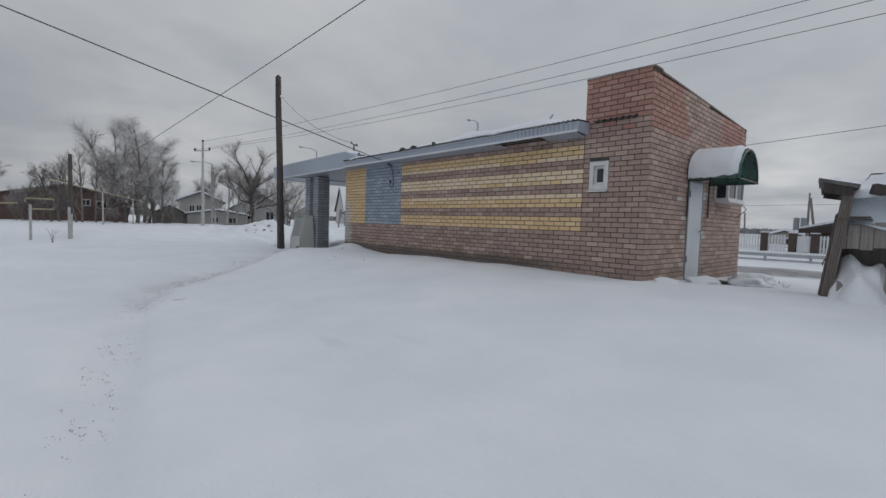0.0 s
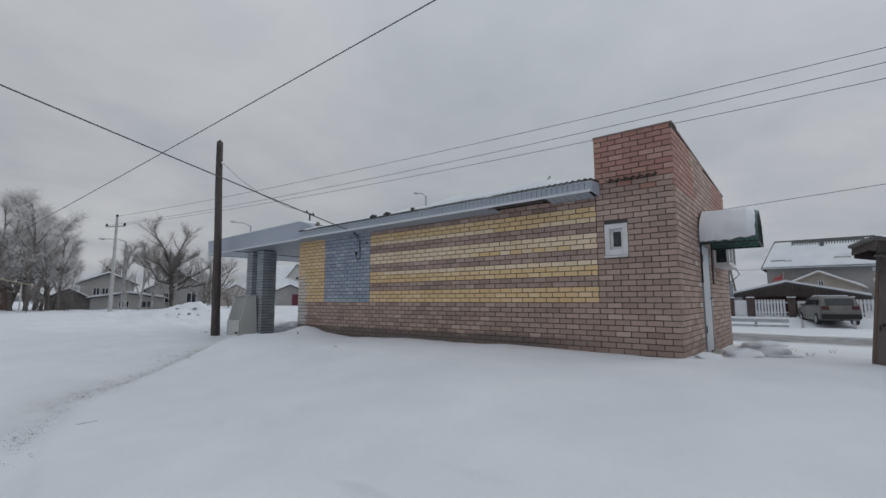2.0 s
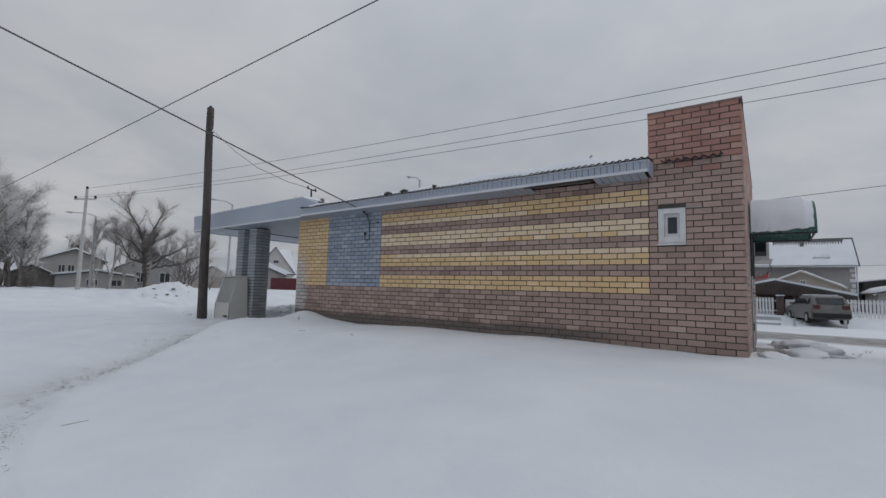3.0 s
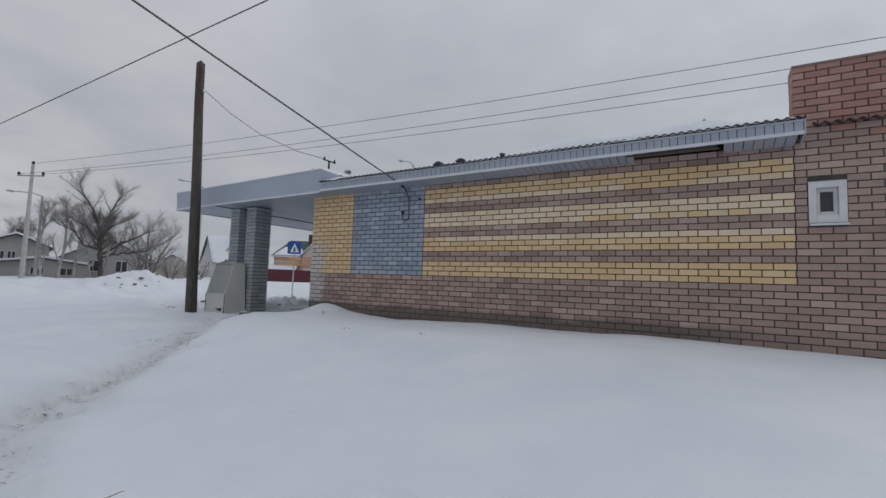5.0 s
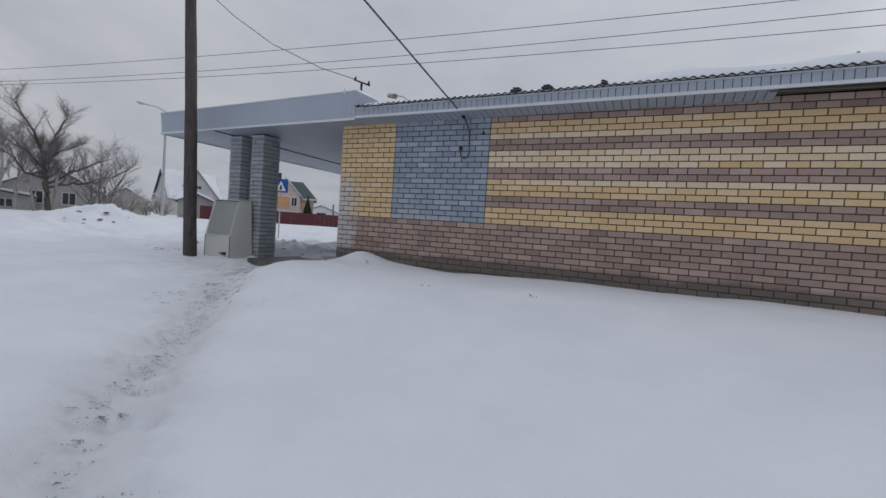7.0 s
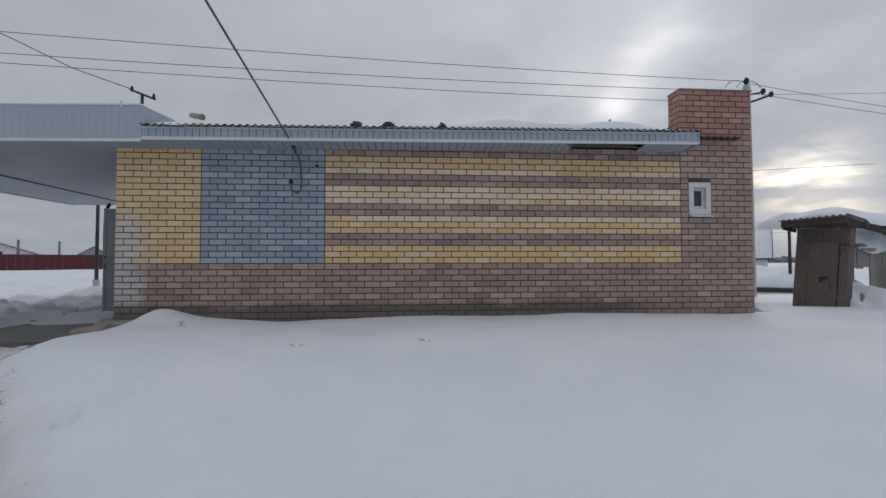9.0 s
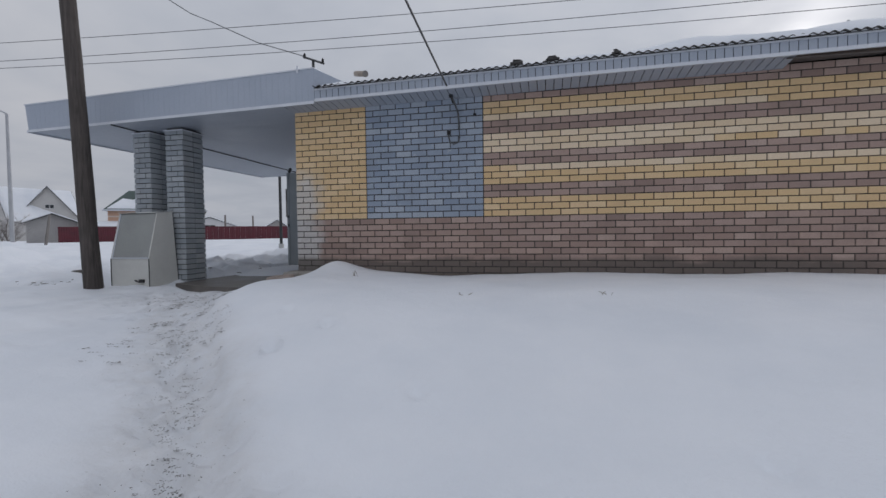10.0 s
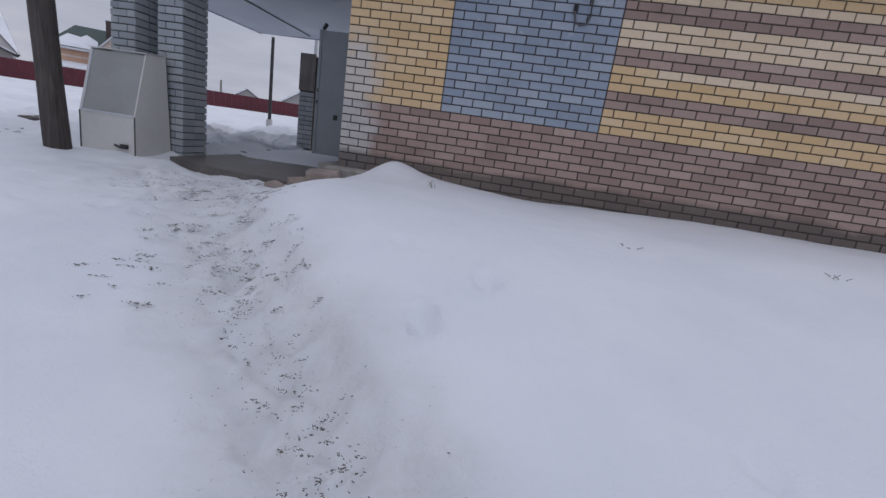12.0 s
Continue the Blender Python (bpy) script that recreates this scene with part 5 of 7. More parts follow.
    for k in range(22):
        u0 = 0.0 + k * 0.15
        z0 = 0.95 + 0.02 * rnd.uniform(-1, 1) if 0.0 <= u0 + 0.07 < 0.62 else -0.2
        part("plank", box(bmesh.new(), u0, 0.006 * (k % 2), z0, u0 + 0.145, 0.03 + 0.006 * (k % 2), 1.33 + 0.03 * rnd.uniform(-1, 1), 0.004), OLD_WOOD, q)
    part("rail", bx(0.0, 0.037, 1.16, 3.3, 0.09, 1.26), OLD_WOOD_X, q)
    part("back_board", bx(0.0, 0.55, -0.2, 0.9, 0.58, 1.1), OLD_WOOD, q)
    part("shelf_board", bx(0.02, -0.10, 1.375, 0.42, 0.3, 1.40), OLD_WOOD_X, q)
    part("shelf_board", bx(0.0, -0.08, 1.41, 0.40, 0.3, 1.435), OLD_WOOD_X, q)
    bm = bmesh.new()
    grid = []
    for i in range(41):
        u = 0.10 + 2.9 * i / 40
        hem = 1.33 - 0.10 * math.exp(-((u - 0.68) / 0.28) ** 2) + 0.22 * ss(u, 0.85, 1.25)
        row = []
        for k in range(15):
            v = k / 14
            z = hem + v * (1.86 - hem - 0.10 * ss(u, 0.4, 1.2)) + 0.05 * noise.noise((u * 3, v * 3, 8)) - 0.10 * math.sin(v * math.pi)
            row.append(bm.verts.new((u, -0.06 + 0.03 * noise.noise((u * 4, v * 2, 3)) + v * 0.40, z)))
        grid.append(row)
    for a, b in zip(grid, grid[1:]):
        for k in range(14):
            bm.faces.new((a[k], b[k], b[k + 1], a[k + 1]))
    part("tarpaulin", bm, TARP, q, "faded pale blue tarpaulin dusted with snow", True)
    for at, turn, half, lab in (((0.74, 0.02, 1.74), 14, 0.36, "dark charred beam"), ((0.92, 0.10, 1.77), 11, 0.22, "dark charred beam"), ((2.1, 0.1, 1.75), -3, 0.9, "dark charred beam")):
        part("beam", box(bmesh.new(), -half, -0.04, -0.045, half, 0.04, 0.045, 0.008, pose(*at, 0, turn, -4)), DARK_BEAM, q, lab)
    part("beam_end", box(bmesh.new(), -0.08, -0.07, -0.075, 0.08, 0.07, 0.075, 0.01, pose(0.46, 0.0, 1.83, 0, 12, 20)), DARK_BEAM, q, "dark beam end")
    part("beam_end", box(bmesh.new(), -0.065, -0.06, -0.09, 0.065, 0.06, 0.09, 0.01, pose(1.04, 0.0, 1.71, 0, -8, 10)), DARK_BEAM, q, "dark beam end")

    def heap(name, frame_m, u0, u1, v0, v1, base, height, label, seed):
        bm = bmesh.new()
        rows = []
        for i in range(33):
            row = []
            for k in range(25):
                a, b = i / 32, k / 24
                e = math.sqrt(max(0.0, min(1, 6 * min(a, 1 - a, b, 1 - b))))
                z = base(a, b) + e * height * (0.55 + 0.45 * math.sin(math.pi * a) + 0.5 * noise.noise((a * 3, b * 3, seed)))
                row.append(bm.verts.new(frame_m @ Vector((u0 + (u1 - u0) * a, v0 + (v1 - v0) * b, z))))
            rows.append(row)
        for a, b in zip(rows, rows[1:]):
            for k in range(24):
                bm.faces.new((a[k], b[k], b[k + 1], a[k + 1]))
        bmesh.ops.recalc_face_normals(bm, faces=bm.faces)
        top(name, bm, SNOW, label, "snow", smooth=True, kind="stuff")

    heap("shed_snow", m, -0.12, W + 0.02, -0.20, D + 0.04, lambda a, b: H0 + 0.17 - 0.04 * b, 0.09, "thin snow on the shed roof", 2)
    heap("lean_to_snow", q.matrix_world, 0.0, 3.4, 0.06, 2.2, lambda a, b: 1.72 + 0.16 * b, 0.44, "deep snow heap on the lean-to roof", 6)
    heap("drift_snow", q.matrix_world, -0.02, 0.66, -0.70, 0.54, lambda a, b: -0.12 + 0.58 * b, 0.44, "snow drift filling a gap in the boards", 9)


shed()


# ---- vegetation ----
def tree(name, label, height, seed, limbs, twigs, spread, bark, twig_mat, droop=0.0, trunks=1, low=0.25, twig_r=0.012, apart=0.09, reach=1.0, levels=2):
    """A bare winter tree at the origin: tapered trunk and limbs, and a crown of many thin twigs."""
    rnd = random.Random(seed)
    t = thing(name, label, "tree")
    wood, tips = bmesh.new(), []

    def grow(p, d, length, r, depth):
        n = 5
        pts, rad = [p], [r]
        for k in range(n):
            d = (d + Vector((rnd.uniform(-1, 1), rnd.uniform(-1, 1), rnd.uniform(-0.4, 0.7) - droop * depth)) * 0.16).normalized()
            p = p + d * length / n
            pts.append(p)
            rad.append(r * (1 - 0.62 * (k + 1) / n))
            if depth >= 1:
                tips.append((p.copy(), d.copy(), depth))
        tube(wood, pts, rad, 7 if depth == 0 else 5 if depth == 1 else 4, False)
        if depth < levels:
            for k in range(limbs if depth == 0 else 5):
                f = rnd.uniform(low if depth == 0 else 0.25, 1.0)
                i = min(int(f * n), n - 1)
                q = pts[i].lerp(pts[i + 1], f * n - i)
                a = rnd.uniform(0, 2 * math.pi)
                out = Vector((math.cos(a), math.sin(a), rnd.uniform(0.1, 0.8)))
                nd = (d * 0.75 + out * spread).normalized()
                grow(q, nd, length * rnd.uniform(0.42, 0.66) * (1.25 - 0.85 * f) * (reach if depth == 0 else 1.0), rad[i] * 0.55, depth + 1)

    for k in range(trunks):
        a = 2 * math.pi * k / max(trunks, 1) + rnd.uniform(0, 1)
        off = 0.0 if trunks == 1 else height * apart
        grow(Vector((math.cos(a) * off, math.sin(a) * off, -0.3)), Vector((math.cos(a) * 0.12 * (trunks > 1), math.sin(a) * 0.12 * (trunks > 1), 1)).normalized(), height * rnd.uniform(0.72, 0.86), height * 0.014, 0)
    part("trunk", wood, bark, t)
    crown = bmesh.new()
    verts, faces = [], []
    for _ in range(twigs):
        p, d, depth = tips[rnd.randrange(len(tips))]
        L = height * rnd.uniform(0.04, 0.125)
        e = (d * 0.6 + Vector((rnd.uniform(-1, 1), rnd.uniform(-1, 1), rnd.uniform(-0.5, 0.9) - droop * 1.6))).normalized()
        b1 = p + e * L * 0.55
        e2 = (e + Vector((rnd.uniform(-0.5, 0.5), rnd.uniform(-0.5, 0.5), -droop))).normalized()
        b2 = b1 + e2 * L * 0.5
        s = e.cross(Vector((0.3, 0.2, 1))).normalized()
        u = e.cross(s)
        r = twig_r
        n = len(verts)
        for c, rr in ((p, r), (b1, r * 0.7)):
            for a in (0, 2.094, 4.189):
                verts.append(tuple(c + (s * math.cos(a) + u * math.sin(a)) * rr))
        verts.append(tuple(b2))
        for k in range(3):
            k2 = (k + 1) % 3
            faces.append((n + k, n + k2, n + 3 + k2, n + 3 + k))
            faces.append((n + 3 + k, n + 3 + k2, n + 6))
    crown.free()
    me = bpy.data.meshes.new("crown")
    me.from_pydata(verts, [], faces)
    me.materials.append(twig_mat)
    part("crown", me, None, t, "crown of bare twigs")
    return t


def place(t, x, y, rz=0, s=1.0):
    t.matrix_world = pose(x, y, gz(x, y), 0, 0, rz)
    t.scale = (s, s, s)
    return t


def again(t, x, y, rz, s):
    c = copy_thing(t, pose(x, y, gz(x, y), 0, 0, rz))
    c.scale = (s, s, s)
    return c


birch = place(tree("birch_tree", "tall birch with frosted drooping bare twigs", 11.6, 11, 20, 4600, 0.74, BARK, TWIG_FROST, 0.17, 3, 0.12, 0.010, 0.045, 0.56), -34.5, -1.3, 0, 0.92)
tagged(birch, group="birches by the barn")
for bx_, by_, turn, size in ((-35.5, -2.3, 70, 0.86), (-36.0, -0.2, 220, 0.80), (-34.0, 0.6, 140, 0.62)):
    again(birch, bx_, by_, turn, size)


def old_tree():
    """A broad leafless tree: a leaning trunk, long crooked limbs reaching to one side, side branches and fine twigs."""
    rnd = random.Random(29)
    t = thing("bare_tree", "broad old leafless tree with long crooked limbs", "tree", group="bare trees by the houses")
    wood, verts, faces = bmesh.new(), [], []

    def twig(p, d, L, r):
        s = d.cross(Vector((0.3, 0.2, 1))).normalized()
        u = d.cross(s)
        q = p + d * L * 0.5
        e = q + (d + Vector((rnd.uniform(-0.6, 0.6), rnd.uniform(-0.6, 0.6), rnd.uniform(-0.3, 0.6)))).normalized() * L * 0.5
        n = len(verts)
        for c, rr in ((p, r), (q, r * 0.7)):
            for a in (0, 2.094, 4.189):
                verts.append(tuple(c + (s * math.cos(a) + u * math.sin(a)) * rr))
        verts.append(tuple(e))
        for k in range(3):
            k2 = (k + 1) % 3
            faces.extend([(n + k, n + k2, n + 3 + k2, n + 3 + k), (n + 3 + k, n + 3 + k2, n + 6)])

    def limb(pts, r0, r1, depth):
        fine = []
        for a, b in zip(pts, pts[1:]):
            for k in range(4):
                fine.append(a.lerp(b, k / 4) + Vector((rnd.uniform(-1, 1), rnd.uniform(-1, 1), rnd.uniform(-1, 1))) * 0.05 * (pts[0] - pts[-1]).length / 3)
        fine.append(pts[-1])
        fine[0] = pts[0]
        n = len(fine)
        tube(wood, fine, [r0 + (r1 - r0) * k / (n - 1) for k in range(n)], 8 if depth == 0 else 5, False)
        span = (pts[-1] - pts[0]).length
        for k in range(1, n):
            d = (fine[k] - fine[k - 1]).normalized()
            for _ in range(1 if depth < 2 else 0):
                a = rnd.uniform(0, 6.283)
                out = Vector((math.cos(a), math.sin(a) * 0.8, rnd.uniform(-0.1, 1.0)))
                e = (d * 0.7 + out * 0.8).normalized()
                L = span * rnd.uniform(0.26, 0.56) * (1.1 - 0.5 * k / n)
                if depth == 0 and k < n * 0.45:
                    continue
                mid = fine[k] + e * L * 0.5 + Vector((0, 0, 0.06 * L))
                limb([fine[k], mid, mid + (e + Vector((rnd.uniform(-0.5, 0.5), rnd.uniform(-0.5, 0.5), 0.4))).normalized() * L * 0.55], (r0 + (r1 - r0) * k / n) * 0.36, 0.006, depth + 1)
            if depth > 0:
                for _ in range(7 if depth == 2 else 3):
                    a = rnd.uniform(0, 6.283)
                    e = (d + Vector((math.cos(a), math.sin(a), rnd.uniform(-0.3, 0.9)))).normalized()
                    twig(fine[k], e, rnd.uniform(0.45, 1.25), 0.0062)

    V = Vector
    limb([V((0, 0, -0.3)), V((-0.25, 0.1, 1.6)), V((-0.35, 0, 2.9)), V((-0.5, 0.1, 4.6))], 0.24, 0.13, 0)
    limb([V((-0.5, 0.1, 4.5)), V((-1.1, -0.3, 6.2)), V((-1.9, -0.2, 7.5)), V((-2.2, 0, 8.3))], 0.13, 0.02, 1)
    limb([V((-0.48, 0.1, 4.4)), V((0.1, 0.5, 5.8)), V((0.7, 0.7, 7.4)), V((1.0, 0.8, 8.0))], 0.12, 0.02, 1)
    limb([V((-0.3, 0, 2.6)), V((-1.5, 0.5, 3.0)), V((-2.2, 0.8, 4.1)), V((-3.3, 0.6, 4.7))], 0.11, 0.02, 1)
    limb([V((-0.4, 0, 3.3)), V((-1.4, -0.6, 4.6)), V((-2.5, -0.9, 5.2))], 0.09, 0.02, 1)
    limb([V((-0.2, 0.1, 2.3)), V((1.1, -0.4, 3.2)), V((2.3, -0.5, 4.0)), V((3.9, -0.3, 4.9))], 0.12, 0.02, 1)
    limb([V((-0.1, 0, 2.0)), V((1.3, 0.7, 2.5)), V((2.9, 0.9, 2.7)), V((4.3, 0.8, 3.6)), V((5.4, 0.6, 4.5))], 0.11, 0.015, 1)
    limb([V((-0.45, 0.1, 4.0)), V((0.6, -0.5, 4.9)), V((1.6, -0.6, 5.5))], 0.08, 0.02, 1)
    part("trunk", wood, BARK_DARK, t)
    me = bpy.data.meshes.new("crown")
    me.from_pydata(verts, [], faces)
    me.materials.append(TWIG_DARK)
    part("crown", me, None, t, "crown of bare twigs")
    return t


place(old_tree(), -28.9, 7.35, 67, 0.80)
darkt = place(tree("bare_tree", "dark leafless tree with a broad crooked crown", 7.4, 23, 13, 1500, 0.95, BARK_DARK, TWIG_DARK, 0.0, 1, 0.22, 0.008, 0.09, 1.15, 3), -33.0, -6.9, 310, 0.62)
tagged(darkt, group="bare trees by the houses")
again(darkt, -41.0, -10.5, 40, 0.7)
again(darkt, -27.5, -2.0, 160, 0.24)
again(darkt, -46.0, 7.0, 120, 0.7)
thin = place(tree("young_tree", "slim young leafless tree", 7.4, 37, 16, 700, 0.6, BIRCH, TWIG, 0.05, 1, 0.2, 0.007, 0.09, 0.7), -31.5, 5.6, 0)
tagged(thin, group="bare trees by the houses")
again(thin, -38.0, 2.5, 90, 0.75)
again(thin, -33.0, 8.2, 200, 0.85)
again(thin, -31.0, 4.6, 140, 0.95)
again(thin, -32.0, 6.7, 40, 1.0)
tall = place(tree("bare_tree", "tall leafless tree with upright crooked limbs", 8.2, 43, 11, 800, 0.70, BARK, TWIG, -0.02, 2, 0.15, 0.008, 0.06, 0.75), -33.6, -5.0, 0, 0.80)
tagged(tall, group="bare trees by the barn")
for bx_, by_, turn, size in ((-34.6, -6.1, 80, 0.70), (-33.2, -4.0, 190, 0.78), (-35.5, -7.4, 20, 0.50)):
    again(tall, bx_, by_, turn, size)
thicket = place(tree("dense_shrub", "tall dense dark shrub in front of the barn", 5.0, 71, 15, 2400, 0.7, BARK, TWIG, 0.0, 4, 0.05, 0.008), -35.0, -6.6, 0, 0.60)
tagged(thicket, group="shrubs by the barn")
for bx_, by_, turn, size in ((-35.5, -8.6, 60, 0.62), (-36.0, -11.0, 150, 0.55), (-33.0, -3.0, 200, 0.30), (-33.5, -0.5, 310, 0.28), (-34.0, 1.4, 15, 0.30)):
    again(thicket, bx_, by_, turn, size)
bush = place(tree("willow_bush", "rounded leafless willow bush with fine twigs", 5.4, 51, 13, 2600, 0.85, BARK, TWIG_FROST, 0.04, 4, 0.08, 0.006), -31.0, 11.3, 0)
tagged(bush, group="bushes by the houses")
again(bush, -27.0, 13.2, 120, 0.42)
again(bush, -33.0, 14.2, 60, 0.5)
again(bush, -36.0, 17.5, 200, 0.45)


def spruce():
    t = thing("spruce_tree", "small dark green spruce behind the fence", "tree")
    part("trunk", tb([(0, 0, -0.3), (0, 0, 3.4)], [0.12, 0.02], 6), BARK, t)
    rnd = random.Random(3)
    verts, faces = [], []
    for _ in range(900):
        h = rnd.random() ** 0.8
        z = 0.4 + 3.3 * h
        r = (1 - h) * 1.35 * rnd.uniform(0.5, 1.0)
        a = rnd.uniform(0, 6.283)
        c, s = math.cos(a), math.sin(a)
        n = len(verts)
        verts += [(c * r * 0.3 - s * 0.09, s * r * 0.3 + c * 0.09, z), (c * r * 0.3 + s * 0.09, s * r * 0.3 - c * 0.09, z), (c * r, s * r, z - 0.25 * r - 0.1), (c * r * 0.5, s * r * 0.5, z + 0.1)]
        faces += [(n, n + 1, n + 2), (n, n + 2, n + 3), (n + 1, n + 3, n + 2), (n, n + 3, n + 1)]
    me = bpy.data.meshes.new("crown")
    me.from_pydata(verts, [], faces)
    me.materials.append(SPRUCE)
    part("crown", me, None, t)
    return t


place(spruce(), -33.0, 34.8, 0, 0.95)


# ---- houses ----
def house(name, label, x, y, rz, w, d, wall_h, ridge_h, wall_mat, roof_mat, windows=(), chimney=None, snow=0.16, base=None, over=0.35, gable_mat=None):
    """A gabled house: local x across the front gable, y into the depth; the front gable faces -y."""
    z = gz(x, y) if base is None else base
    t = thing(name, label, "house", (x, y, z), rz)
    bm = bmesh.new()
    prism(bm, [(-w / 2, -0.5), (w / 2, -0.5), (w / 2, wall_h), (0, ridge_h), (-w / 2, wall_h)], 0, d, "y")
    wall = part("wall", bm, wall_mat, t)
    if gable_mat:
        part("gable", prism(bmesh.new(), [(-w / 2 + 0.02, wall_h), (w / 2 - 0.02, wall_h), (0, ridge_h - 0.03)], -0.03, -0.002, "y"), gable_mat, t)
    rise = (ridge_h - wall_h) / (w / 2)
    for s in (-1, 1):
        e = (s * (w / 2 + over), wall_h - rise * over)
        bm = bmesh.new()
        prism(bm, [(0, ridge_h + 0.01), e, (e[0], e[1] + 0.10), (0, ridge_h + 0.12)], -over, d + over, "y")
        rf = part("roof", bm, roof_mat, t)
        if snow:
            bm = bmesh.new()
            n = 14
            rows = []
            for i in range(n + 1):
                v = -over + 0.06 + (d + 2 * over - 0.12) * i / n
                row = []
                for k in range(9):
                    f = k / 8
                    rim = min(1, 8 * min(f + 0.1, 1.0 - f))
                    px = s * (w / 2 + over - 0.05) * f
                    row.append(bm.verts.new((px, v, ridge_h + 0.11 - rise * abs(px) + snow * (0.25 + 0.75 * rim) * (1 + 0.5 * noise.noise((px, v, x))))))
                rows.append(row)
            for a, b in zip(rows, rows[1:]):
                for k in range(8):
                    bm.faces.new((a[k], a[k + 1], b[k + 1], b[k]))
            loop = [r[8] for r in rows]
            low = [bm.verts.new((v.co.x, v.co.y, v.co.z - snow * 0.5 - 0.02)) for v in loop]
            for k in range(n):
                bm.faces.new((loop[k], loop[k + 1], low[k + 1], low[k]))
            fr = rows[0]
            lo = [bm.verts.new((v.co.x, v.co.y, v.co.z - snow - 0.02)) for v in fr]
            for k in range(8):
                bm.faces.new((fr[k], fr[k + 1], lo[k + 1], lo[k]))
            bmesh.ops.recalc_face_normals(bm, faces=bm.faces)
            part("snow_cover", bm, SNOW, rf, "snow on the roof slope", True)
    for wx, wz, ww, wh in windows:
        win = part("window", bx(wx - ww / 2 - 0.06, -0.05, wz - 0.06, wx + ww / 2 + 0.06, -0.004, wz + wh + 0.06), PVC_OLD, t)
        part("pane", bx(wx - ww / 2, -0.06, wz, wx - 0.03, -0.051, wz + wh), GLASS, win)
        part("pane", bx(wx + 0.03, -0.06, wz, wx + ww / 2, -0.051, wz + wh), GLASS, win)
    if chimney:
        cx, cy, ch = chimney
        part("chimney", bx(cx - 0.25, cy - 0.25, ridge_h - 0.8, cx + 0.25, cy + 0.25, ridge_h + ch), FENCE_POST, t)
    return t


# by the road to the left
house("house", "pale rendered house with a snowy roof and a chimney", -42.5, 6.3, 75, 4.4, 9, 2.5, 3.45, BEIGE_GREY, DARK_ROOF, [(-0.9, 1.3, 0.45, 0.7), (-0.2, 1.3, 0.45, 0.7)], (0.2, 2.0, 0.6))
house("long_outbuilding", "low pale outbuilding with a snow-covered roof", -35.0, 5.9, 70, 5.4, 4, 0.95, 1.35, BEIGE_GREY, DARK_ROOF, [(-0.3, 0.2, 0.7, 0.5), (1.4, 0.2, 0.7, 0.5)])
house("house", "grey house with a dark gabled roof behind bare trees", -37.6, 11.2, 66, 6.0, 8, 1.8, 3.4, GREY_WALL, DARK_ROOF, [(-1.0, 0.6, 0.8, 0.9), (1.0, 0.6, 0.8, 0.9)], None, 0.10, None, 0.35, GREY_WALL)
house("barn", "long dark brown barn among the trees", -40.5, -5.6, 88, 9.0, 6, 2.3, 3.3, BARN_WALL, BARN_WALL, [(1.4, 1.5, 0.6, 0.5), (2.6, 1.3, 0.7, 0.6)], None, 0.0)
house("outbuilding", "low dark shed by the birches", -36.5, 2.0, 80, 3.0, 4, 0.9, 1.7, OLD_WOOD, DARK_ROOF, (), None, 0.08)
house("outbuilding", "low snowy shed at the edge of the field", -42.0, -12.5, 95, 8.0, 4, 1.2, 2.0, BARN_WALL, DARK_ROOF, (), None, 0.2)
# beyond the canopy
house("house", "white gabled house with a snow-covered roof", -64.9, 42.8, 54, 7.2, 9, 2.9, 7.6, OFF_WHITE, DARK_ROOF, [(0.2, 4.6, 0.9, 0.5), (-2.0, 1.6, 0.7, 0.9)], None, 0.12)
house("house", "white house wing with a long snowy roof", -68.6, 39.2, -15.7, 7.0, 8, 2.9, 7.3, OFF_WHITE, DARK_ROOF, [(1.2, 1.2, 0.5, 1.6), (-0.4, 1.2, 0.4, 1.6)], None, 0.12)
house("outbuilding", "low grey board outbuilding beside the white house", -42.2, 26.8, 52, 3.8, 4, 1.9, 2.7, GREY_WALL, DARK_ROOF, (), None, 0.10)
house("cottage", "small brown cottage with a snowy roof", -46.5, 21.5, 60, 4.2, 6, 1.5, 2.7, BEIGE_WALL, DARK_ROOF, (), None, 0.12)
house("house", "far house with a snowy gabled roof", -51.5, 58.5, 38, 9.0, 8, 1.8, 3.5, WHITE_WALL, DARK_ROOF, [(0, 1.4, 1.6, 0.8)], None, 0.12)
house("house", "far small house with a snowy roof", -41.0, 62.0, 36, 4.0, 6, 1.6, 2.9, GREY_WALL, DARK_ROOF, (), None, 0.15)
house("house", "far house under deep snow", -29.5, 58.0, 32, 6.0, 6, 1.7, 3.6, GREY_WALL, DARK_ROOF, (), None, 0.3)


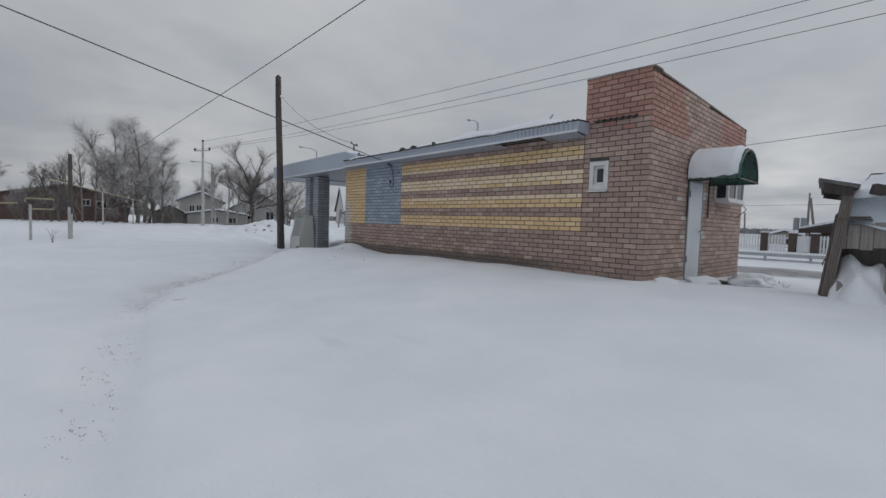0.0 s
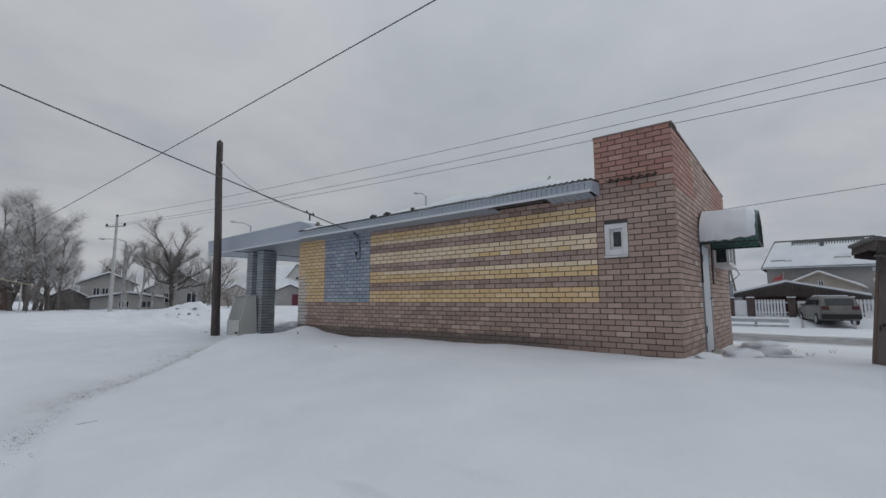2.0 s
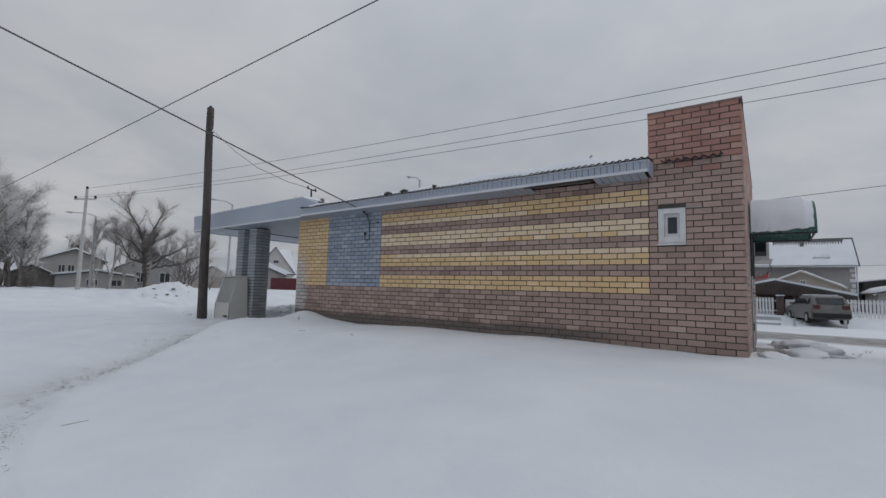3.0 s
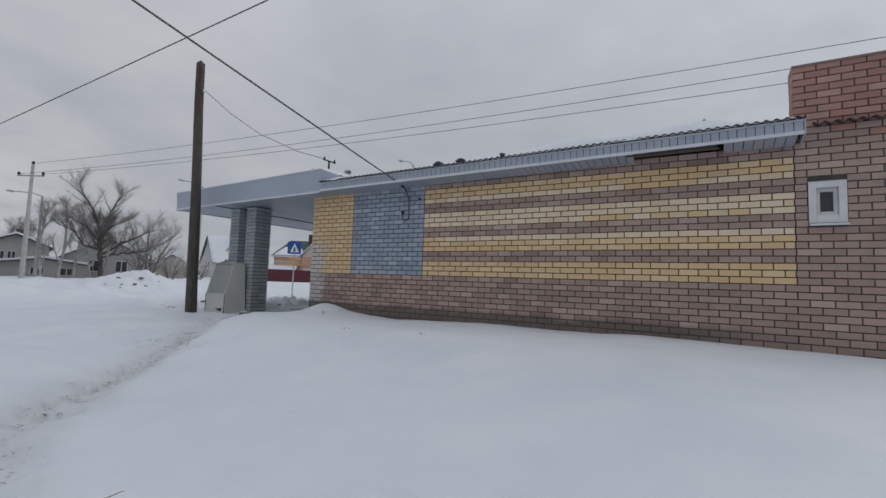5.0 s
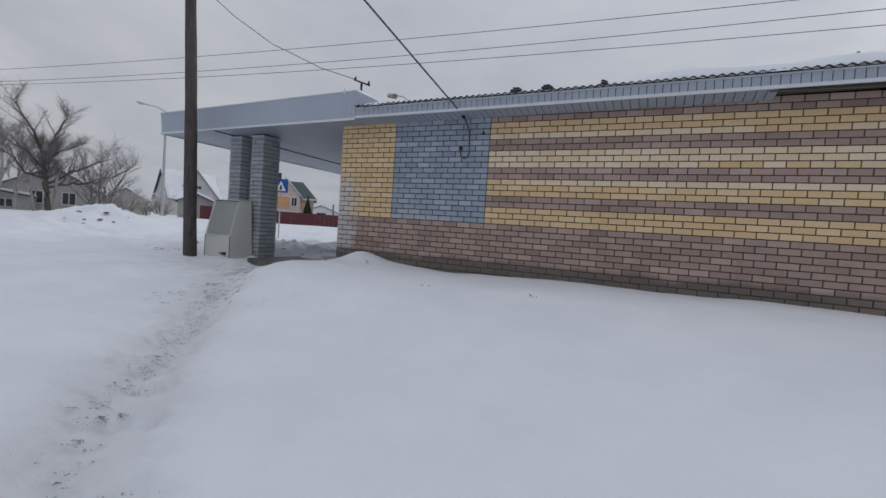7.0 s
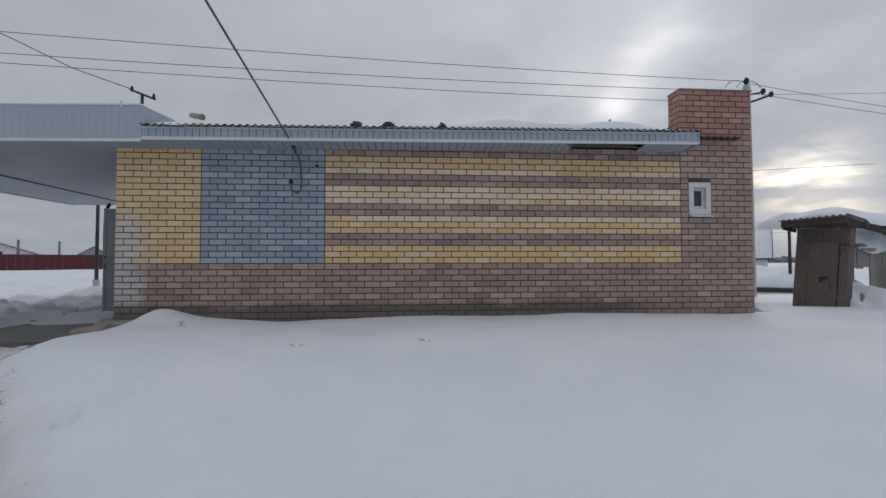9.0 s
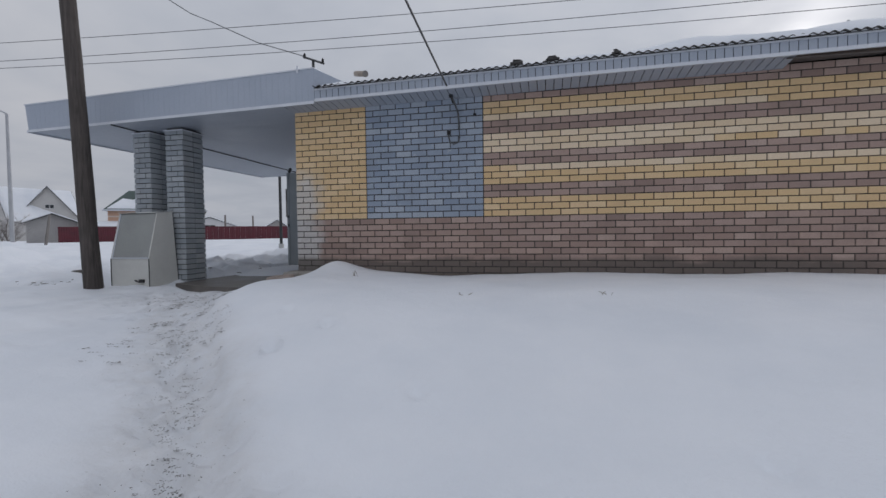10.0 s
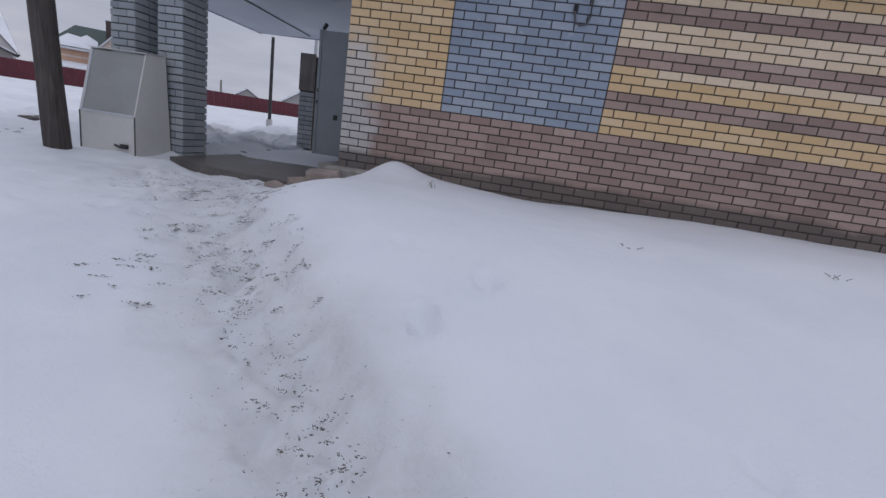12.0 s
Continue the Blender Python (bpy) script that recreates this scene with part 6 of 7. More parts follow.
def peach_house():
    """A hipped house behind the red fence, with a cross gable towards the building."""
    t = thing("house", "pale peach house with a snow-patched dark green hipped roof", "house", (-41.0, 30.9, 0), 41.9)
    W, D, E, R = 9.6, 8.0, 3.4, 5.75
    part("wall", bx(0.35, 0.35, -0.5, W - 0.35, D - 0.35, E - 0.02), ORANGE_WALL, t)
    for z in (1.75, 2.6):
        part("band", bx(0.34, 0.31, z, W - 0.34, 0.345, z + 0.14), YELLOW_WALL, t, "pale string course")

    def sheet(name, corners, mat, thick, parent, label=""):
        bm = bmesh.new()
        up = [bm.verts.new(c) for c in corners]
        dn = [bm.verts.new((c[0], c[1], c[2] - thick)) for c in corners]
        bm.faces.new(up)
        bm.faces.new(dn[::-1])
        for a in range(len(up)):
            b = (a + 1) % len(up)
            bm.faces.new((up[a], dn[a], dn[b], up[b]))
        bmesh.ops.recalc_face_normals(bm, faces=bm.faces)
        return part(name, bm, mat, parent, label)

    h = 1.9
    front = sheet("roof", [(0, 0, E), (W, 0, E), (W - h, D / 2, R), (h, D / 2, R)], GREEN_ROOF, 0.12, t)
    west = sheet("roof", [(0, D, E), (0, 0, E), (h, D / 2, R)], GREEN_ROOF, 0.12, t)
    sheet("roof", [(W, D, E), (0, D, E), (h, D / 2, R), (W - h, D / 2, R)], GREEN_ROOF, 0.12, t)
    sheet("roof", [(W, 0, E), (W, D, E), (W - h, D / 2, R)], GREEN_ROOF, 0.12, t)

    def on_front(f, u, lift=0.06):
        return (f, u * D / 2, E + (R - E) * u + lift)

    sheet("snow_patch", [on_front(0.35, 0.04), on_front(3.9, 0.04), on_front(3.8, 0.40), on_front(2.9, 0.62), on_front(2.5, 0.48), on_front(1.5, 0.55)], SNOW, 0.06, front, "snow left on the roof slope")
    sheet("snow_patch", [(0.05, D * 0.8, E + 0.12), (0.05, D * 0.15, E + 0.12), (0.9, D * 0.42, E + 1.17), (0.8, D * 0.55, E + 1.05)], SNOW, 0.06, west, "snow left on the hip")
    part("eaves_board", bx(-0.06, -0.08, E - 0.16, W + 0.06, -0.01, E + 0.02), TRIM, t, "white eaves board")
    # cross gable
    gx, gw, ga = 5.8, 1.9, 5.85
    part("gable", prism(bmesh.new(), [(gx - gw + 0.1, 0), (gx + gw - 0.1, 0), (gx + gw - 0.1, E + 0.35), (gx, ga - 0.18), (gx - gw + 0.1, E + 0.35)], -0.35, 3.0, "y"), YELLOW_WALL, t, "pale yellow cross gable")
    for z in (3.75, 4.25, 4.75):
        w = (ga - 0.2 - z) * 1.0
        part("siding_joint", bx(gx - w, -0.362, z, gx + w, -0.351, z + 0.035), BEIGE_WALL, t)
    for sgn in (-1, 1):
        e = (gx + sgn * (gw + 0.25), E + 0.05)
        rf = part("gable_roof", prism(bmesh.new(), [(gx, ga), e, (e[0], e[1] - 0.14), (gx, ga - 0.16)], -0.65, 3.2, "y"), GREEN_ROOF, t)
        part("verge_board", prism(bmesh.new(), [(gx, ga + 0.03), (e[0], e[1] + 0.03), (e[0], e[1] - 0.15), (gx, ga - 0.17)], -0.70, -0.651, "y"), TRIM, rf, "white verge board")
    part("lower_wall", bx(gx - gw + 0.09, -0.36, 0, gx + gw - 0.09, -0.351, 1.7), SIGN_WHITE, t)
    part("orange_field", bx(gx - gw + 0.09, -0.37, 1.9, gx + 0.55, -0.351, 3.35), ORANGE_WALL, t)
    win = part("window", bx(gx + 0.72, -0.39, 2.3, gx + 1.45, -0.351, 3.45), PVC, t)
    part("pane", bx(gx + 0.79, -0.40, 2.37, gx + 1.05, -0.391, 3.38), GLASS, win)
    part("pane", bx(gx + 1.11, -0.40, 2.37, gx + 1.38, -0.391, 3.38), GLASS, win)
    part("chimney", bx(4.45, 1.8, 4.4, 5.05, 2.4, 6.5), FENCE_POST, t, "dark brick chimney")
    part("chimney_cap", bx(4.38, 1.73, 6.501, 5.12, 2.47, 6.60), SNOW, t, "snow-capped chimney top")
    # low lean-to in front
    part("lean_to_wall", bx(-0.4, -2.2, -0.4, 3.2, 0.30, 1.35), OLD_WOOD, t)
    part("lean_to_roof", prism(bmesh.new(), [(-2.5, 1.40), (0.34, 2.0), (0.34, 2.2), (-2.5, 1.62)], -0.6, 3.4, "x"), SNOW, t, "snow-covered lean-to roof")


peach_house()
# beyond the road, past the end wall
big = house("house", "large grey house with a broad snowy metal roof", 14.8, 45.5, 0, 0.1, 0.1, 0.3, 0.4, GREY_WALL, DARK_ROOF, (), None, 0.0)


def wide_house():
    """A house whose long roof slope faces the road."""
    for o in list(big.children_recursive):
        bpy.data.objects.remove(o)
    X0, X1, Y0, Y1, E, R, HIP = -5.7, 2.9, 0, 7.0, 4.15, 6.95, 1.1
    part("wall", bx(X0 + 0.4, Y0 + 0.5, -0.5, X1 - 0.3, Y1, E - 0.1), GREY_WALL, big)
    part("gable", prism(bmesh.new(), [(Y0 + 0.5, E - 0.1), (Y1, E - 0.1), ((Y0 + Y1) / 2 + 0.2, R - 0.3)], X1 - 0.6, X1 - 0.3, "x"), GREY_WALL, big)
    m = (Y0 + Y1) / 2

    def sheet(corners, name="roof"):
        bm = bmesh.new()
        up = [bm.verts.new(c) for c in corners]
        dn = [bm.verts.new((c[0], c[1], c[2] - 0.10)) for c in corners]
        bm.faces.new(up)
        bm.faces.new(dn[::-1])
        for a in range(len(up)):
            b = (a + 1) % len(up)
            bm.faces.new((up[a], dn[a], dn[b], up[b]))
        bmesh.ops.recalc_face_normals(bm, faces=bm.faces)
        return part(name, bm, DARK_ROOF, big)
    rf = sheet([(X0, Y0 - 0.1, E - 0.1), (X1, Y0 - 0.1, E - 0.1), (X1, m, R), (X0 + HIP, m, R)])
    sheet([(X0, Y1 + 0.2, E - 0.1), (X0 + HIP, m + 0.01, R), (X1, m + 0.01, R), (X1, Y1 + 0.2, E - 0.1)])
    sheet([(X0 - 0.01, Y0 - 0.1, E - 0.1), (X0 + HIP - 0.01, m, R), (X0 - 0.01, Y1 + 0.2, E - 0.1)])
    bm = bmesh.new()
    rnd = random.Random(6)
    n, rows = 150, []
    for i in range(n + 1):
        a = i / n
        topf = 0.93
        if 0.18 < a < 0.92:
            topf = 0.86 if i % 4 < 2 else 0.78 - 0.03 * rnd.random()
        if 0.48 < a < 0.53:
            topf = 0.70
        row = []
        for k in range(13):
            f = 0.02 + (topf - 0.02) * k / 12
            bare = (0.62 < a < 0.78 and 4 <= k <= 4) or (0.05 < a < 0.26 and k == 3)
            up = 0.10 * min(1, 5 * min(k / 12 + 0.12, 1 - k / 12)) * (0.9 + 0.5 * noise.noise((a * 9, f * 3, 2)))
            x0 = X0 + HIP * f
            row.append(bm.verts.new((x0 + 0.12 + (X1 - x0 - 0.24) * a, Y0 - 0.1 + (m - Y0 + 0.1) * f, E - 0.1 + (R - E + 0.1) * f + (-0.04 if bare else 0.03 + up))))
        rows.append(row)
    for a, b in zip(rows, rows[1:]):
        for k in range(12):
            bm.faces.new((a[k], b[k], b[k + 1], a[k + 1]))
    for i in range(n):
        a, b = rows[i][0], rows[i + 1][0]
        c, d = bm.verts.new(b.co - Vector((0, 0, 0.10))), bm.verts.new(a.co - Vector((0, 0, 0.10)))
        bm.faces.new((a, d, c, b))
    part("snow_cover", bm, SNOW, rf, "ragged snow on the roof slope")
    for k in range(8):
        part("quoin", bx(X1 - 0.55 - 0.12 * (k % 2), Y0 + 0.46, 0.3 + k * 0.46, X1 - 0.28, Y0 + 0.499, 0.62 + k * 0.46), PVC, big)
    for x in (-1.2,):
        w = part("window", bx(x - 0.6, Y0 + 0.45, 1.9, x + 0.6, Y0 + 0.497, 3.1), PVC, big)
        part("pane", bx(x - 0.52, Y0 + 0.43, 1.98, x - 0.03, Y0 + 0.449, 3.02), GLASS, w)
        part("pane", bx(x + 0.03, Y0 + 0.43, 1.98, x + 0.52, Y0 + 0.449, 3.02), GLASS, w)
    part("porch_gable", prism(bmesh.new(), [(-5.3, 1.9), (-3.4, 1.9), (-3.4, 2.7), (-4.6, 3.3)], -0.5, 0.3, "y"), PINK_WALL, big, "dull pale red porch gable")
    part("downpipe", tb([(X1 - 0.2, Y0 + 0.3, E - 0.2), (X1 - 0.2, Y0 + 0.35, 0.2)], 0.06, 6), TRIM, big)
    part("eave_gutter", tb([(X0, Y0 - 0.14, E - 0.16), (X1, Y0 - 0.14, E - 0.16)], 0.06, 6), TRIM, big)


wide_house()
house("garage", "beige gabled garage with a snowy roof", 13.2, 38.0, 0, 4.9, 6, 1.95, 3.1, BEIGE_WALL, BEIGE_WALL, [(0.1, 2.1, 0.25, 0.35)], None, 0.14)
house("outbuilding", "low snowy outbuildings behind the fence", 21.5, 40.5, 0, 7.0, 6, 1.6, 2.4, GREY_WALL, DARK_ROOF, [(-1.5, 0.4, 1.0, 0.9), (1.0, 0.4, 1.0, 0.9)], None, 0.3)
house("outbuilding", "dark long outbuilding with a snowy roof", 24.0, 47.0, 0, 12.0, 6, 2.6, 3.4, DARK_ROOF, DARK_ROOF, (), None, 0.1)
house("cottage", "far low cottage under snow beyond the fence", 4.6, 46.0, 5, 3.4, 5, 0.7, 1.25, BEIGE_WALL, DARK_ROOF, [(0.5, 0.1, 0.7, 0.45)], None, 0.25)
house("cottage", "snowy-roofed cottage seen past the shed", 33.0, 26.0, 50, 7.0, 10, 1.5, 4.0, WHITE_WALL, DARK_ROOF, (), None, 0.35)
house("outbuilding", "low outbuilding with a snow-laden roof past the shed", 25.5, 15.6, 50, 4.0, 6, 0.25, 0.95, GREY_WALL, DARK_ROOF, (), None, 0.35)


def carport():
    t = thing("carport", "open dark timber carport with a snowy gabled roof", "carport", (11.4, 28.0, gz(11.4, 28)))
    z = t.matrix_world.translation.z
    L, RGT, APEX = (-2.9, 1.05 - z), (3.9, 0.85 - z), (0, 1.75 - z)
    for a, b in ((L, APEX), (APEX, RGT)):
        rf = part("roof", prism(bmesh.new(), [a, b, (b[0], b[1] + 0.10), (a[0], a[1] + 0.10)], 0, 5.0, "y"), DARK_ROOF, t)
        part("snow_cover", prism(bmesh.new(), [(a[0], a[1] + 0.105), (b[0], b[1] + 0.105), (b[0], b[1] + 0.25), (a[0], a[1] + 0.22)], 0.02, 4.9, "y"), SNOW, rf, "snow on the roof slope")
    part("gable_board", prism(bmesh.new(), [L, APEX, RGT, (RGT[0], RGT[1] - 0.16), (0, 0.95 - z), (L[0], L[1] - 0.16)], -0.06, -0.003, "y"), DARK_BEAM, t)
    for x in (-2.4, 0.9, 3.4):
        part("post", bx(x, 0.1, -0.3, x + 0.16, 0.26, 1.1 - z), BARN_WALL, t)
    part("back_wall", bx(-2.7, 4.7, -0.3, 3.6, 4.8, 1.2 - z), BARN_WALL, t)


carport()


def picket_fence():
    Y = 27.0
    z0 = gz(10, Y)
    picket = mesh_of(box(bmesh.new(), 0, 0, 0, 0.105, 0.025, 1.02, 0.008), "picket")
    picket.materials.append(FENCE_WHITE)
    for x0, x1 in ((2.0, 4.2), (4.6, 6.7), (7.1, 8.2), (9.7, 11.4), (14.5, 17.2), (17.6, 20.2), (20.6, 23.2)):
        t = thing("picket_fence", "white picket fence section between dark posts", "fence", (x0, Y, z0 + 0.02), 0, "fence sections")
        n = int((x1 - x0) / 0.16)
        for k in range(n):
            p = part("picket", picket, None, t)
            p.location = (0.02 + k * 0.16, 0, 0)
        for z in (0.2, 0.8):
            part("rail", bx(0, 0.026, z, x1 - x0, 0.06, z + 0.07), FENCE_WHITE, t)
    for x in (4.2, 6.72, 8.2, 9.3, 11.4, 14.08, 17.2, 20.2, 23.2):
        t = thing("fence_post", "dark brick fence post with a snow cap", "post", (x, Y - 0.1, z0), 0, "fence posts")
        part("shaft", bx(0, 0, -0.3, 0.38, 0.38, 1.16), FENCE_POST, t)
        part("cap", bx(-0.03, -0.03, 1.161, 0.41, 0.41, 1.22, 0.01), SNOW, t, "snow-covered cap")
    t = thing("garden_gate", "white garden gate in the picket fence", "gate", (8.62, Y, z0 + 0.02))
    part("gate_leaf", bx(0, 0, 0, 0.66, 0.04, 0.98), FENCE_WHITE, t)
    t = thing("carport_gate", "wide white gate panel under the carport", "gate", (11.85, Y + 0.2, z0))
    part("gate_leaf", bx(0, 0, 0, 2.2, 0.04, 0.95), FENCE_WHITE, t)
    # crash barrier along the road
    t = thing("crash_barrier", "low galvanised crash barrier half buried in snow", "barrier", (0, 21.9, gz(9, 21.9)))
    for k in range(10):
        part("post", bx(-2 + k * 2.0, 0, -0.3, -1.88 + k * 2.0, 0.08, 0.42), RAIL_METAL, t)
    part("beam", bx(-2.2, -0.05, 0.26, 11.5, -0.005, 0.44, 0.02), RAIL_METAL, t)
    part("beam", bx(-2.2, -0.04, 0.02, 11.5, -0.005, 0.12, 0.01), RAIL_METAL, t)
    t = thing("flag", "small faded red flag on a thin pole", "flag", (10.75, 33.0, gz(10.75, 33) + 0.55))
    part("pole", tb([(0, 0, -0.6), (0.4, 0, 2.5)], 0.02, 6), RAIL_METAL, t)
    bm = bmesh.new()
    prism(bm, [(0.3, 1.95), (0.38, 2.4), (0.12, 2.1), (-0.2, 1.98), (-0.24, 1.88), (0.1, 1.95)], 0, 0.02)
    part("cloth", bm, FLAG_RED, t)
    for x, y, h, r in ((4.4, 33.0, 2.6, 0.07),):
        t = thing("timber_post", "slim wooden pole behind the fence", "pole", (x, y, gz(x, y)), 0, "poles behind the fence")
        part("post", tb([(0, 0, -0.3), (-0.12, 0, h)], [r, r * 0.8], 6), OLD_WOOD, t)
    t = thing("barrel_pair", "two grey barrels on a snowy heap", "barrels", (6.9, 37.0, 1.62))
    for x in (0, 0.46):
        part("barrel", tb([(x, 0, -0.5), (x, 0, 0.5)], 0.20, 10), GREY_STEEL, t)


picket_fence()


def parked_car(x, y, rz):
    t = thing("parked_car", "dirty grey hatchback parked before the gate", "car", (x, y, gz(x, y) - 0.02), rz)
    # length along local x, nose at +x
    L, Wd = 4.1, 1.7
    side = [(-2.05, 0.35), (-2.05, 0.75), (-1.98, 1.0), (-1.75, 1.42), (-1.3, 1.52), (0.2, 1.50), (1.0, 1.02), (1.85, 0.85), (2.05, 0.62), (2.05, 0.35), (1.75, 0.24), (-1.75, 0.24)]
    bm = bmesh.new()
    prism(bm, side, -Wd / 2, Wd / 2, "y")
    for v in bm.verts:
        if v.co.z > 0.95:
            v.co.y *= 1 - 0.22 * (v.co.z - 0.95) / 0.57
    bmesh.ops.bevel(bm, geom=list(bm.edges), offset=0.05, segments=2, affect="EDGES")
    body = part("body", bm, CAR_PAINT, t)
    part("rear_window", box(bmesh.new(), -0.012, -0.58, -0.18, 0.012, 0.58, 0.18, m=pose(-1.895, 0, 1.22, 0, 28, 0)), GLASS, t)
    part("windscreen", box(bmesh.new(), -0.012, -0.60, -0.36, 0.012, 0.60, 0.36, m=pose(0.63, 0, 1.27, 0, -58, 0)), GLASS, t)
    for s in (-1, 1):
        yy = s * 0.79
        bm = bmesh.new()
        prism(bm, [(-1.55, 1.05), (-1.42, 1.38), (0.12, 1.38), (0.72, 1.05)], -0.012, 0.012, "y")
        bmesh.ops.transform(bm, verts=bm.verts, matrix=Matrix.Translation((0, yy, 0)) @ Matrix.Rotation(radians(s * 17), 4, "X") @ Matrix.Translation((0, 0, 0)))
        part("side_window", box(bmesh.new(), -1.5, -0.012, -0.14, 0.45, 0.012, 0.14, m=pose(0, s * 0.805, 1.2, s * 19, 0, 0)), GLASS, t)
        bm.free()
        part("mirror", box(bmesh.new(), -0.08, -0.09, -0.06, 0.08, 0.09, 0.06, 0.02, pose(0.62, s * 0.95, 1.05)), CAR_PAINT, t)
        part("rear_lamp", bx(-2.075, s * 0.62 - 0.14, 0.82, -2.0, s * 0.62 + 0.14, 1.0, 0.01), RED_LAMP, t, "red rear lamp")
        for xx in (-1.3, 1.3):
            wh = part("wheel", tb([(xx, s * 0.66, 0.31), (xx, s * 0.87, 0.31)], 0.31, 18), RUBBER, t)
            part("rim", tb([(xx, s * 0.871, 0.31), (xx, s * 0.882, 0.31)], 0.19, 14), GREY_STEEL, wh)
    part("bumper", bx(-2.12, -0.80, 0.34, -2.0, 0.80, 0.58, 0.03), RUBBER, t)
    part("roof_snow", bx(-1.35, -0.55, 1.505, 0.2, 0.55, 1.56, 0.02), SNOW, t, "snow on the car roof")


parked_car(13.15, 24.9, 104)


# ---- poles, lamps, signs and pipes beyond ----
def street_lamp(x, y, top_z, arm, label, mat=RAIL_METAL):
    z = gz(x, y)
    t = thing("street_lamp", label, "street lamp", (x, y, z), 0, "street lamps")
    part("pole", tb([(0, 0, -0.3), (0, 0, top_z - z)], [0.10, 0.06], 8), mat, t)
    a = Vector(arm)
    part("arm", tb([(0, 0, top_z - z), tuple(Vector((0, 0, top_z - z + 0.12)) + a * 0.3), tuple(Vector((0, 0, top_z - z)) + a * 0.9)], 0.035, 6), mat, t)
    e = Vector((0, 0, top_z - z)) + a
    part("lamp_head", tube(bmesh.new(), [Vector((0, 0, top_z - z)) + a * 0.8, e], [0.09, 0.05], 6), mat, t)
    return t


def far_poles():
    t = thing("power_mast", "pale concrete power mast with a crossarm by the road", "mast", (-26.5, 2.3, gz(-26.5, 2.3)))
    z = t.matrix_world.translation.z
    part("post", tb([(0, 0, -0.3), (0, 0, 6.8 - z)], [0.14, 0.08], 8), CONC_POST, t)
    part("crossarm", tb([(-0.75, -0.45, 6.1 - z), (0.7, 0.35, 6.1 - z)], 0.05, 6), CONC_POST, t)
    for x, y, zz in ((-0.7, -0.4, 6.12), (0.7, 0.3, 6.12), (0, 0, 6.78)):
        part("insulator", tb([(x, y, zz - z), (x, y, zz + 0.1 - z), (x, y, zz + 0.2 - z)], [0.05, 0.09, 0.05], 8), RUBBER, t)
    street_lamp(-31.5, 4.4, 5.6, (-0.7, -1.7, 0.15), "thin grey street lamp by the road")
    street_lamp(-21.3, 9.7, 6.5, (-0.9, -1.2, 0.35), "tall grey street lamp with a curved arm")
    street_lamp(-7.4, 14.6, 7.75, (-1.35, 0.3, 0.5), "tall street lamp behind the building")
    for x, y, h, r, mat, lean, lab in ((-7.4, 11.0, 3.4, 0.07, BLACK_STEEL, 0.0, "thin dark steel post on a concrete stub"), (-40.0, 48.0, 3.3, 0.14, OLD_WOOD, 0, "slim far wooden utility pole"), (-37.0, 50.0, 3.2, 0.14, OLD_WOOD, 0, "slim far wooden utility pole"),
                                      (-26.0, 14.5, 1.9, 0.08, OLD_WOOD, 0.2, "leaning wooden post in the snow"), (-25.5, 6.0, 2.2, 0.08, OLD_WOOD, 0.15, "leaning wooden post in the snow"), (24.5, 14.5, 3.6, 0.08, BLACK_STEEL, 0, "thin dark pole past the shed")):
        t = thing("post", lab, "post", (x, y, gz(x, y)))
        part("shaft", tb([(0, 0, -0.3), (lean, lean, h)], [r, r * 0.85], 8), mat, t)
        if mat is BLACK_STEEL and x < 0:
            part("stub", bx(-0.09, -0.09, -0.3, 0.09, 0.09, 0.42, 0.02), CONC_POST, t, "pale concrete stub")
    # crossing sign
    x, y = -9.9, 8.0
    z = gz(x, y)
    s = thing("crossing_sign", "blue and white pedestrian crossing sign on a post", "road sign", (x, y, z), 46)
    part("post", tb([(0, 0, -0.3), (0, 0, 2.4 - z)], 0.03, 8), RAIL_METAL, s)
    plate = part("plate", bx(-0.31, -0.05, 1.78 - z, 0.31, -0.032, 2.40 - z, 0.004), SIGN_BLUE, s, "blue sign plate")
    part("triangle", prism(bmesh.new(), [(-0.22, 1.86 - z), (0.22, 1.86 - z), (0, 2.31 - z)], -0.056, -0.0505), SIGN_WHITE, plate, "white triangle")
    part("symbol", prism(bmesh.new(), [(-0.07, 1.90 - z), (0.05, 1.90 - z), (0.03, 2.10 - z), (-0.02, 2.14 - z)], -0.061, -0.0565), BLACK_STEEL, plate, "plain dark symbol")
    p2 = part("second_plate", bx(-0.34, -0.03, 1.78 - z, 0.26, 0.0 - 0.012, 2.38 - z), BLACK_STEEL, s, "dark back of the second plate")
    for k, (a, b) in enumerate(((1.46, 1.60), (1.20, 1.34))):
        part("notice", bx(-0.3, -0.045, a - z, 0.34, -0.031, b - z), SIGN_ORANGE, s, "small orange notice board")
    # gas pipe over posts
    t = thing("gas_pipe", "yellow gas pipe carried over the path on posts", "pipe")
    part("pipe", tb([(-8.05, -8.42, 1.10), (-8.05, -8.38, 1.22), (-8.05, -7.62, 1.22), (-8.05, -7.62, 0.84), (-8.05, -8.35, 0.84)], 0.03, 6), GAS_YELLOW, t)
    part("pipe", tb([(-8.1, -8.6, 1.03), (-8.1, -9.4, 1.0), (-8.4, -10.5, 1.0)], 0.03, 6), GAS_YELLOW, t)
    part("pipe", tb([(-17.6, -7.45, 2.47), (-24.0, -4.55, 2.18), (-30.0, -1.82, 1.9), (-35.0, 0.4, 1.7)], 0.032, 6), GAS_YELLOW, t, "long high yellow pipe run")
    for x, y, h in ((-8.05, -8.27, 1.0), (-24.0, -4.55, 2.15), (-29.5, -2.05, 1.9)):
        part("support", tb([(x, y, gz(x, y) - 0.3), (x, y, h)], 0.042, 8), CONC_POST, t, "pale concrete post")
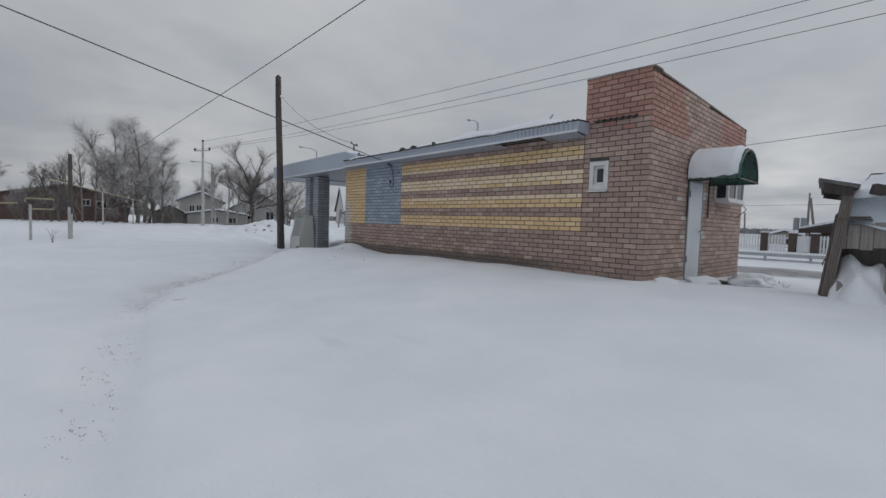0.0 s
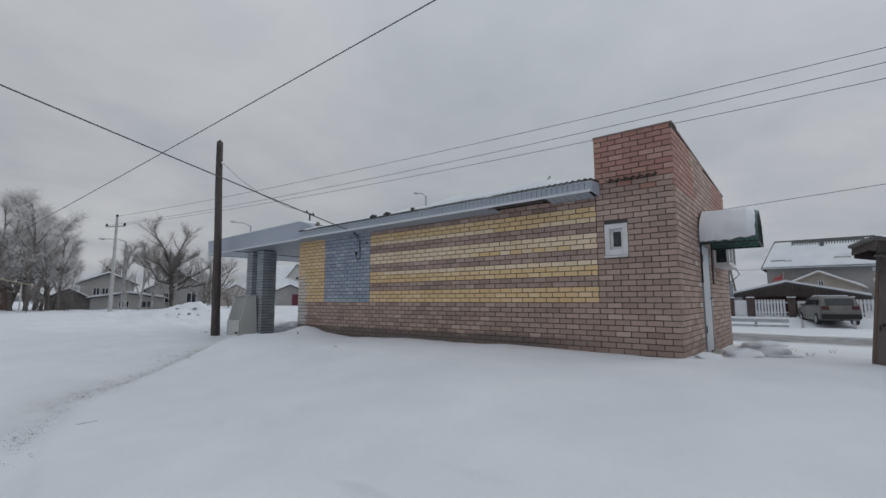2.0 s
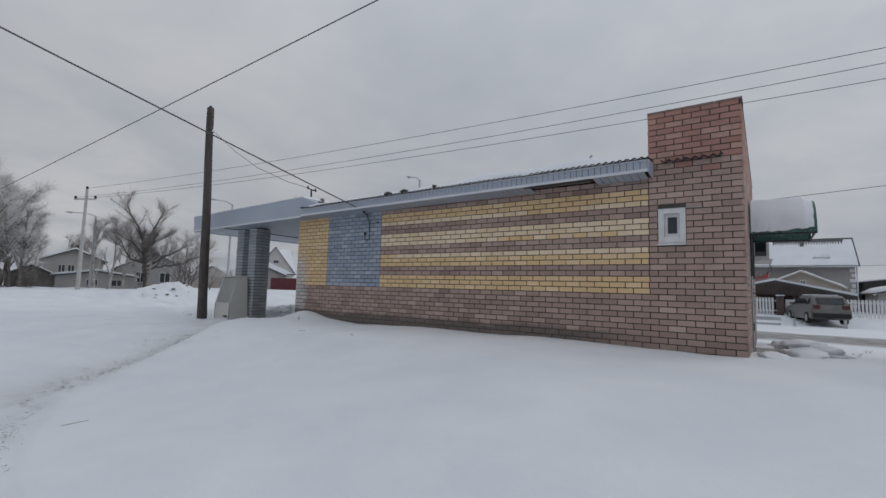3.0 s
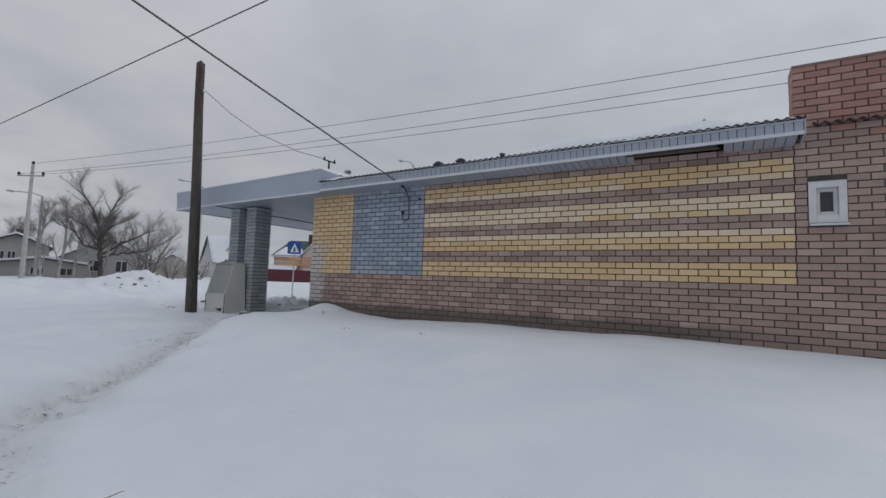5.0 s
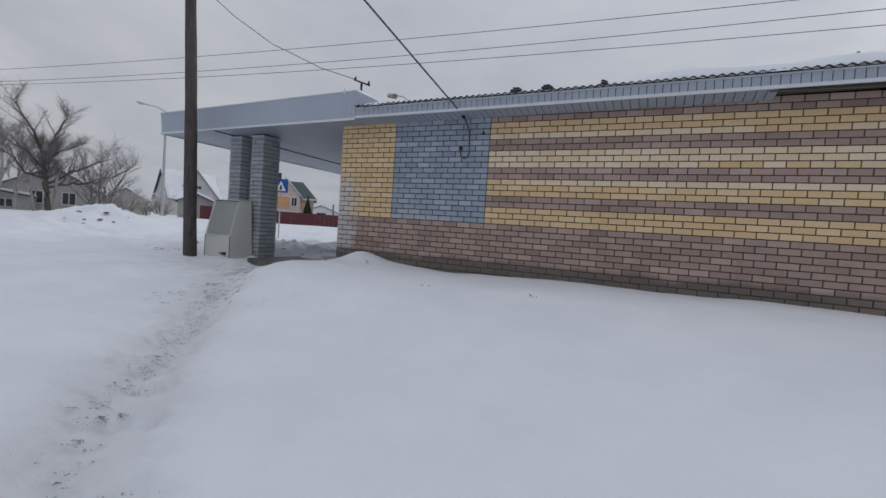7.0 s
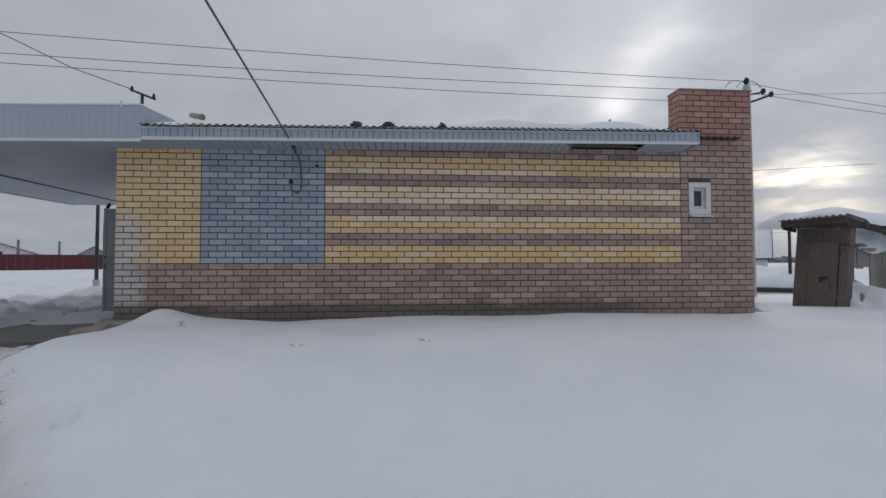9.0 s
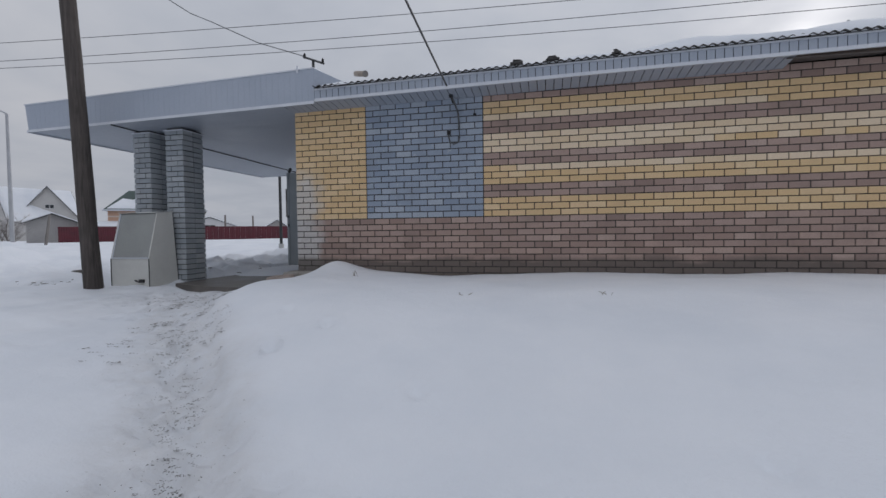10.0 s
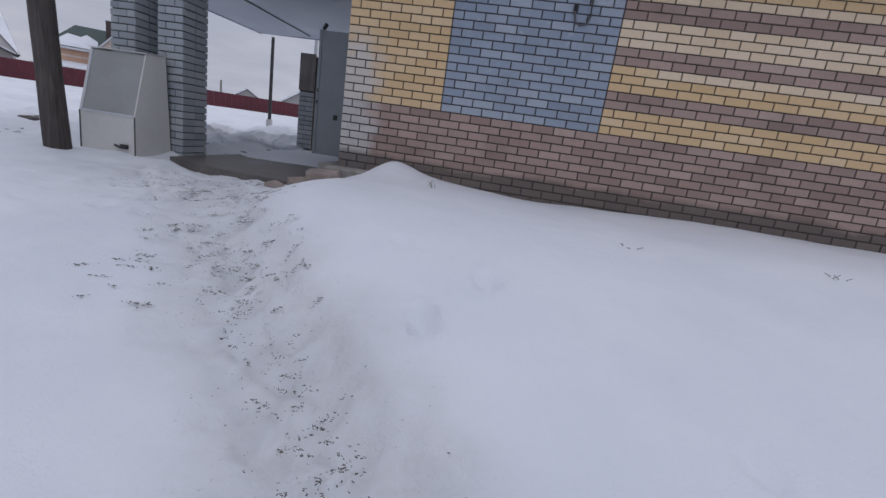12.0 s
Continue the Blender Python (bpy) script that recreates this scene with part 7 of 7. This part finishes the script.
    t = thing("stub_pole", "dark wooden pole bolted to a pale concrete stub", "pole", (-8.0, -7.15, gz(-8, -7.15)))
    z = t.matrix_world.translation.z
    part("stub", tb([(0, 0, -0.3), (0, 0, 0.95 - z)], 0.075, 8), CONC_POST, t, "pale concrete stub")
    part("shaft", tb([(0.0, 0.02, 0.7 - z), (0.02, 0.02, 2.95 - z)], [0.075, 0.06], 8), POLE_WOOD, t)
    for x, y, h, r in ((6.5, 44.6, 4.66, 0.14),):
        t = thing("wooden_mast", "slim grey tapered wooden mast beyond the carport", "mast", (x, y, gz(x, y)), 0)
        part("shaft", tb([(0, 0, -0.3), (0, 0, h - gz(x, y) - 0.15)], [r, r * 0.45], 10), OLD_WOOD, t)
        part("strut", tb([(0.75, 0, -0.3), (0.08, 0, h - gz(x, y) - 0.5)], 0.10, 8), OLD_WOOD, t)
        part("cap", tb([(0, 0, h - gz(x, y) - 0.15), (0, 0, h - gz(x, y))], [r * 0.5, r * 0.4], 10), OLD_WOOD, t)
    # dark red sheet fence beyond the canopy
    A, B = Vector((-40.5, 26.0, 0)), Vector((-22.0, 42.6, 0))
    n = 46
    d = (B - A) / n
    ang = math.degrees(math.atan2(d.y, d.x))
    t = thing("sheet_fence", "long dark red corrugated metal fence", "fence", (A.x, A.y, -0.15), ang)
    sheet = bmesh.new()
    prism(sheet, [(0, 0), (0.08, 0.03), (0.16, 0.0), (0.24, 0.03), (0.32, 0), (0.40, 0.03), (0.48, 0), (0.535, 0.02), (0.535, 0.035), (0.0, 0.035)], 0, 1.66, "z")
    sheet = mesh_of(sheet, "sheet")
    sheet.materials.append(RED_FENCE)
    for k in range(n):
        p = part("sheet", sheet, None, t)
        p.location = (k * d.length, 0, 0)
    # distant woods close the horizon; haze is painted into their pale colour
    rnd = random.Random(8)
    verts, faces = [], []
    for k in range(4200):
        a = rnd.uniform(0, 2 * math.pi)
        r = rnd.uniform(330, 420)
        x, y, h, w = r * math.cos(a), r * math.sin(a), rnd.uniform(2.4, 4.6), rnd.uniform(2.5, 6.0)
        n0 = len(verts)
        for j in range(6):
            b = j * math.pi / 3
            verts.append((x + w * math.cos(b), y + w * math.sin(b), 0))
        for j in range(6):
            b = j * math.pi / 3 + 0.4
            verts.append((x + w * 0.8 * math.cos(b), y + w * 0.8 * math.sin(b), h * rnd.uniform(0.5, 0.8)))
        verts.append((x, y, h))
        for j in range(6):
            j2 = (j + 1) % 6
            faces += [(n0 + j, n0 + j2, n0 + 6 + j2, n0 + 6 + j), (n0 + 6 + j, n0 + 6 + j2, n0 + 12)]
    me = bpy.data.meshes.new("far_woods")
    me.from_pydata(verts, [], faces)
    me.materials.append(surf("hazy_woods", (0.17, 0.175, 0.19), (0.24, 0.245, 0.26), 0.05, 0.6, 1.0, bump=0))
    tagged(new("far_woods", me), "hazy bare woods along the far horizon", "woods", kind="stuff")


far_poles()


# ---- small things on the snow ----
def litter():
    rnd = random.Random(17)
    bm = bmesh.new()
    verts, faces = [], []

    def bit(x, y, s):
        n = len(verts)
        z = gz(x, y) + 0.004
        a = rnd.uniform(0, 6.283)
        c, q = math.cos(a), math.sin(a)
        L, W, H = s, s * rnd.uniform(0.25, 0.6), s * rnd.uniform(0.12, 0.35)
        for u, v, w in ((-L, -W * 0.5, 0), (L * 0.8, -W, 0), (L, W * 0.7, 0), (-L * 0.7, W, 0), (-L * 0.4, 0, H), (L * 0.5, W * 0.1, H * 0.8)):
            verts.append((x + u * c - v * q, y + u * q + v * c, z + w - 0.006))
        faces.extend([(n, n + 1, n + 5, n + 4), (n + 1, n + 2, n + 5), (n + 2, n + 3, n + 4, n + 5), (n + 3, n, n + 4)])

    bm.free()
    # clusters of dark bits draw both mud and the shade inside footprints
    def blot(x, y, count, long, size):
        h = rnd.gauss(0.3, 0.6)
        for _ in range(count):
            u, v = rnd.gauss(0, long), rnd.gauss(0, long * 0.35)
            bit(x + u * math.cos(h) - v * math.sin(h), y + u * math.sin(h) + v * math.cos(h), size * rnd.uniform(0.5, 1.6))

    def on_trail(lo, hi, wide):
        f = rnd.uniform(lo, hi)
        k = int(f)
        (ax, ay), (cx, cy) = TRAIL[k], TRAIL[k + 1]
        off = [max(-1.5, min(1.5, rnd.gauss(0, 1))) * wide for _ in range(2)]
        return ax + (cx - ax) * (f - k) + off[0], ay + (cy - ay) * (f - k) + off[1]

    for _ in range(300):
        blot(*on_trail(3.0, 7.3, 0.11), rnd.randint(3, 12), 0.020, 0.0050)
    for _ in range(150):
        blot(*on_trail(0.5, 3.4, 0.13), rnd.randint(2, 7), 0.03, 0.006)
    # wide trodden zone: these dark dashes mostly imitate footprint shading
    for _ in range(330):
        blot(*on_trail(6.8, 9.4, 0.40), rnd.randint(4, 16), 0.034, 0.0070)
    for _ in range(900):
        bit(*on_trail(3.0, 9.0, 0.2), rnd.uniform(0.002, 0.006))
    for _ in range(420):
        bit(rnd.uniform(-6.5, -2.2), rnd.uniform(0.9, 9.0), rnd.uniform(0.02, 0.07))
    for _ in range(60):
        bit(rnd.uniform(-6.5, -3.6), rnd.uniform(-0.6, 0.9), rnd.uniform(0.015, 0.05))
    for _ in range(60):
        bit(rnd.gauss(0.2, 0.35), rnd.gauss(-0.95, 0.15), rnd.uniform(0.01, 0.03))
    me = bpy.data.meshes.new("path_litter_and_shade")
    me.from_pydata(verts, [], faces)
    me.materials.append(DEBRIS)
    tagged(new("path_litter_and_shade", me), "dark bits of mud and leaves, and footprint shade, on the trodden snow", "litter", kind="stuff")

    def weed(x, y, h, k):
        bm = bmesh.new()
        r = random.Random(k)
        for i in range(4):
            a = r.uniform(0, 6.283)
            p = Vector((x + 0.03 * i, y + 0.02 * math.sin(i * 2), gz(x, y) - 0.05))
            tube(bm, [p, p + Vector((math.cos(a) * 0.02, math.sin(a) * 0.02, h * 0.7)), p + Vector((math.cos(a) * 0.06, math.sin(a) * 0.05, h * r.uniform(0.8, 1.1)))], [0.004, 0.003, 0.002], 4, False)
        top("dry_weed", bm, WEED, "dry weed stalks poking through the snow", "weed", group="weeds in the snow")

    for k, (x, y, h) in enumerate(((4.75, -2.25, 0.10), (1.45, -0.95, 0.13), (0.55, -1.0, 0.14), (3.28, -2.25, 0.05), (12.2, 3.4, 0.10), (11.9, 4.4, 0.12), (12.6, 5.2, 0.10))):
        weed(x, y, h, k)
    # twig by the path, a frozen footprint rim, clods on the far bank
    t = thing("fallen_twig", "thin dry twig lying on the snow", "twig")
    a, b = (5.50, -6.35), (5.49, -6.56)
    part("stem", tb([(a[0], a[1], gz(*a) + 0.02), (5.54, -6.52, gz(5.54, -6.52) + 0.03), (b[0], b[1], gz(*b) + 0.02)], [0.002, 0.003, 0.002], 5), WEED, t)
    part("side_shoot", tb([(5.54, -6.52, gz(5.54, -6.52) + 0.03), (5.56, -6.545, gz(5.56, -6.545) + 0.03)], [0.003, 0.0015], 5), WEED, t)
    for k, (x, y, s) in enumerate(((-13.0, 0.3, 0.12), (-12.7, 1.5, 0.07), (-12.9, 2.1, 0.09), (-13.1, 1.7, 0.06), (-13.4, 2.6, 0.10), (-12.6, 2.4, 0.06), (-13.0, 3.1, 0.07), (-13.9, 1.9, 0.09), (-13.6, 1.3, 0.05), (-14.1, 3.6, 0.08), (-6.8, 1.6, 0.14), (-7.3, 2.2, 0.12), (-6.3, 2.6, 0.10), (-5.9, 1.9, 0.08), (-6.6, 3.3, 0.11))):
        bm = bmesh.new()
        bmesh.ops.create_icosphere(bm, subdivisions=3, radius=s)
        for v in bm.verts:
            v.co *= 0.9 + 0.6 * noise.noise(v.co * 9 + Vector((k, 0, 0)))
            v.co.z *= 0.38
            v.co.x *= 1.25
        ob = top("earth_clod", bm, DEBRIS if k % 2 == 0 else BARK, "dark frozen earth clod on the snow bank", "clod", group="clods on the snow bank")
        ob.location = (x, y, gz(x, y) + s * 0.3)
    rnd = random.Random(31)
    for k, (x, y, s) in enumerate(((11.0, 0.25, 0.20), (11.35, 1.0, 0.34), (11.5, 4.1, 0.42), (11.2, 4.9, 0.30), (11.75, 2.6, 0.36))):
        bm = bmesh.new()
        bmesh.ops.create_icosphere(bm, subdivisions=3, radius=s)
        for v in bm.verts:
            v.co *= 1 + 0.5 * noise.noise(v.co * 5 + Vector((k * 3, 0, 0))) + 0.2 * noise.noise(v.co * 14)
            v.co.z *= 0.34
        ob = top("snow_lump", bm, SNOW, "rough shovelled snow lump by the end wall", "snow lump", smooth=True, group="snow lumps")
        ob.location = (x, y, gz(x, y) + s * 0.1)
    m = thing("door_mat", "dark worn mat on the snow by the door", "mat", (11.35, 2.35, gz(11.35, 2.35) + 0.035), 4)
    part("mat", bx(-0.12, -0.26, -0.02, 0.12, 0.26, 0.004, 0.006), RUBBER, m)
    t = thing("garden_plant", "thin bare shrub sticking out of the snow", "shrub", (-7.2, -7.7, gz(-7.2, -7.7)))
    bm = bmesh.new()
    for a in range(5):
        tube(bm, [(0, 0, -0.1), (0.05 * math.cos(a * 1.3), 0.05 * math.sin(a * 1.3), 0.3), (0.2 * math.cos(a * 1.3), 0.2 * math.sin(a * 1.3), 0.55)], [0.006, 0.005, 0.002], 4, False)
    part("stems", bm, WEED, t)


litter()


# ---- brickwork, laid last ----
def south_bricks():
    rnd = random.Random(2)
    rows = []

    def stripe(j, u):
        band = {0: 0.85, 1: 0.9, 2: 0.8, 5: 0.75, 6: 0.8, 7: 0.2, 10: 0.35, 11: 0.1, 12: 0.3, 15: 0.25, 16: 0.7, 17: 0.85}
        if j not in band:
            return B_BROWN
        share = band[j] + 0.55 * noise.noise((u * 0.45, j * 0.4, 3)) + 0.16 * rnd.uniform(-1, 1)
        return B_YELLOW if share > 0.45 else B_PALE

    # one running bond from corner to corner; a groove parts the painted fields
    for j in range(-11, 31):
        z0, z1 = Z0 + j * COURSE, Z0 + (j + 1) * COURSE
        parts = course_cells(0, LEN, j)
        if j >= 0:
            for groove in (1.30, 3.25, TOWER):
                parts = [q for a, e in parts for q in ([(a, groove), (groove, e)] if a + 0.02 < groove < e - 0.02 else [(a, e)])]
        if z0 < WZ1 - 0.01 and z1 > WZ0 + 0.01:
            parts = cut_out(parts, WX0, WX1)
        for a, e in parts:
            mid = (a + e) / 2
            if z1 >= 2.68 and mid < TOWER:
                continue
            if j < 0:
                m = B_BROWN
            elif mid < 1.30:
                m = B_YELLOW
            elif mid < 3.25:
                m = B_BLUE
            elif mid < TOWER:
                m = stripe(j, mid)
            else:
                m = B_RED if j >= 22 or (j >= 20 and rnd.random() < 0.4) else B_BROWN
            rows.append((a, e, j, m))
    lay(rows, (0, 0, 0), 0, wall_south, lambda u, j: u < 3.25 and -6 <= j <= 15)


south_bricks()
# the parapet's short return above the roof
lay([(s, e, j, B_RED) for j in range(20, 31) for s, e in course_cells(-0.34, 0.0, j)], (TOWER, 0, 0), -90, wall_south, lambda u, j: True)


def east_bricks():
    rnd = random.Random(5)
    rows = []
    for j in range(-11, 31):
        z0, z1 = Z0 + j * COURSE, Z0 + (j + 1) * COURSE
        end = min(DEEP, (3.755 - z1) / 0.034 + 0.05)
        if end < 0.2:
            continue
        for s, e in course_cells(0.0, end, j):
            parts = [(s, e)]
            if z0 < DZ1 - 0.01:
                parts = cut_out(parts, DY0, DY1)
            if z0 < NZ1 - 0.01 and z1 > NZ0 + 0.01:
                parts = cut_out(parts, NY0, NY1)
            for a, b in parts:
                mid = (a + b) / 2
                m = B_BROWN
                if j < 13 and rnd.random() < 0.26 and (1.70 - 0.26 * (j % 2) < mid < DY0 or DY1 < mid < 3.12 + 0.2 * (j % 2)):
                    m = B_GREY
                elif j >= 20 and (mid < 1.9 - 0.05 * (j - 20) or mid > 3.9):
                    m = B_RED
                rows.append((a, b, j, m))
    lay(rows, (LEN, 0, 0), 90, wall_east, lambda u, j: u < 2.0 and -3 <= j <= 30)


east_bricks()
